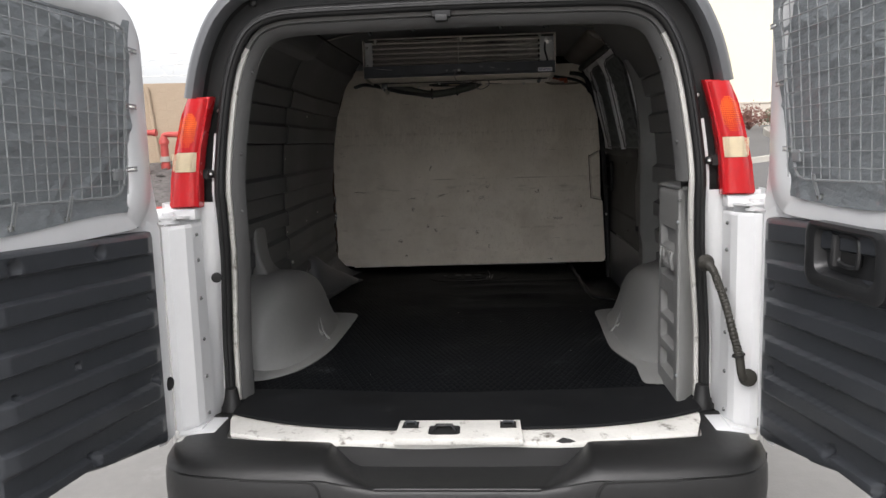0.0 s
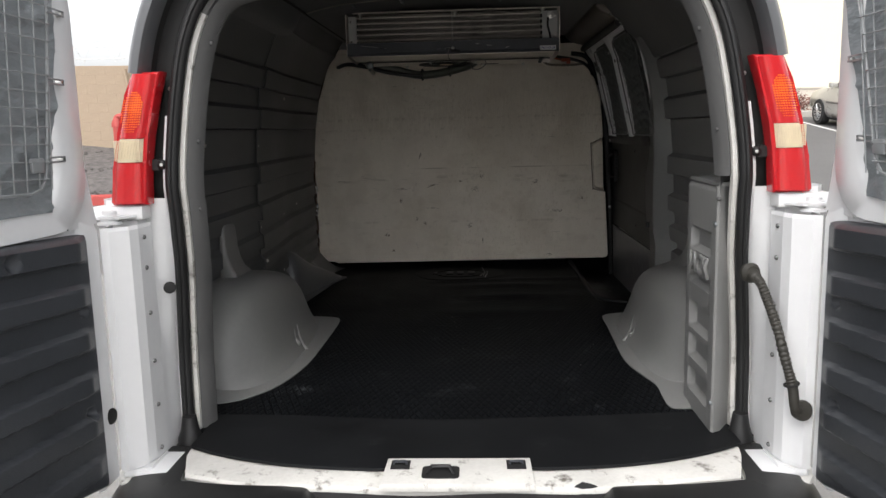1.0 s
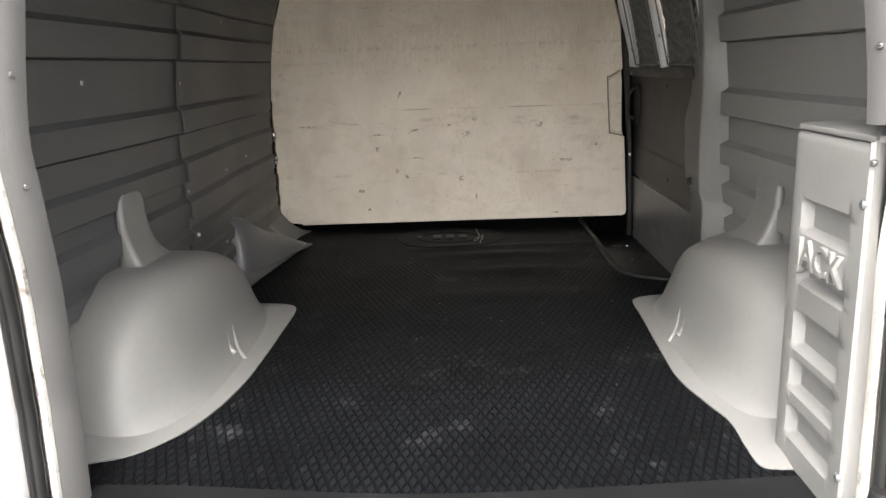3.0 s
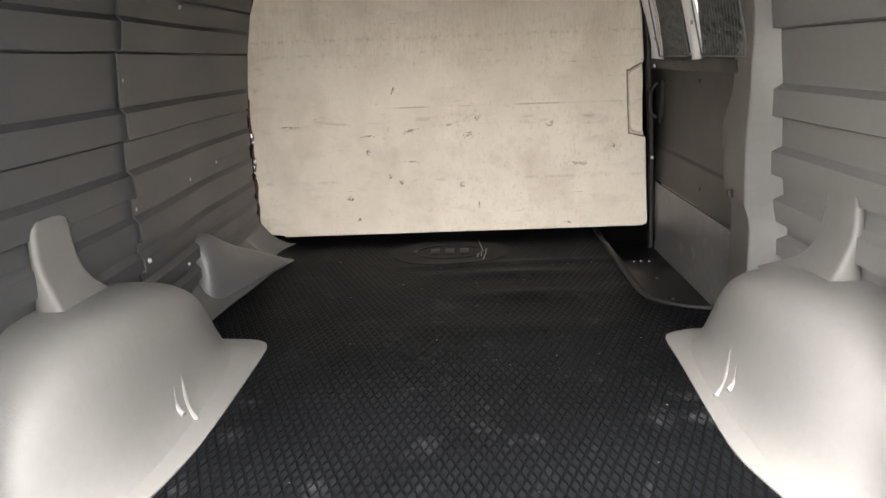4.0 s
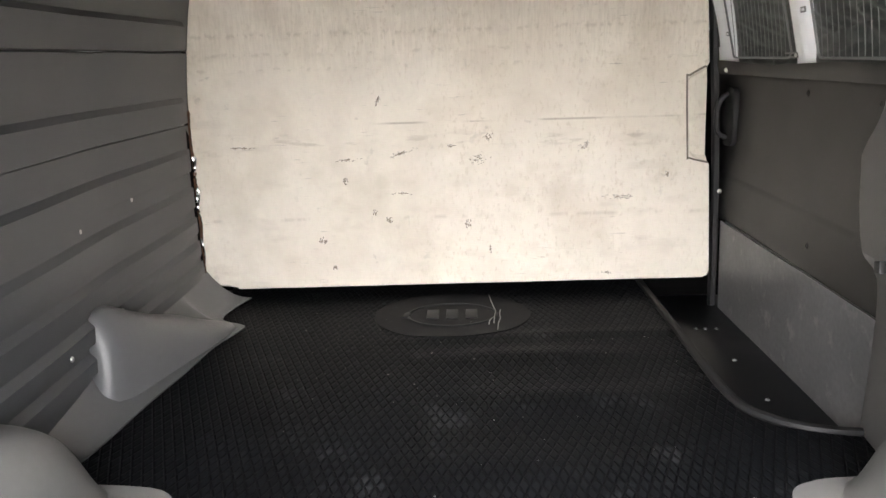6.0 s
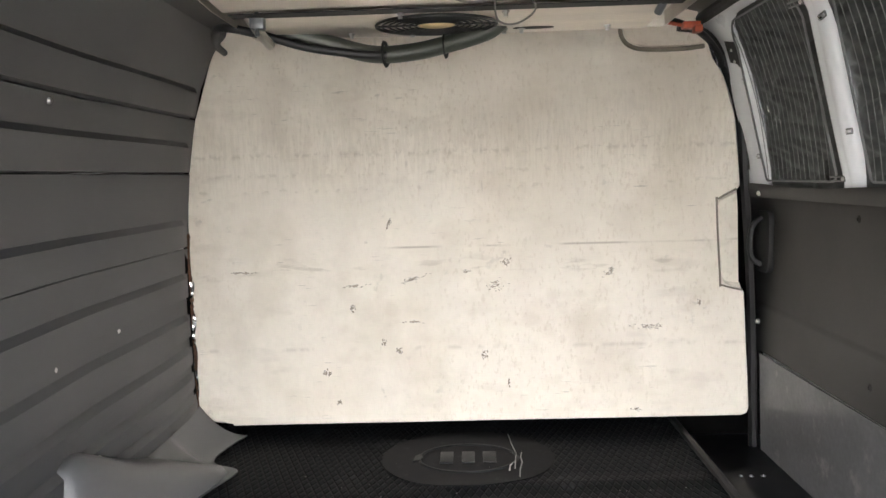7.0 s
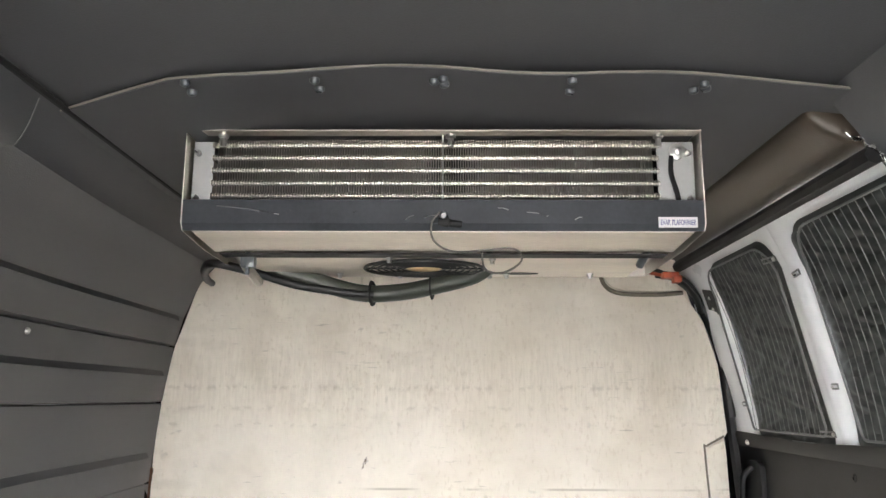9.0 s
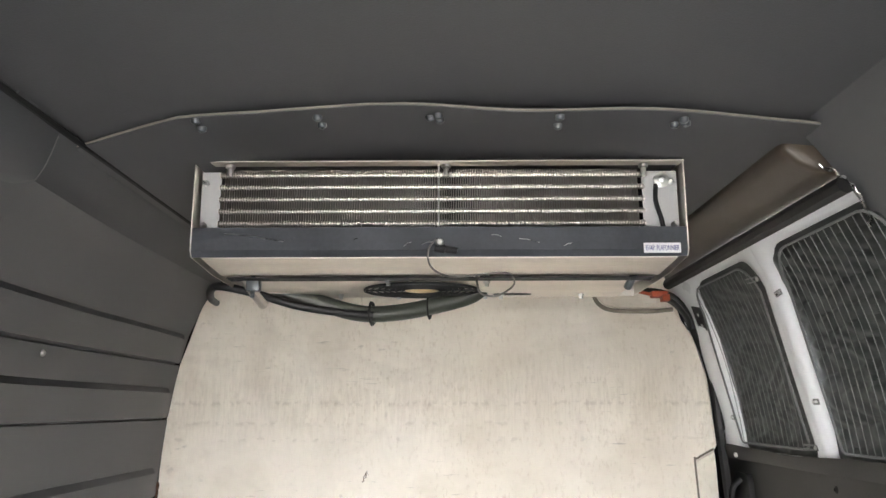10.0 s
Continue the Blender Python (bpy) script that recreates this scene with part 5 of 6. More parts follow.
    if s > 0:
        bez = rounded((0.312, 1.262), (0.640, 1.412), 0.035, 6)
        rim_in = rounded((0.330, 1.276), (0.622, 1.404), 0.030, 6)
        ins = rounded((0.356, 1.292), (0.600, 1.398), 0.028, 6)
        deep = rounded((0.366, 1.300), (0.590, 1.392), 0.024, 6)
        bezel = mat("dark_handle_plastic", (0.020, 0.0205, 0.0215), 0.36, vary=0.2, bump=0.2)
        part("handle_bezel", loft([[(x, z, 0.012) for x, z in bez], [(x, z, 0.040) for x, z in bez], [(x, z, 0.046) for x, z in rim_in], [(x, z, 0.040) for x, z in ins], [(x, z, 0.014) for x, z in deep]], caps=True), bezel, lining_ob, "dark inner handle recess", xf=X)
        lev = [(p.x, p.y) for p in curve_pts([(0.436, 1.335, 0), (0.452, 1.324, 0), (0.500, 1.322, 0), (0.516, 1.332, 0), (0.518, 1.372, 0), (0.505, 1.386, 0), (0.452, 1.388, 0), (0.437, 1.376, 0)], 4, closed=True)]
        part("lever_cup", prism(lev, "z", 0.016, 0.022), BLACK, lining_ob, xf=X)
        part("pull_lever", tube([(x, z, 0.026) for x, z in lev], 0.006, 6, closed=True), bezel, lining_ob, xf=X)
        part("lever_grip", prism([(0.422, 1.322), (0.440, 1.318), (0.444, 1.388), (0.430, 1.392)], "z", 0.018, 0.040, 0.004), mat("worn_grey_lever", (0.035, 0.035, 0.036), 0.35), lining_ob, xf=X)
        part("bezel_screw", lathe([(0.006, 0), (0.006, 0.003), (0.003, 0.005)], (0.402, 1.325, 0.014), (0, 0, 1), 10), SCREWDARK, lining_ob, xf=X)
    else:
        part("plug", lathe([(0.0205, 0), (0.0205, 0.002), (0.018, 0.003)], (0.012, 0.925, 0.003), (0.1, 0, 1), 18), BLACK, d, "round black plug", xf=X)
    for k, z in enumerate((0.85, 1.0, 1.12, 1.25, 1.36)):
        part("weld_nub", lathe([(0.004, 0), (0.003, 0.003)], (-0.008, z, -0.012), (-0.6, 0, 1), 8), WHITE, d, xf=X)
    return d


for s in (-1, 1):
    rear_door(s)

# ribbed wiring gaiter between pillar and door
gaiter = [(0.748, 0.020, 1.235), (0.758, -0.020, 1.220), (0.770, -0.045, 1.175), (0.782, -0.075, 1.12), (0.796, -0.105, 1.04), (0.808, -0.118, 0.985), (0.815, -0.122, 0.935), (0.832, -0.112, 0.918)]
g = curve_pts(gaiter, 22)
b = tube(g, 0.013, 12, rad=lambda i, n_: (0.0205 - i * 0.0004 if i < 14 else 0.0105 + 0.0022 * (math.sin(i * 2.0) > -0.2) if i < 112 else 0.012))
part("wiring_gaiter", b, DIRTY, van, "dusty ribbed rubber wiring gaiter", smooth=50)
b = lathe([(0.012, -0.02), (0.024, -0.012), (0.026, 0.0), (0.024, 0.008), (0.010, 0.012)], (0.836, -0.112, 0.922), (0.15, -0.5, 0.1), 16)
part("door_grommet", b, DIRTY, van)
part("pillar_grommet", lathe([(0.024, -0.01), (0.026, 0.004), (0.018, 0.016)], (0.748, 0.024, 1.237), (0.2, -1, 0.1), 16), DIRTY, van)
part("cable_tie", tube([(0.806 + 0.016 * math.cos(a), -0.117 + 0.016 * math.sin(a), 0.99 + 0.004 * math.cos(a)) for a in lin(0, 6.28, 14)], 0.003, 5), BLACK, van)

# ---- jack cover and right-hand inner panels ----
jack = thing("jack_cover", "grey plastic jack compartment cover with pressed slots", "jack cover", at=(0.69, 0.22, FLOOR))
slots = [(1.255, 1.325), (1.155, 1.195), (1.020, 1.105), (0.930, 1.005), (0.830, 0.905)]


def coverf(y, z):
    x = 0.684
    for a, c in slots:
        k = min((z - a) / 0.014, (c - z) / 0.014, (y - 0.145) / 0.014, (0.340 - y) / 0.014)
        x += 0.020 * max(0.0, min(1.0, k))
    r = min(1.0, (0.405 - y) / 0.03, (1.452 - z) / 0.02)
    x += 0.02 * (1 - max(0, r)) ** 2
    return (x, y, z)


zz = sorted(set([0.778, 0.80] + [q for a, c in slots for q in (a, a + 0.007, a + 0.014, (a + c) / 2, c - 0.014, c - 0.007, c)] + [1.36, 1.40, 1.432, 1.438, 1.444, 1.45, 1.452]))
yy = [0.105, 0.12, 0.145, 0.152, 0.159, 0.20, 0.25, 0.30, 0.326, 0.333, 0.340, 0.36, 0.375, 0.385, 0.395, 0.401, 0.405]
part("cover_face", sheet(coverf, yy, zz), ARCH, jack, smooth=50)
part("cover_edge", loft([[(0.684, 0.106, 0.778), (0.684, 0.106, 1.452)], [(0.690, 0.100, 0.778), (0.690, 0.100, 1.452)], [(0.712, 0.112, 0.778), (0.712, 0.112, 1.452)], [(0.752, 0.172, 0.778), (0.752, 0.172, 1.452)]], closed=False), ARCH, jack)
part("cover_return", loft([[(0.704, 0.405, 0.778), (0.704, 0.405, 1.452)], [(0.92, 0.42, 0.778), (0.92, 0.42, 1.452)]], closed=False), ARCH, jack)
part("cover_top", prism([(0.69, 0.105), (0.90, 0.105), (0.92, 0.42), (0.72, 0.415), (0.69, 0.39)], "z", 1.450, 1.462, 0.004), ARCH, jack)
for y, z in ((0.112, 1.35), (0.112, 0.86)):
    screw((0.685, y, z), (-1, 0, 0), 0.009, jack, SCREWGREY, "knob")
txt = bpy.data.curves.new("jack_word", "FONT")
txt.body, txt.size, txt.extrude, txt.bevel_depth, txt.align_x = "JACK", 0.078, 0.006, 0.0015, "CENTER"
t_ob = new("jack_lettering_curve", txt)
dg = bpy.context.evaluated_depsgraph_get()
me = bpy.data.meshes.new_from_object(t_ob.evaluated_get(dg))
bpy.data.objects.remove(t_ob)
me.materials.append(ARCH)
lettering = new("lettering", me)
lettering.parent = jack
lettering.matrix_parent_inverse = Matrix.Translation(-Vector(jack.location))
lettering.matrix_basis = Matrix(((0, 0, -1, 0.683), (-1, 0, 0, 0.243), (0, 1, 0, 1.196), (0, 0, 0, 1)))
tagged(lettering, "raised word pressed in the cover")

# rear upper pillar trims beside the opening
for s in (-1, 1):
    loops = []
    for z in lin(0.80 if s < 0 else 1.455, 1.93, 12):
        x = interp([(q, p) for p, q in HALF], z) + 0.006
        xo = taper(interp(SIDE, z), 0.26, z)
        loops.append([(s * (x + 0.016), 0.099 + interp(RAKE, z) * (s < 0), z), (s * (x + 0.03), 0.112 + interp(RAKE, z) * (s < 0), z), (s * (x + (xo - x) * 0.5), max(0.17, 0.12 + interp(RAKE, z) * (s < 0)), z), (s * (xo - 0.004), 0.28, z)])
    structure("pillar_trim", loft(loops, closed=False), TRIM, "grey moulded trim on the rear pillar", "trim")

# pillar behind the side door
pillar_edge = [(0.775, 1.66), (0.90, 1.665), (1.05, 1.668), (1.11, 1.675), (1.135, 1.70), (1.150, 1.745), (1.17, 1.762), (1.244, 1.785), (1.37, 1.80), (1.449, 1.735), (1.518, 1.71), (1.62, 1.69), (1.80, 1.68), (2.0, 1.64), (2.14, 1.60)]
loops = []
for z in sorted(lin(0.775, 1.985, 36) + [1.115, 1.125, 1.135, 1.141, 1.147, 1.153, 1.16]):
    yf = interp(pillar_edge, z)
    x = interp(SIDE, z)
    xin = x - 0.082 + 0.015 * max(0, (z - 1.3)) / 0.8
    yc = interp([(0.775, 1.44), (1.105, 1.45), (1.15, 1.50), (1.2, 1.515), (1.35, 1.525), (1.55, 1.505), (1.7, 1.48), (2.14, 1.47)], z)
    yr = interp([(0.775, 1.32), (1.13, 1.36), (1.27, 1.415), (1.42, 1.43), (1.62, 1.465), (2.14, 1.455)], z)
    loops.append([(x + 0.02, yf + 0.05, z), (xin + 0.040, yf + 0.034, z), (xin + 0.032, yf + 0.024, z), (xin + 0.006, yc + 0.012, z), (xin + 0.001, yc + 0.003, z), (xin, yc - 0.004, z), (xin + 0.004, yc - 0.011, z), (xin + 0.045, yc + (yr - yc) * 0.52, z), (x + 0.02, yr, z)])
pillar = structure("pillar_right", loft(loops, closed=False), ARCH, "pale grey moulded pillar cover behind the side door", "pillar")
for y, z in ((1.545, 0.87), (1.62, 1.17), (1.585, 1.53)):
    x = interp(SIDE, z) - 0.052
    screw((x, y, z), (-1, 0.2, 0), 0.007, pillar)
part("latch_plate", prism([(1.645, 1.145), (1.668, 1.14), (1.672, 1.165), (1.650, 1.17)], "x", 0.835, 0.850, 0.003), BLACKTRIM, pillar, "small black latch plate")

# ---- side door ----
side_door = thing("side_door", "closed side door with dark board, kick panel and guarded windows", "van door", at=(0.88, 2.2, 0.74))


def lean(z):
    return interp([(1.5, 0.868), (1.6, 0.860), (1.75, 0.836), (1.85, 0.812), (1.95, 0.778), (2.03, 0.742), (2.13, 0.69)], z)


part("door_board", sheet(lambda y, z: (0.882 - 0.005 * max(0, min(1, (1.185 - z) / 0.012)) + 0.003 * math.sin(3 * y), y, z), lin(1.62, 2.86, 20), [1.03, 1.10, 1.17, 1.173, 1.18, 1.185, 1.19, 1.25, 1.35, 1.45, 1.50, 1.515, 1.53], 0.006), DOORTRIM, side_door, "dark olive board")
part("kick_panel", sheet(lambda y, z: (0.871 + 0.008 * (1.03 - z) / 0.3 + 0.002 * math.sin(4 * y), y, z), lin(1.64, 2.72, 19), lin(0.715, 1.026, 8), 0.004), KICK, side_door, "scuffed grey kick panel")
part("board_ledge", tube([(0.872, y, 1.526 + 0.004 * math.sin(9 * y)) for y in lin(1.80, 2.75, 12)], 0.007, 8), DOORTRIM, side_door)
part("door_skin", box((0.93, 1.55, 0.5), (0.985, 3.0, 1.6)), WHITE, side_door)
hnd = prism(rounded((2.645, 1.285), (2.755, 1.475), 0.03, 4), "x", 0.862, 0.882, 0.003)
part("handle_recess", hnd, BLACK, side_door, "black handle recess")
part("pull_handle", tube(curve_pts([(0.86, 2.70, 1.31), (0.832, 2.70, 1.33), (0.826, 2.70, 1.38), (0.834, 2.70, 1.43), (0.86, 2.70, 1.455)], 4), 0.009, 7), BLACKTRIM, side_door)
for y, z in ((2.14, 1.480), (2.06, 1.10), (1.78, 1.475)):
    part("clip", lathe([(0.010, 0), (0.010, 0.003), (0.004, 0.006), (0.004, 0.002)], (0.879 if z > 1.2 else 0.874, y, z), (-1, 0, 0), 12), BLACK, side_door)
for z in (1.14, 1.53):
    screw((0.835, 2.655, z), (-1, -0.3, 0), 0.008, side_door)


def leaning(y, z, w):
    return (lean(z) - w, y, z)


def eased(y, z, w):
    """As leaning, sinking behind the pillar at its rear end."""
    return leaning(y, z, w * min(1.0, max(-0.6, (y - 1.66) / 0.14)))


def arch_hole(y0, y1, z0, z1, rt, rb, n_=7):
    """A window outline, large curves above and small ones below, as pairs."""
    out = []
    for cx, cz, r, a in ((y1 - rt, z1 - rt, rt, 0), (y0 + rt, z1 - rt, rt, 90), (y0 + rb, z0 + rb, rb, 180), (y1 - rb, z0 + rb, rb, 270)):
        for k in range(n_ + 1):
            g_ = radians(a + 90 * k / n_)
            out.append((cx + r * math.cos(g_), cz + r * math.sin(g_)))
    return out


def win(y0, y1, cell0, cell1, quilt, seed, inset, pitch):
    """Painted surround, quilted sheet and wire guard of one side window; the wall leans inwards."""
    n_ = 7
    hole = arch_hole(y0, y1, 1.548, 2.046, 0.085, 0.02, n_)
    lip = arch_hole(y0 - 0.014, y1 + 0.014, 1.540, 2.055, 0.092, 0.025, n_)
    out = []
    for i, (y, z) in enumerate(lip):
        c = i // (n_ + 1)
        f = (i % (n_ + 1)) / n_
        corner_y, corner_z = (cell1, cell0, cell0, cell1)[c], (2.078, 2.078, 1.532, 1.532)[c]
        # the cell's edge is walked round its four corners
        if c in (0, 2):
            p = (corner_y, z + (corner_z - z) * min(1, 2 * f)) if f <= 0.5 else (corner_y + (y - corner_y) * (2 * f - 1), corner_z)
        else:
            p = (y + (corner_y - y) * min(1, 2 * f), corner_z) if f <= 0.5 else (corner_y, corner_z + (z - corner_z) * (2 * f - 1))
        out.append(p)
    crown_ = [((a[0] + b_[0]) / 2, (a[1] + b_[1]) / 2) for a, b_ in zip(out, lip)]
    fr = part("window_frame", loft([[leaning(y, z, -0.01) for y, z in out], [eased(y, z, 0.014) for y, z in out], [eased(y, z, 0.019) for y, z in crown_], [eased(y, z, 0.015) for y, z in lip], [leaning(y, z, 0.002) for y, z in hole], [leaning(y, z, -0.014) for y, z in hole]]), INNERWHITE, side_door, "white painted window frame", smooth=60)
    rnd = random.Random(seed)
    cr = [(rnd.uniform(y0, y1), rnd.uniform(1.56, 2.04), rnd.uniform(0.03, 0.08), rnd.uniform(0.002, 0.006), rnd.gauss(0, 0.4)) for _ in range(46)]

    def f(y, z):
        w = 0.0
        for p, q, r, h, g_ in cr:
            dx, dy = y - p, z - q
            e_ = dx * math.cos(g_) + dy * math.sin(g_)
            k = -dx * math.sin(g_) + dy * math.cos(g_)
            w += h * math.exp(-(e_ / (r * 2)) ** 2 - (k / (r * 0.25)) ** 2)
        k = max(0.0, min(1.0, (y - y0) / 0.05, (y1 - y) / 0.05, (2.046 - z) / 0.04))
        pocket = abs(math.sin(math.pi * (z - 1.55 + 0.012 * math.sin(11 * y + seed)) / 0.041)) ** 0.5 * (0.75 + 0.25 * math.sin(y * 62 + 7 * math.sin(z * 40)))
        return leaning(y, z, -0.006 + k * (w + quilt * pocket))
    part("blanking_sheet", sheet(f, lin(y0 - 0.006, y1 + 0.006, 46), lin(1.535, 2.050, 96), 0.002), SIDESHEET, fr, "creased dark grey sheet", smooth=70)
    ga, gb = y0 + 0.012, y1 - inset
    rim = [leaning(y, z, 0.020) for y, z in arch_hole(ga, gb, 1.568, 2.024, 0.07, 0.02, 5)]
    guard = part("wire_guard", tube(rim, 0.0032, 6, closed=True), SIDEWIRE, fr, "grey welded wire guard")
    count = int((gb - ga) / pitch)
    b = bmesh.new()
    for i in range(1, count):
        y = ga + (gb - ga) * i / count
        top = 2.024 - (0.018 if i in (1, count - 1) else 0.004 if i in (2, count - 2) else 0)
        tube([leaning(y, q, 0.022) for q in lin(1.568, top, 8)], 0.0010, 5, bm=b)
    tagged(part("guard_mesh", b, SIDEWIRE, fr, "thin welded guard wires"), kind="stuff")
    for yq, z in ((y1 + 0.020, 1.640), (y1 + 0.026, 1.862), (y0 - 0.022, 1.575), (y0 - 0.010, 1.985)) if y0 > 2.1 else ((y1 + 0.015, 1.682), (y1 + 0.012, 1.937)):
        sg = 1 if yq > (y0 + y1) / 2 else -1
        clip = part("guard_clip", tube([leaning(yq + sg * 0.008, z - 0.005, 0.020), leaning(yq - sg * 0.045, z - 0.005, 0.030), leaning(yq - sg * 0.045, z + 0.005, 0.030), leaning(yq + sg * 0.008, z + 0.005, 0.020)], 0.0022, 5, closed=True), SIDEWIRE, side_door)
        part("clip_screw", lathe([(0.0065, -0.004), (0.0065, 0.002), (0.003, 0.005)], leaning(yq, z, 0.020), (-1, 0, -0.2), 10), SCREW, clip)
    return fr


win(2.168, 2.640, 2.125, 2.830, 0.009, 260, 0.018, 0.0265)
win(1.56, 2.088, 1.54, 2.125, 0.013, 205, 0.062, 0.0275)
hem = sheet(lambda y, z: (lean(z) - 0.021 * min(1.0, max(0.2, (y - 1.66) / 0.13)) + 0.003 * math.sin(11 * y) - 0.006 * math.sin(math.pi * (z - 1.518) / 0.05), y, z + 0.005 * math.sin(7 * y + 1) * (z > 1.523)), lin(1.688, 2.76, 33), lin(1.518, 1.555, 5), 0.003)
part("sheet_hem", hem, DOORTRIM, side_door, "loose lower hem of the dark sheet", smooth=70)
part("door_rail", tube([(0.690, y, 2.066) for y in lin(1.6, 2.75, 6)], 0.018, 8), RUBBER, side_door, "black rubber rail over the door")
b = tube(curve_pts([(0.617, 2.745, 2.042), (0.70, 2.745, 2.022), (0.756, 2.74, 1.94), (0.807, 2.735, 1.806), (0.823, 2.735, 1.60)], 5), 0.013, 8)
part("front_seal", b, RUBBER, side_door, "black rubber seal")
strap = [(2.690, 1.985), (2.625, 1.972), (2.640, 1.905), (2.710, 1.900), (2.700, 1.945)]
strap_ = part("hinge_strap", loft([[leaning(y, z, 0.016) for y, z in strap], [leaning(y, z, 0.022) for y, z in strap]], caps=True), BLACKTRIM, side_door, "black metal strap at the door's front edge", smooth=0)
for y, z in ((2.662, 1.955), (2.668, 1.922)):
    screw(leaning(y, z, 0.022), (-1, -0.2, -0.2), 0.006, strap_)

# added panels, coloured near black in place of the shade in these gaps
structure("closing_panel", box((0.60, 2.86, 0.70), (0.985, 2.88, 2.22)), VOID, "added near-black panel closing the unlit gap behind the bulkhead edge", "wall")
structure("closing_panel", sheet(lambda y, z: (-(interp(SIDE, z) + 0.036), y, z), lin(2.70, 2.89, 3), lin(0.70, 2.20, 18), 0.01), VOID, "added near-black panel for the unlit gap between liner and bulkhead edge", "wall")
structure("closing_panel", box((-0.985, 2.89, 0.70), (-0.80, 2.91, 2.22)), VOID, "added near-black panel closing the unlit gap behind the bulkhead edge", "wall")

# brown trim over the side door
loops = []
for k, (y, f) in enumerate([(1.618, 0.86), (1.622, 0.95), (1.632, 0.99), (1.66, 1.0), (1.9, 1.0), (2.2, 1.0), (2.5, 1.0), (2.78, 1.0)]):
    prof = [(0.735, 2.165), (0.604, 2.170), (0.586, 2.154), (0.589, 2.138), (0.612, 2.116), (0.648, 2.098), (0.688, 2.088), (0.712, 2.089), (0.730, 2.10)]
    cx, cz = 0.70, 2.12
    loops.append([(cx + (x - cx) * f, y, cz + (z - cz) * f) for x, z in prof])
beam = part("overdoor_trim", loft(loops, caps=True), BROWN, None, smooth=60)
tagged(beam, "brown vinyl-covered trim above the side door", "trim", kind="structure")
b = sheet(lambda t, w: (0.655 + 0.112 * t - 0.006 * w + 0.002 * math.sin(50 * t), 1.628 - 0.030 * math.sin(math.pi * min(1, t * 1.15)) + 0.030 * t * t - 0.020 * w + 0.003 * math.sin(31 * t), 2.110 - 0.128 * t ** 1.1 - 0.004 * w + 0.003 * math.sin(40 * t + 3 * w)), lin(0, 1, 26), lin(0, 1, 4), 0.002)
tagged(part("foil_tape", b, FOIL), "crumpled silver foil tape by the door pillar", "tape")

# screws in the ceiling sheet
for x, y in ((-0.472, 1.512), (-0.473, 1.551), (-0.263, 1.535), (-0.261, 1.573), (-0.063, 1.553), (-0.048, 1.541), (-0.046, 1.562), (0.166, 1.525), (0.169, 1.570), (0.385, 1.530), (0.376, 1.556), (0.393, 1.545)):
    tagged(screw((x, y + 0.010, crown(x, 2.183) - seam(x)[1] - 0.004), (0, 0, -1), 0.0085, None, SCREWGREY, "ceiling_screw"), "grey domed screw in the ceiling sheet", "screw", "ceiling screws")

# ---- evaporator ----
evap = thing("evaporator_unit", "stainless steel evaporator hung from the ceiling", "evaporator", at=(-0.04, 1.9, 2.17))
x0, x1 = -0.547, 0.447
prof = [(1.755, 2.185), (1.755, 1.980), (1.765, 1.966), (1.905, 1.954), (2.22, 1.952), (2.22, 2.185)]
for x in (x0, x1):
    part("end_plate", prism(prof, "x", x - 0.0011, x + 0.0011), STEEL, evap)
part("top_flange", box((x0 - 0.001, 1.750, 2.1605), (x1 + 0.001, 1.78, 2.1630)), STEEL, evap)
# the dark floor's reflection is put into this panel's colour
part("front_panel", prism([(1.753, 2.024), (1.753, 1.978), (1.762, 1.965), (1.766, 1.967), (1.757, 1.980), (1.757, 2.024)], "x", x0 + 0.002, x1 - 0.002), DARKSTEEL, evap, "smudged steel front panel, coloured dark for the floor it reflects", smooth=0)
for xa, za, xb, zb in ((-0.48, 2.012, -0.36, 1.995), (-0.12, 1.985, -0.105, 1.993), (-0.085, 1.988, -0.062, 1.994), (0.11, 2.00, 0.15, 1.992), (0.055, 2.008, 0.075, 2.004), (-0.22, 1.998, -0.212, 2.001), (0.20, 1.985, 0.214, 1.990)):
    part("scratch", tube([(xa, 1.7526, za), ((xa + xb) / 2, 1.7526, (za + zb) / 2 + 0.002), (xb, 1.7526, zb)], 0.0006, 4), SCREW, evap, "bright scratch")
part("lower_panel", prism([(1.763, 1.963), (1.911, 1.953), (1.911, 1.957), (1.763, 1.967)], "x", x0 + 0.02, x1 - 0.02), STEEL, evap, "brushed steel lower panel")
# black strip laid over the panels' gap in place of its shade
part("gap_shade_strip", box((x0 + 0.03, 1.909, 1.9475), (x1 - 0.03, 1.951, 1.9499)), BLACK, evap)
part("fan_panel", box((x0 + 0.05, 1.949, 1.948), (x1 - 0.05, 2.215, 1.955)), STEEL, evap, "brushed steel fan panel")
part("back_plate", box((x0, 2.215, 1.952), (x1, 2.225, 2.185)), STEEL, evap)
part("inner_back", box((x0 + 0.02, 1.90, 1.98), (x1 - 0.02, 1.905, 2.18)), BLACK, evap)
for xa, xb in ((x0 + 0.006, x0 + 0.046), (x1 - 0.078, x1 - 0.006)):
    pl = part("coil_end_plate", box((xa, 1.785, 2.015), (xb, 1.789, 2.15), 0.001), GALV, evap, "pale galvanised plate")
    for z in (2.035, 2.125):
        xx = xb - 0.012 if xa > 0 else xa + 0.01
        part("bolt", lathe([(0.006, 0), (0.006, 0.01), (0.004, 0.02)], (xx, 1.785, z), (0, -1, 0), 8), SCREW, pl)
coil = part("coil_core", bmesh.new(), FIN, evap, "rows of thin aluminium fins")
b = bmesh.new()
xx = x0 + 0.052
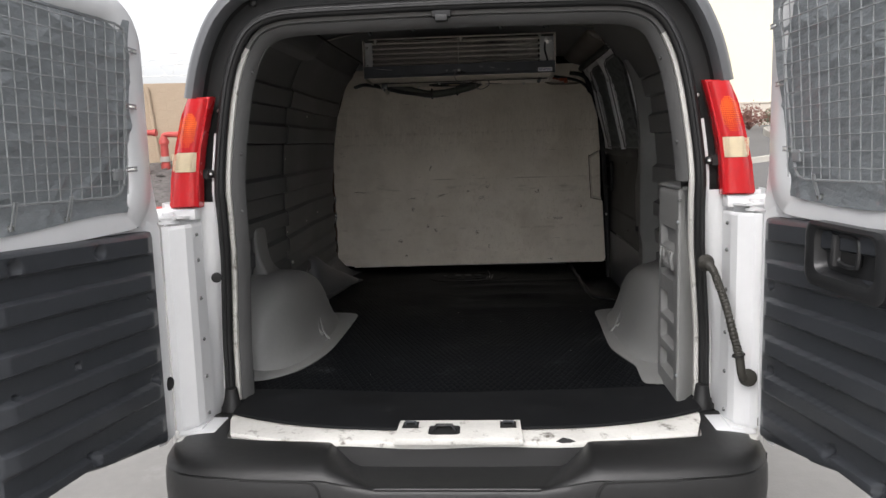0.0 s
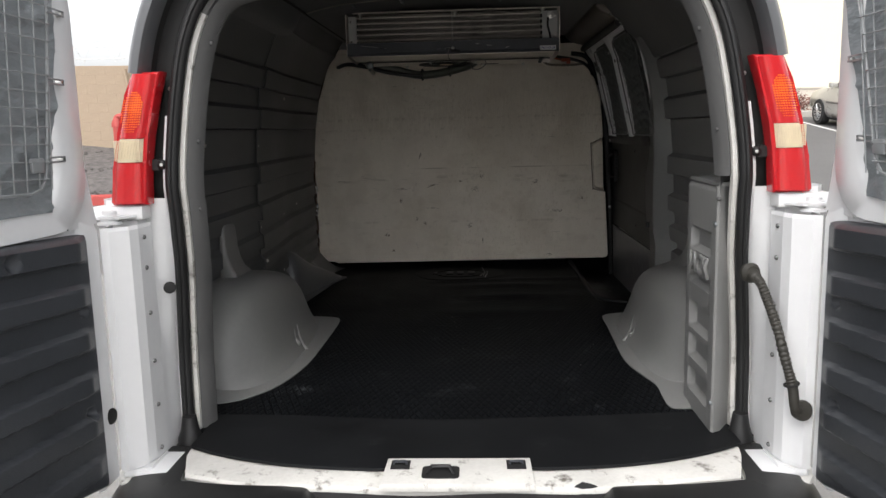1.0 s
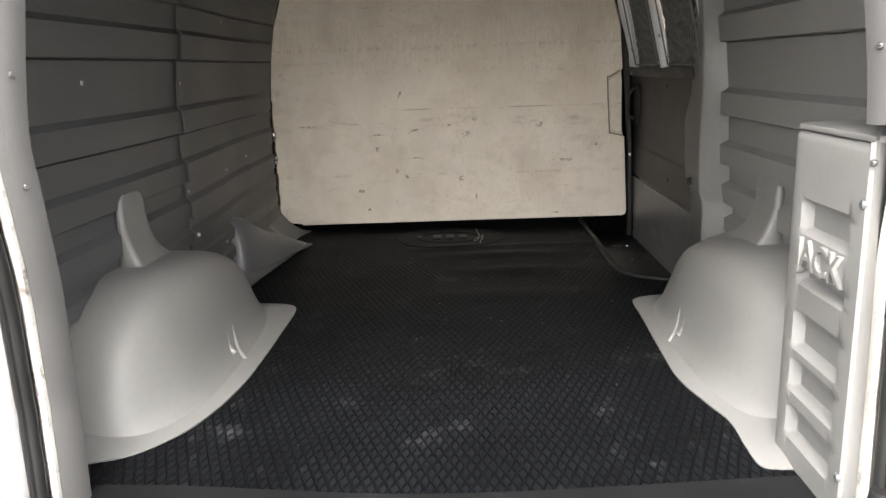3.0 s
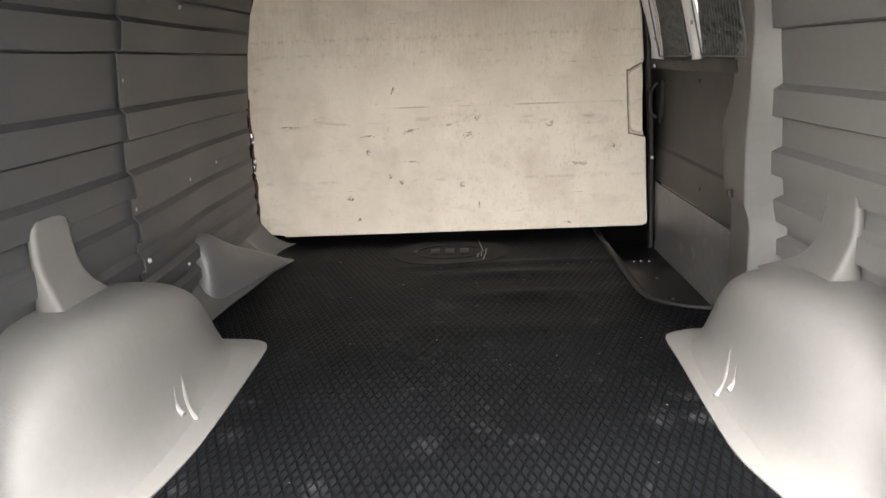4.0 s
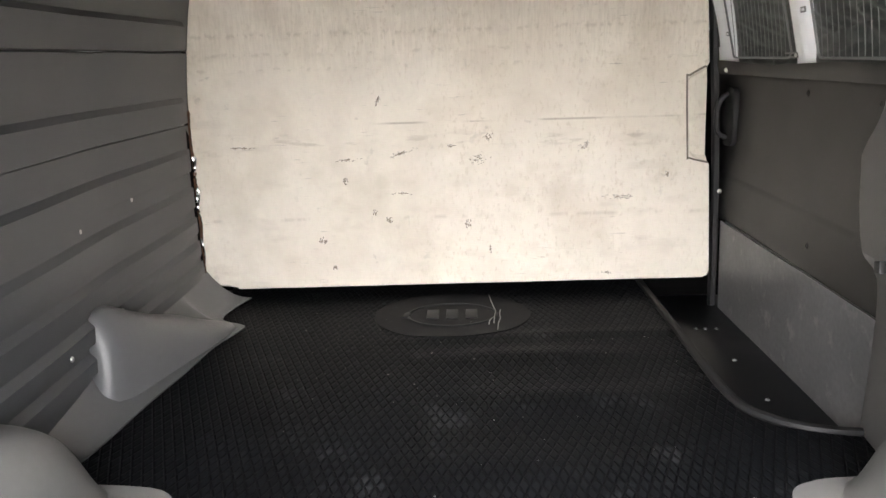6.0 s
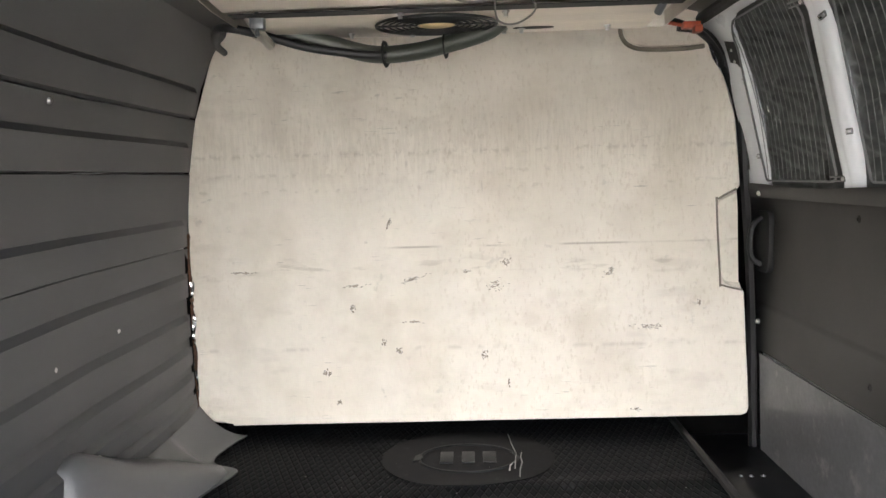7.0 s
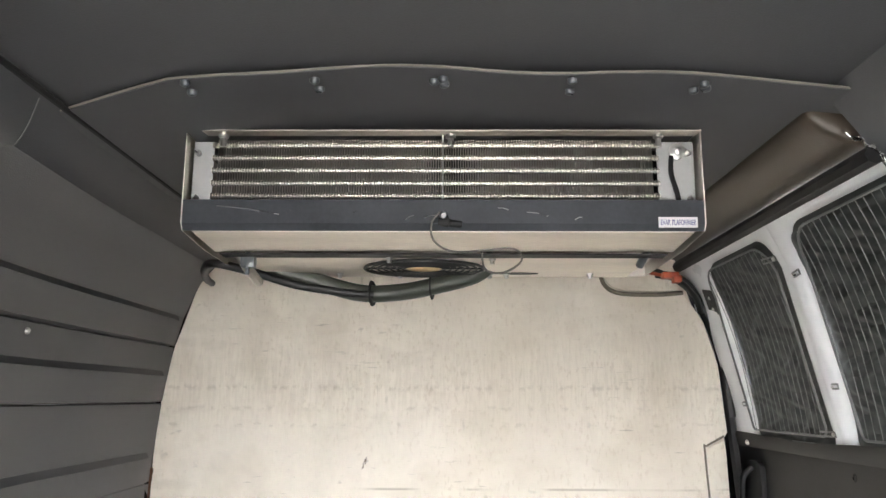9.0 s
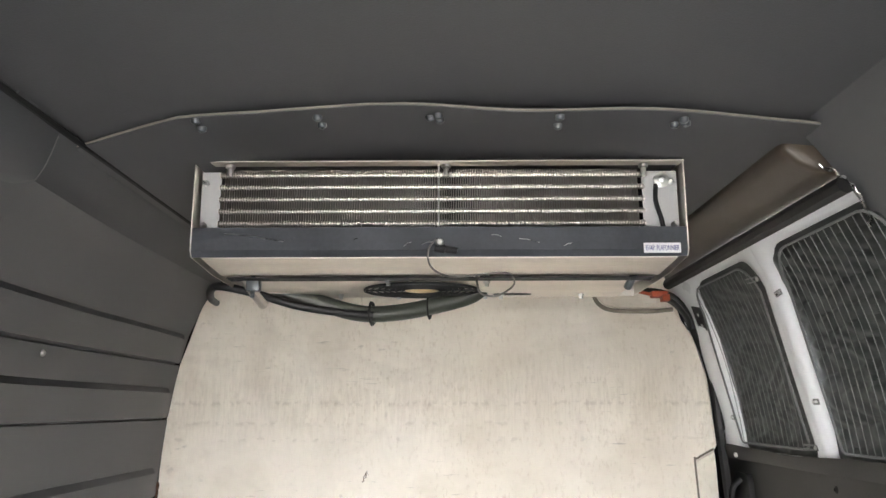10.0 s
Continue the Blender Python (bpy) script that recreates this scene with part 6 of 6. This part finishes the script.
while xx < x1 - 0.082:
    box((xx, 1.790, 1.99), (xx + 0.0014, 1.86, 2.156), bm=b)
    xx += 0.0050
finish(b, 0)
b.to_mesh(coil.data)
b.free()
tagged(coil, kind="stuff")
for z in lin(2.040, 2.142, 5):
    part("coil_tube", tube([(x, 1.7835, z) for x in lin(x0 + 0.044, x1 - 0.074, 640)], 0.005, 8, rad=lambda i, n: 0.0064 if i % 4 < 2 else 0.0040), TUBE, evap, "bright finely ribbed coil tube", smooth=20)
part("support_wire", tube([(-0.05, 1.774, 2.015), (-0.05, 1.774, 2.16)], 0.0019, 6), SCREW, evap)
for x in (-0.48, 0.37, -0.035):
    part("hanger_bolt", lathe([(0.010, 0), (0.010, 0.006), (0.006, 0.008), (0.006, 0.024)], (x, 1.772, 2.160), (0, 0, -1), 10), SCREW, evap)
valve = part("valve", lathe([(0.0165, 0), (0.0165, 0.005), (0.0145, 0.006), (0.007, 0.0065), (0.007, 0.010), (0.004, 0.012)], (x1 - 0.038, 1.785, 2.130), (0, -1, 0), 18), SCREW, evap, "round metal valve")
part("valve_cable", tube(curve_pts([(x1 - 0.050, 1.782, 2.120), (x1 - 0.053, 1.780, 2.085), (x1 - 0.043, 1.780, 2.045), (x1 - 0.038, 1.785, 2.015)], 5), 0.005, 7), RUBBER, valve)
# sensor plug and its grey lead
plug = part("sensor_plug", lathe([(0.008, 0), (0.008, 0.012), (0.005, 0.016)], (-0.048, 1.752, 1.990), (0, -1, 0), 10), SCREW, evap)
lathe_b = lathe([(0.008, 0), (0.009, 0.02), (0.007, 0.022), (0.007, 0.045)], (-0.058, 1.745, 1.980), (1, 0, -0.15), 10)
part("plug_body", lathe_b, BLACK, plug)
part("lead", tube(curve_pts([(-0.055, 1.735, 1.995), (-0.070, 1.735, 1.975), (-0.066, 1.74, 1.942), (-0.03, 1.76, 1.925), (0.03, 1.80, 1.935), (0.09, 1.82, 1.942), (0.105, 1.83, 1.920), (0.07, 1.84, 1.898), (0.035, 1.86, 1.908), (0.03, 1.90, 1.955)], 6), 0.0022, 6), mat("grey_lead", (0.16, 0.15, 0.14), 0.5), plug)
# fan under the unit
FC, FR = (-0.095, 2.065), (0.135, 0.112)


def fan_pt(r, a, z):
    return (FC[0] + FR[0] * r * math.cos(a), FC[1] + FR[1] * r * math.sin(a), z)


fan = part("fan_guard", tube([fan_pt(1, a, 1.9430) for a in lin(0, 6.2832, 41)[:-1]], 0.0032, 6, closed=True), BLACKTRIM, evap, "black round fan guard")
b = bmesh.new()
for r in (0.9, 0.79, 0.68, 0.57, 0.46, 0.36):
    tube([fan_pt(r, a, 1.9420) for a in lin(0, 6.2832, 33)[:-1]], 0.0020, 5, closed=True, bm=b)
for a in lin(0, 6.2832, 7)[:-1]:
    tube([fan_pt(0.25, a, 1.9440), fan_pt(1, a, 1.9440)], 0.0024, 5, bm=b)
part("guard_ring", b, BLACKTRIM, fan)
part("fan_hub", lathe([(0.042, 0), (0.042, 0.004), (0.024, 0.007)], (FC[0], FC[1], 1.9470), (0, 0, -1), 24), BRASS, fan, "brass-coloured fan hub")
part("fan_disc", lathe([(0.108, 0), (0.108, 0.001)], (FC[0], FC[1], 1.9495), (0, 0, -1), 32), mat("dull_brassy_blade", (0.34, 0.25, 0.11), 0.35, metal=0.9, vary=0.4, scale=15), fan)
for x, y in ((-0.165, 1.9460), (0.055, 1.96), (-0.155, 2.16), (0.06, 2.16), (-0.30, 2.16), (0.10, 2.16), (0.30, 2.16)):
    part("hex_bolt", lathe([(0.008, 0), (0.008, 0.006), (0.005, 0.007), (0.005, 0.014)], (x, y, 1.9500), (0, 0, -1), 6), SCREW, evap, smooth=0)
part("fan_slot", prism([(0.128 + 0.048 * math.cos(a), 2.157 + 0.014 * math.sin(a)) for a in lin(0, 6.2832, 21)[:-1]], "z", 1.9465, 1.9490), BLACK, evap, "dark oval slot in the fan panel")
# hanger pipes at the ends
b = tube(curve_pts([(x0 + 0.055, 1.93, 1.985), (x0 + 0.06, 1.95, 1.955), (x0 + 0.075, 1.98, 1.925), (x0 + 0.085, 2.03, 1.905)], 5), 0.011, 8)
part("drain_pipe", b, STEEL, evap, "bent metal drain pipe")
b = box((x0 + 0.065, 1.94, 1.925), (x0 + 0.095, 1.965, 1.955), 0.003)
tube([(x0 + 0.08, 1.945, 1.91), (x0 + 0.08, 1.945, 1.965)], 0.005, 6, bm=b)
part("pipe_clamp", b, SCREWGREY, evap)
part("drain_pipe", tube([(x1 - 0.06, 1.90, 1.985), (x1 - 0.068, 1.94, 1.955), (x1 - 0.075, 1.97, 1.935)], 0.009, 10), SCREWGREY, evap)
# sticker with its words
part("sticker", box((0.357, 1.7495, 1.970), (0.430, 1.7525, 1.990)), PAPER, evap, "white sticker")
txt = bpy.data.curves.new("sticker_word", "FONT")
txt.body, txt.size, txt.extrude, txt.align_x = "EVAP. PLAFONNIER", 0.0135, 0.0004, "CENTER"
t_ob = new("sticker_curve", txt)
dg = bpy.context.evaluated_depsgraph_get()
me = bpy.data.meshes.new_from_object(t_ob.evaluated_get(dg))
bpy.data.objects.remove(t_ob)
me.materials.append(INK)
wx = max(v.co.x for v in me.vertices) - min(v.co.x for v in me.vertices)
words = new("sticker_words", me)
words.parent = evap
words.matrix_parent_inverse = Matrix.Translation(-Vector(evap.location))
words.matrix_basis = Matrix(((0.066 / wx, 0, 0, 0.3935), (0, 0, -1, 1.749), (0, 1.10, 0, 1.9745), (0, 0, 0, 1)))

# hoses slung under the evaporator
hoses = thing("refrigerant_hoses", "dark insulated hoses slung below the evaporator with cable ties", "hose", at=(-0.25, 2.2, 1.9))
part("insulated_hose", tube(curve_pts([(-0.50, 2.150, 1.965), (-0.38, 2.170, 1.936), (-0.26, 2.190, 1.905), (-0.16, 2.190, 1.906), (-0.06, 2.170, 1.922), (0.03, 2.150, 1.946), (0.07, 2.13, 1.985)], 8), 0.021, 12), HOSE, hoses)
part("second_hose", tube(curve_pts([(-0.50, 2.180, 1.966), (-0.34, 2.210, 1.928), (-0.22, 2.220, 1.908), (-0.10, 2.210, 1.918), (0.03, 2.180, 1.948), (0.07, 2.16, 1.985)], 8), 0.016, 10), HOSE, hoses)
part("black_hose", tube(curve_pts([(-0.74, 2.58, 1.985), (-0.70, 2.40, 1.972), (-0.64, 2.20, 1.965), (-0.58, 2.080, 1.957), (-0.50, 2.100, 1.942), (-0.40, 2.140, 1.916), (-0.28, 2.160, 1.900), (-0.22, 2.170, 1.897)], 8), 0.010, 10), RUBBER, hoses)
for x, z in ((-0.225, 1.904), (-0.080, 1.920)):
    part("cable_tie", tube([(x + 0.004 * math.cos(a), 2.195 + 0.040 * math.cos(a), z + 0.026 * math.sin(a)) for a in lin(0, 6.2832, 21)[:-1]], 0.003, 5, closed=True, flat=2.0), BLACK, hoses)
b = box((0.515, 2.30, 1.960), (0.558, 2.33, 1.977), 0.003)
box((0.540, 2.29, 1.948), (0.560, 2.32, 1.966), 0.002, bm=b)
tube([(0.515, 2.32, 1.97), (0.46, 2.33, 1.985)], 0.005, 6, bm=b)
tagged(part("wire_connector", b, ORANGE), "orange electrical connector beside the evaporator", "connector")
tagged(part("wiring_loom", tube(curve_pts([(0.42, 2.34, 2.00), (0.50, 2.36, 1.99), (0.58, 2.45, 1.985), (0.66, 2.58, 1.975), (0.715, 2.66, 1.945), (0.735, 2.70, 1.915)], 6), 0.009, 8), RUBBER), "black wiring loom at the bulkhead corner", "cable")

# ---- outside ----
SLOPE = 0.045


def gz(y, x=0.0):
    """The lot climbs ahead of the van, more steeply on its right side as far as the planter."""
    return SLOPE * y + 0.054 * max(0.0, min(15.0, y - 6.0)) * max(0.0, min(1.0, (x - 1.5) / 5.0))


b = sheet(lambda x, y: (x, y, gz(max(-30, min(60, y)), x)), [-600, -60, -20, -5, 0, 1.5, 6.5, 20, 60, 600], [-600, -60, -30, -10, 0, 6, 15, 21, 30, 60, 600])
structure("ground", b, ASPHALT, "worn grey asphalt of a parking lot", "ground")
structure("apron", sheet(lambda x, y: (x, y, gz(y, x) + 0.006), [-9, -5, -2, 0, 1.5, 6.5, 9], [-3.4, -1.5, 0, 2.5, 5.5], 0.01), APRON, "pale dusty concrete apron round the van", "pavement")
# pale slab added out of view to throw light up into the van
structure("bounce_ground", sheet(lambda x, y: (x, y, gz(max(-30, y)) + 0.006), lin(-16, 16, 7), lin(-40, -3.42, 9), 0.01), CONCRETE, "unseen pale ground added behind the van to bounce light inside", "pavement")
for (xa, ya, xb, yb) in ((8.45, 14.2, 8.75, 19.8), (11.35, 14.4, 11.65, 19.9)):
    n_ = Vector((yb - ya, xa - xb, 0)).normalized() * 0.05
    b = bmesh.new()
    b.faces.new([b.verts.new((p[0] + q * n_.x, p[1] + q * n_.y, gz(p[1] + q * n_.y, p[0]) + 0.008)) for p, q in (((xa, ya), 1), ((xb, yb), 1), ((xb, yb), -1), ((xa, ya), -1))])
    structure("road_line", b, LINEWHITE, "white painted parking line", "road line")
# red kerb and gravel bed
kerb = structure("kerb", prism([(10.9, gz(10.9) - 0.05), (11.05, gz(11) - 0.05), (11.05, gz(11) + 0.15), (11.03, gz(11) + 0.165), (10.93, gz(11) + 0.165), (10.9, gz(11) + 0.14)], "x", -16, -3.0), REDPAINT, "red painted concrete kerb", "kerb")
kerb.matrix_world = Matrix.Translation((-6, 11, 0)) @ Matrix.Rotation(radians(14), 4, "Z") @ Matrix.Translation((6, -11, 0))
bed = structure("gravel_bed", sheet(lambda x, y: (x, y + (x + 6) * 0.249, gz(y) + 0.12 + 0.05 * math.sin(3 * x) * math.sin(2.3 * y) + 0.70 * max(0, (y - 12)) / 4), lin(-17, -2.5, 50), lin(11.05, 16.5, 24)), GRAVEL, "bed of dark gravel before the wall", "gravel bed")
rnd = random.Random(11)
b = bmesh.new()
for _ in range(900):
    x, y = rnd.uniform(-12, -3.5), rnd.uniform(11.1, 15.3)
    r = rnd.uniform(0.02, 0.07)
    z = gz(y) + 0.12 + 0.70 * max(0, (y - 12)) / 4
    q = bmesh.new()
    bmesh.ops.create_icosphere(q, subdivisions=1, radius=r)
    for v in q.verts:
        v.co = Vector((v.co.x * rnd.uniform(0.7, 1.3) + x, v.co.y * rnd.uniform(0.7, 1.3) + y + (x + 6) * 0.249, v.co.z * rnd.uniform(0.4, 0.8) + z))
    join(b, q)
tagged(part("stones", b, GRAVEL, None, smooth=0), "loose dark stones on the gravel bed", "gravel", kind="stuff")

# block wall
wall = thing("block_wall", "tan concrete block wall behind the gravel bed", "wall", kind="structure", at=(-7, 16, 0.6))
WX = Matrix.Translation((-7, 15.2, 0)) @ Matrix.Rotation(radians(12), 4, "Z")
part("core", box((-11, 0.002, 0.3), (5.5, 0.18, 3.17)), MORTAR, wall, xf=WX)
brick_mesh = None
for r in range(13):
    for c in range(24):
        u = -6.0 + c * 0.405 + (0.2 if r % 2 else 0)
        z = 0.55 + r * 0.203
        if brick_mesh is None:
            o = part("block", box((0.0015, -0.002, 0.0015), (0.3985, 0.05, 0.2015), 0.003, 1), BLOCK, wall)
            brick_mesh = o.data
        else:
            o = new("block", brick_mesh)
            o.parent = wall
            o.matrix_parent_inverse = Matrix.Translation(-Vector(wall.location))
        o.matrix_basis = WX @ Matrix.Translation((u, 0, z))
part("taller_pier", box((2.2, -0.06, 0.3), (5.5, 0.22, 3.25), 0.01), BLOCK, wall, xf=WX)
part("conduit", tube([(-0.55, -0.05, 1.2), (-0.72, -0.06, 3.1)], 0.035, 8), BLOCK, wall, xf=WX)
fence = thing("barbed_wire", "thin post with barbed wire along the wall top", "fence", at=(-6, 15.4, 3.0))
part("post", tube([(2.0, 0.1, 3.1), (2.0, 0.1, 4.1)], 0.035, 8), mat("dull_post", (0.3, 0.3, 0.3), 0.6), fence, xf=WX)
for k in range(3):
    part("strand", tube([(-10, 0.1, 3.35 + 0.25 * k), (-4, 0.1, 3.30 + 0.25 * k), (2.0, 0.1, 3.4 + 0.25 * k), (5, 0.1, 3.6 + 0.25 * k)], 0.005, 5), SCREW, fence, xf=WX)
part("coil_wire", tube([(-10 + i * 0.045, 0.1 + 0.22 * math.sin(i * 0.42), 3.5 + 0.22 * math.cos(i * 0.42)) for i in range(320)], 0.003, 4), SCREW, fence, xf=WX)

# red standpipes
for x, y, h in ((-7.45, 13.9, 0.95), (-7.18, 14.5, 0.88)):
    e = thing("standpipe", "red painted standpipe rising from the gravel", "standpipe", "standpipes", at=(x, y, gz(y) + 0.15))
    z0 = gz(y) + 0.45
    part("riser_pipe", lathe([(0.10, 0), (0.10, h * 0.3), (0.085, h * 0.3 + 0.01), (0.085, h * 0.8), (0.11, h * 0.8), (0.11, h * 0.88), (0.06, h)], (x, y, z0), (0, 0, 1), 14), REDPAINT, e)
    part("flange_band", lathe([(0.105, 0), (0.105, 0.12)], (x, y, z0 + h * 0.35), (0, 0, 1), 14), CONCRETE, e, "pale band")
    part("elbow", tube(curve_pts([(x, y, z0 + h * 0.85), (x, y, z0 + h), (x + 0.12, y, z0 + h + 0.03), (x + 0.32, y, z0 + h + 0.02)], 5), 0.06, 10), REDPAINT, e)
    part("cap", lathe([(0.08, 0), (0.08, 0.06)], (x + 0.32, y, z0 + h + 0.02), (1, 0, 0), 12), REDPAINT, e)

# building beyond the lot
bld = thing("commercial_building", "cream stuccoed commercial building with a beige base", "building", at=(16, 27, gz(27)))
BX = Matrix.Translation((6, 25.5, 0)) @ Matrix.Rotation(radians(4), 4, "Z")
part("wall_upper", box((-2.2, 0.05, 2.75), (40, 12, 12.0)), CREAM, bld, xf=BX)
part("wall_base", box((-2.2, 0.0, 0.9), (40, 12, 2.75), 0.01), TAN, bld, xf=BX)
part("wall_edge", box((-2.26, -0.03, 2.72), (40, 0.05, 2.79), 0.01), TAN, bld, xf=BX)
for i in range(3):
    u = 7.2 + i * 6.0
    w = part("window", box((u, -0.02, 2.55), (u + 4.0, 0.06, 4.4), 0.005), TINT, bld, "dark tinted window", xf=BX)
    part("window_frame", box((u - 0.06, -0.05, 4.36), (u + 4.06, 0.02, 4.45)), BLACKTRIM, w, xf=BX)
    part("mullion", box((u + 1.9, -0.05, 2.55), (u + 1.97, 0.0, 4.4)), ALLOY, w, xf=BX)
    part("transom", box((u, -0.05, 3.05), (u + 4.0, 0.0, 3.11)), ALLOY, w, xf=BX)
part("meter_box", box((1.0, -0.25, 1.9), (1.5, 0.0, 2.5), 0.02), CONCRETE, bld, xf=BX)
way = curve_pts([(4.4, 14.3, 0), (5.6, 14.2, 0), (6.4, 14.5, 0), (6.95, 15.4, 0), (7.25, 17.0, 0), (7.5, 19.0, 0), (7.9, 20.3, 0), (9.2, 20.75, 0), (12.0, 20.9, 0), (20.0, 21.3, 0)], 5)
structure("planter_kerb", loft([[(p.x + dx * 0.7, p.y + dx, gz(p.y, p.x) + dz) for dx, dz in ((0, -0.05), (0, 0.15), (0.03, 0.17), (0.16, 0.17), (0.18, -0.05))] for p in way], caps=True), CONCRETE, "pale concrete planter kerb", "kerb")


def shrub(x, y, r, h, seed, material):
    """A low bush: twigs that fork from the ground and many small leaves with gaps between them."""
    rr = random.Random(seed)
    z0 = gz(y, x)
    e = thing("shrub", "low shrub in the planter before the building", "shrub", "shrubs", at=(x, y, z0))
    tw, lv = bmesh.new(), bmesh.new()
    for _ in range(26):
        a, t = rr.uniform(0, 6.28), rr.uniform(0.2, 1.0)
        tip = Vector((x + r * t * math.cos(a), y + r * t * math.sin(a), z0 + h * rr.uniform(0.5, 1.0) * (1.1 - 0.5 * t)))
        tube([(x, y, z0), (x + (tip.x - x) * 0.4, y + (tip.y - y) * 0.4, z0 + (tip.z - z0) * 0.6), tip], 0.012, 4, rad=lambda i, n_: 0.014 - 0.005 * i, bm=tw)
        for _ in range(34):
            c = tip + Vector([rr.gauss(0, 0.11) for _ in range(3)])
            d1 = Vector([rr.gauss(0, 1) for _ in range(3)]).normalized() * 0.05
            d2 = d1.orthogonal().normalized() * 0.022
            lv.faces.new([lv.verts.new(c - d1), lv.verts.new(c + d2), lv.verts.new(c + d1), lv.verts.new(c - d2)])
    part("twigs", tw, TWIG, e)
    part("leaves", lv, material, e, smooth=0)


for i, (x, y) in enumerate(((7.9, 21.8), (8.8, 21.7), (9.5, 22.0), (10.7, 21.9), (6.9, 22.1))):
    shrub(x, y, 0.5, 0.62, 20 + i, LEAF if i % 2 else TWIG)


# parked saloon
def saloon(m):
    e = thing("parked_car", "pale champagne saloon car parked in the lot", "car")
    prof = [(-2.30, 0.35, 0.62, 0.70), (-2.25, 0.28, 0.80, 0.78), (-1.6, 0.24, 0.93, 0.86), (-1.0, 0.22, 0.97, 0.88), (0.0, 0.22, 0.98, 0.89), (1.2, 0.22, 1.00, 0.88), (1.9, 0.26, 1.02, 0.84), (2.25, 0.32, 0.95, 0.76), (2.32, 0.40, 0.70, 0.70)]
    loops = []
    for x, zb, zt, w in prof:
        loops.append([(x, -w * 0.9, zb), (x, -w, zb + 0.15), (x, -w, zb + (zt - zb) * 0.6), (x, -w * 0.93, zt - 0.03), (x, -w * 0.8, zt), (x, w * 0.8, zt), (x, w * 0.93, zt - 0.03), (x, w, zb + (zt - zb) * 0.6), (x, w, zb + 0.15), (x, w * 0.9, zb)])
    body = part("body", loft(loops, caps=True), CARPAINT, e, xf=m, smooth=60)
    cab = [(-1.05, 0.95, 0.99, 0.80), (-0.55, 1.20, 1.22, 0.72), (-0.15, 1.36, 1.40, 0.64), (0.35, 1.42, 1.46, 0.62), (0.85, 1.38, 1.42, 0.63), (1.35, 1.16, 1.20, 0.70), (1.75, 0.98, 1.02, 0.78)]
    part("roof", loft([[(x, -0.80 + 0.0 * w, 0.95), (x, -w, z0), (x, -w * 0.9, z1), (x, w * 0.9, z1), (x, w, z0), (x, 0.80, 0.95)] for x, z0, z1, w in cab], caps=True), CARPAINT, body, xf=m, smooth=60)
    for sg in (-1, 1):
        for wn_, pts in (("front_window", [(-0.78, 1.02), (-0.20, 1.30), (0.22, 1.355), (0.22, 1.02)]), ("rear_window", [(0.30, 1.02), (0.30, 1.355), (0.80, 1.33), (1.25, 1.12), (1.30, 1.02)])):
            b = bmesh.new()
            v = [b.verts.new((x, sg * (0.815 - 0.34 * (z - 0.95)), z)) for x, z in pts]
            b.faces.new(v)
            bmesh.ops.solidify(b, geom=b.faces[:], thickness=0.012)
            part(wn_, b, GLASS, body, "dark side glass", xf=m)
        part("mirror", box((-0.78, sg * 0.88 - 0.09, 0.98), (-0.62, sg * 0.88 + 0.09, 1.10), 0.03), CARPAINT, body, xf=m)
        part("side_moulding", box((-1.0, sg * 0.885 - 0.012, 0.58), (1.25, sg * 0.885 + 0.012, 0.63), 0.005), GREYCAP, body, xf=m)
        for x in (-1.42, 1.38):
            whl = part("wheel", lathe([(0.17, -0.11), (0.31, -0.11), (0.325, -0.08), (0.325, 0.08), (0.31, 0.10), (0.22, 0.105)], (x, sg * 0.80, 0.325), (0, sg, 0), 28), TYRE, e, "black tyre", xf=m)
            b = lathe([(0.22, 0.06), (0.225, 0.11), (0.20, 0.108), (0.195, 0.085)], (x, sg * 0.80, 0.325), (0, sg, 0), 24)
            for k in range(12):
                a = math.pi * 2 * k / 12
                tube([(x + 0.03 * math.cos(a), sg * 0.905, 0.325 + 0.03 * math.sin(a)), (x + 0.205 * math.cos(a), sg * 0.90, 0.325 + 0.205 * math.sin(a))], 0.016, 5, bm=b)
            lathe([(0.05, 0.08), (0.05, 0.112), (0.03, 0.118)], (x, sg * 0.80, 0.325), (0, sg, 0), 14, bm=b)
            part("rim", b, ALLOY, whl, "multi-spoke alloy rim", xf=m)
    b = bmesh.new()
    v = [b.verts.new(p) for p in ((-1.02, -0.70, 0.985), (-1.02, 0.70, 0.985), (-0.20, 0.56, 1.375), (-0.20, -0.56, 1.375))]
    b.faces.new(v)
    bmesh.ops.solidify(b, geom=b.faces[:], thickness=0.01)
    part("windscreen", b, GLASS, body, xf=m)
    # black pan stands in for the shade beneath the car
    part("shadow_pan", box((-2.1, -0.75, 0.16), (2.1, 0.75, 0.30)), BLACK, body, xf=m)
    return e


saloon(Matrix.Translation((9.75, 17.28, gz(17.28, 9.75))) @ Matrix.Rotation(math.atan(0.099), 4, "X") @ Matrix.Rotation(radians(-90), 4, "Z"))
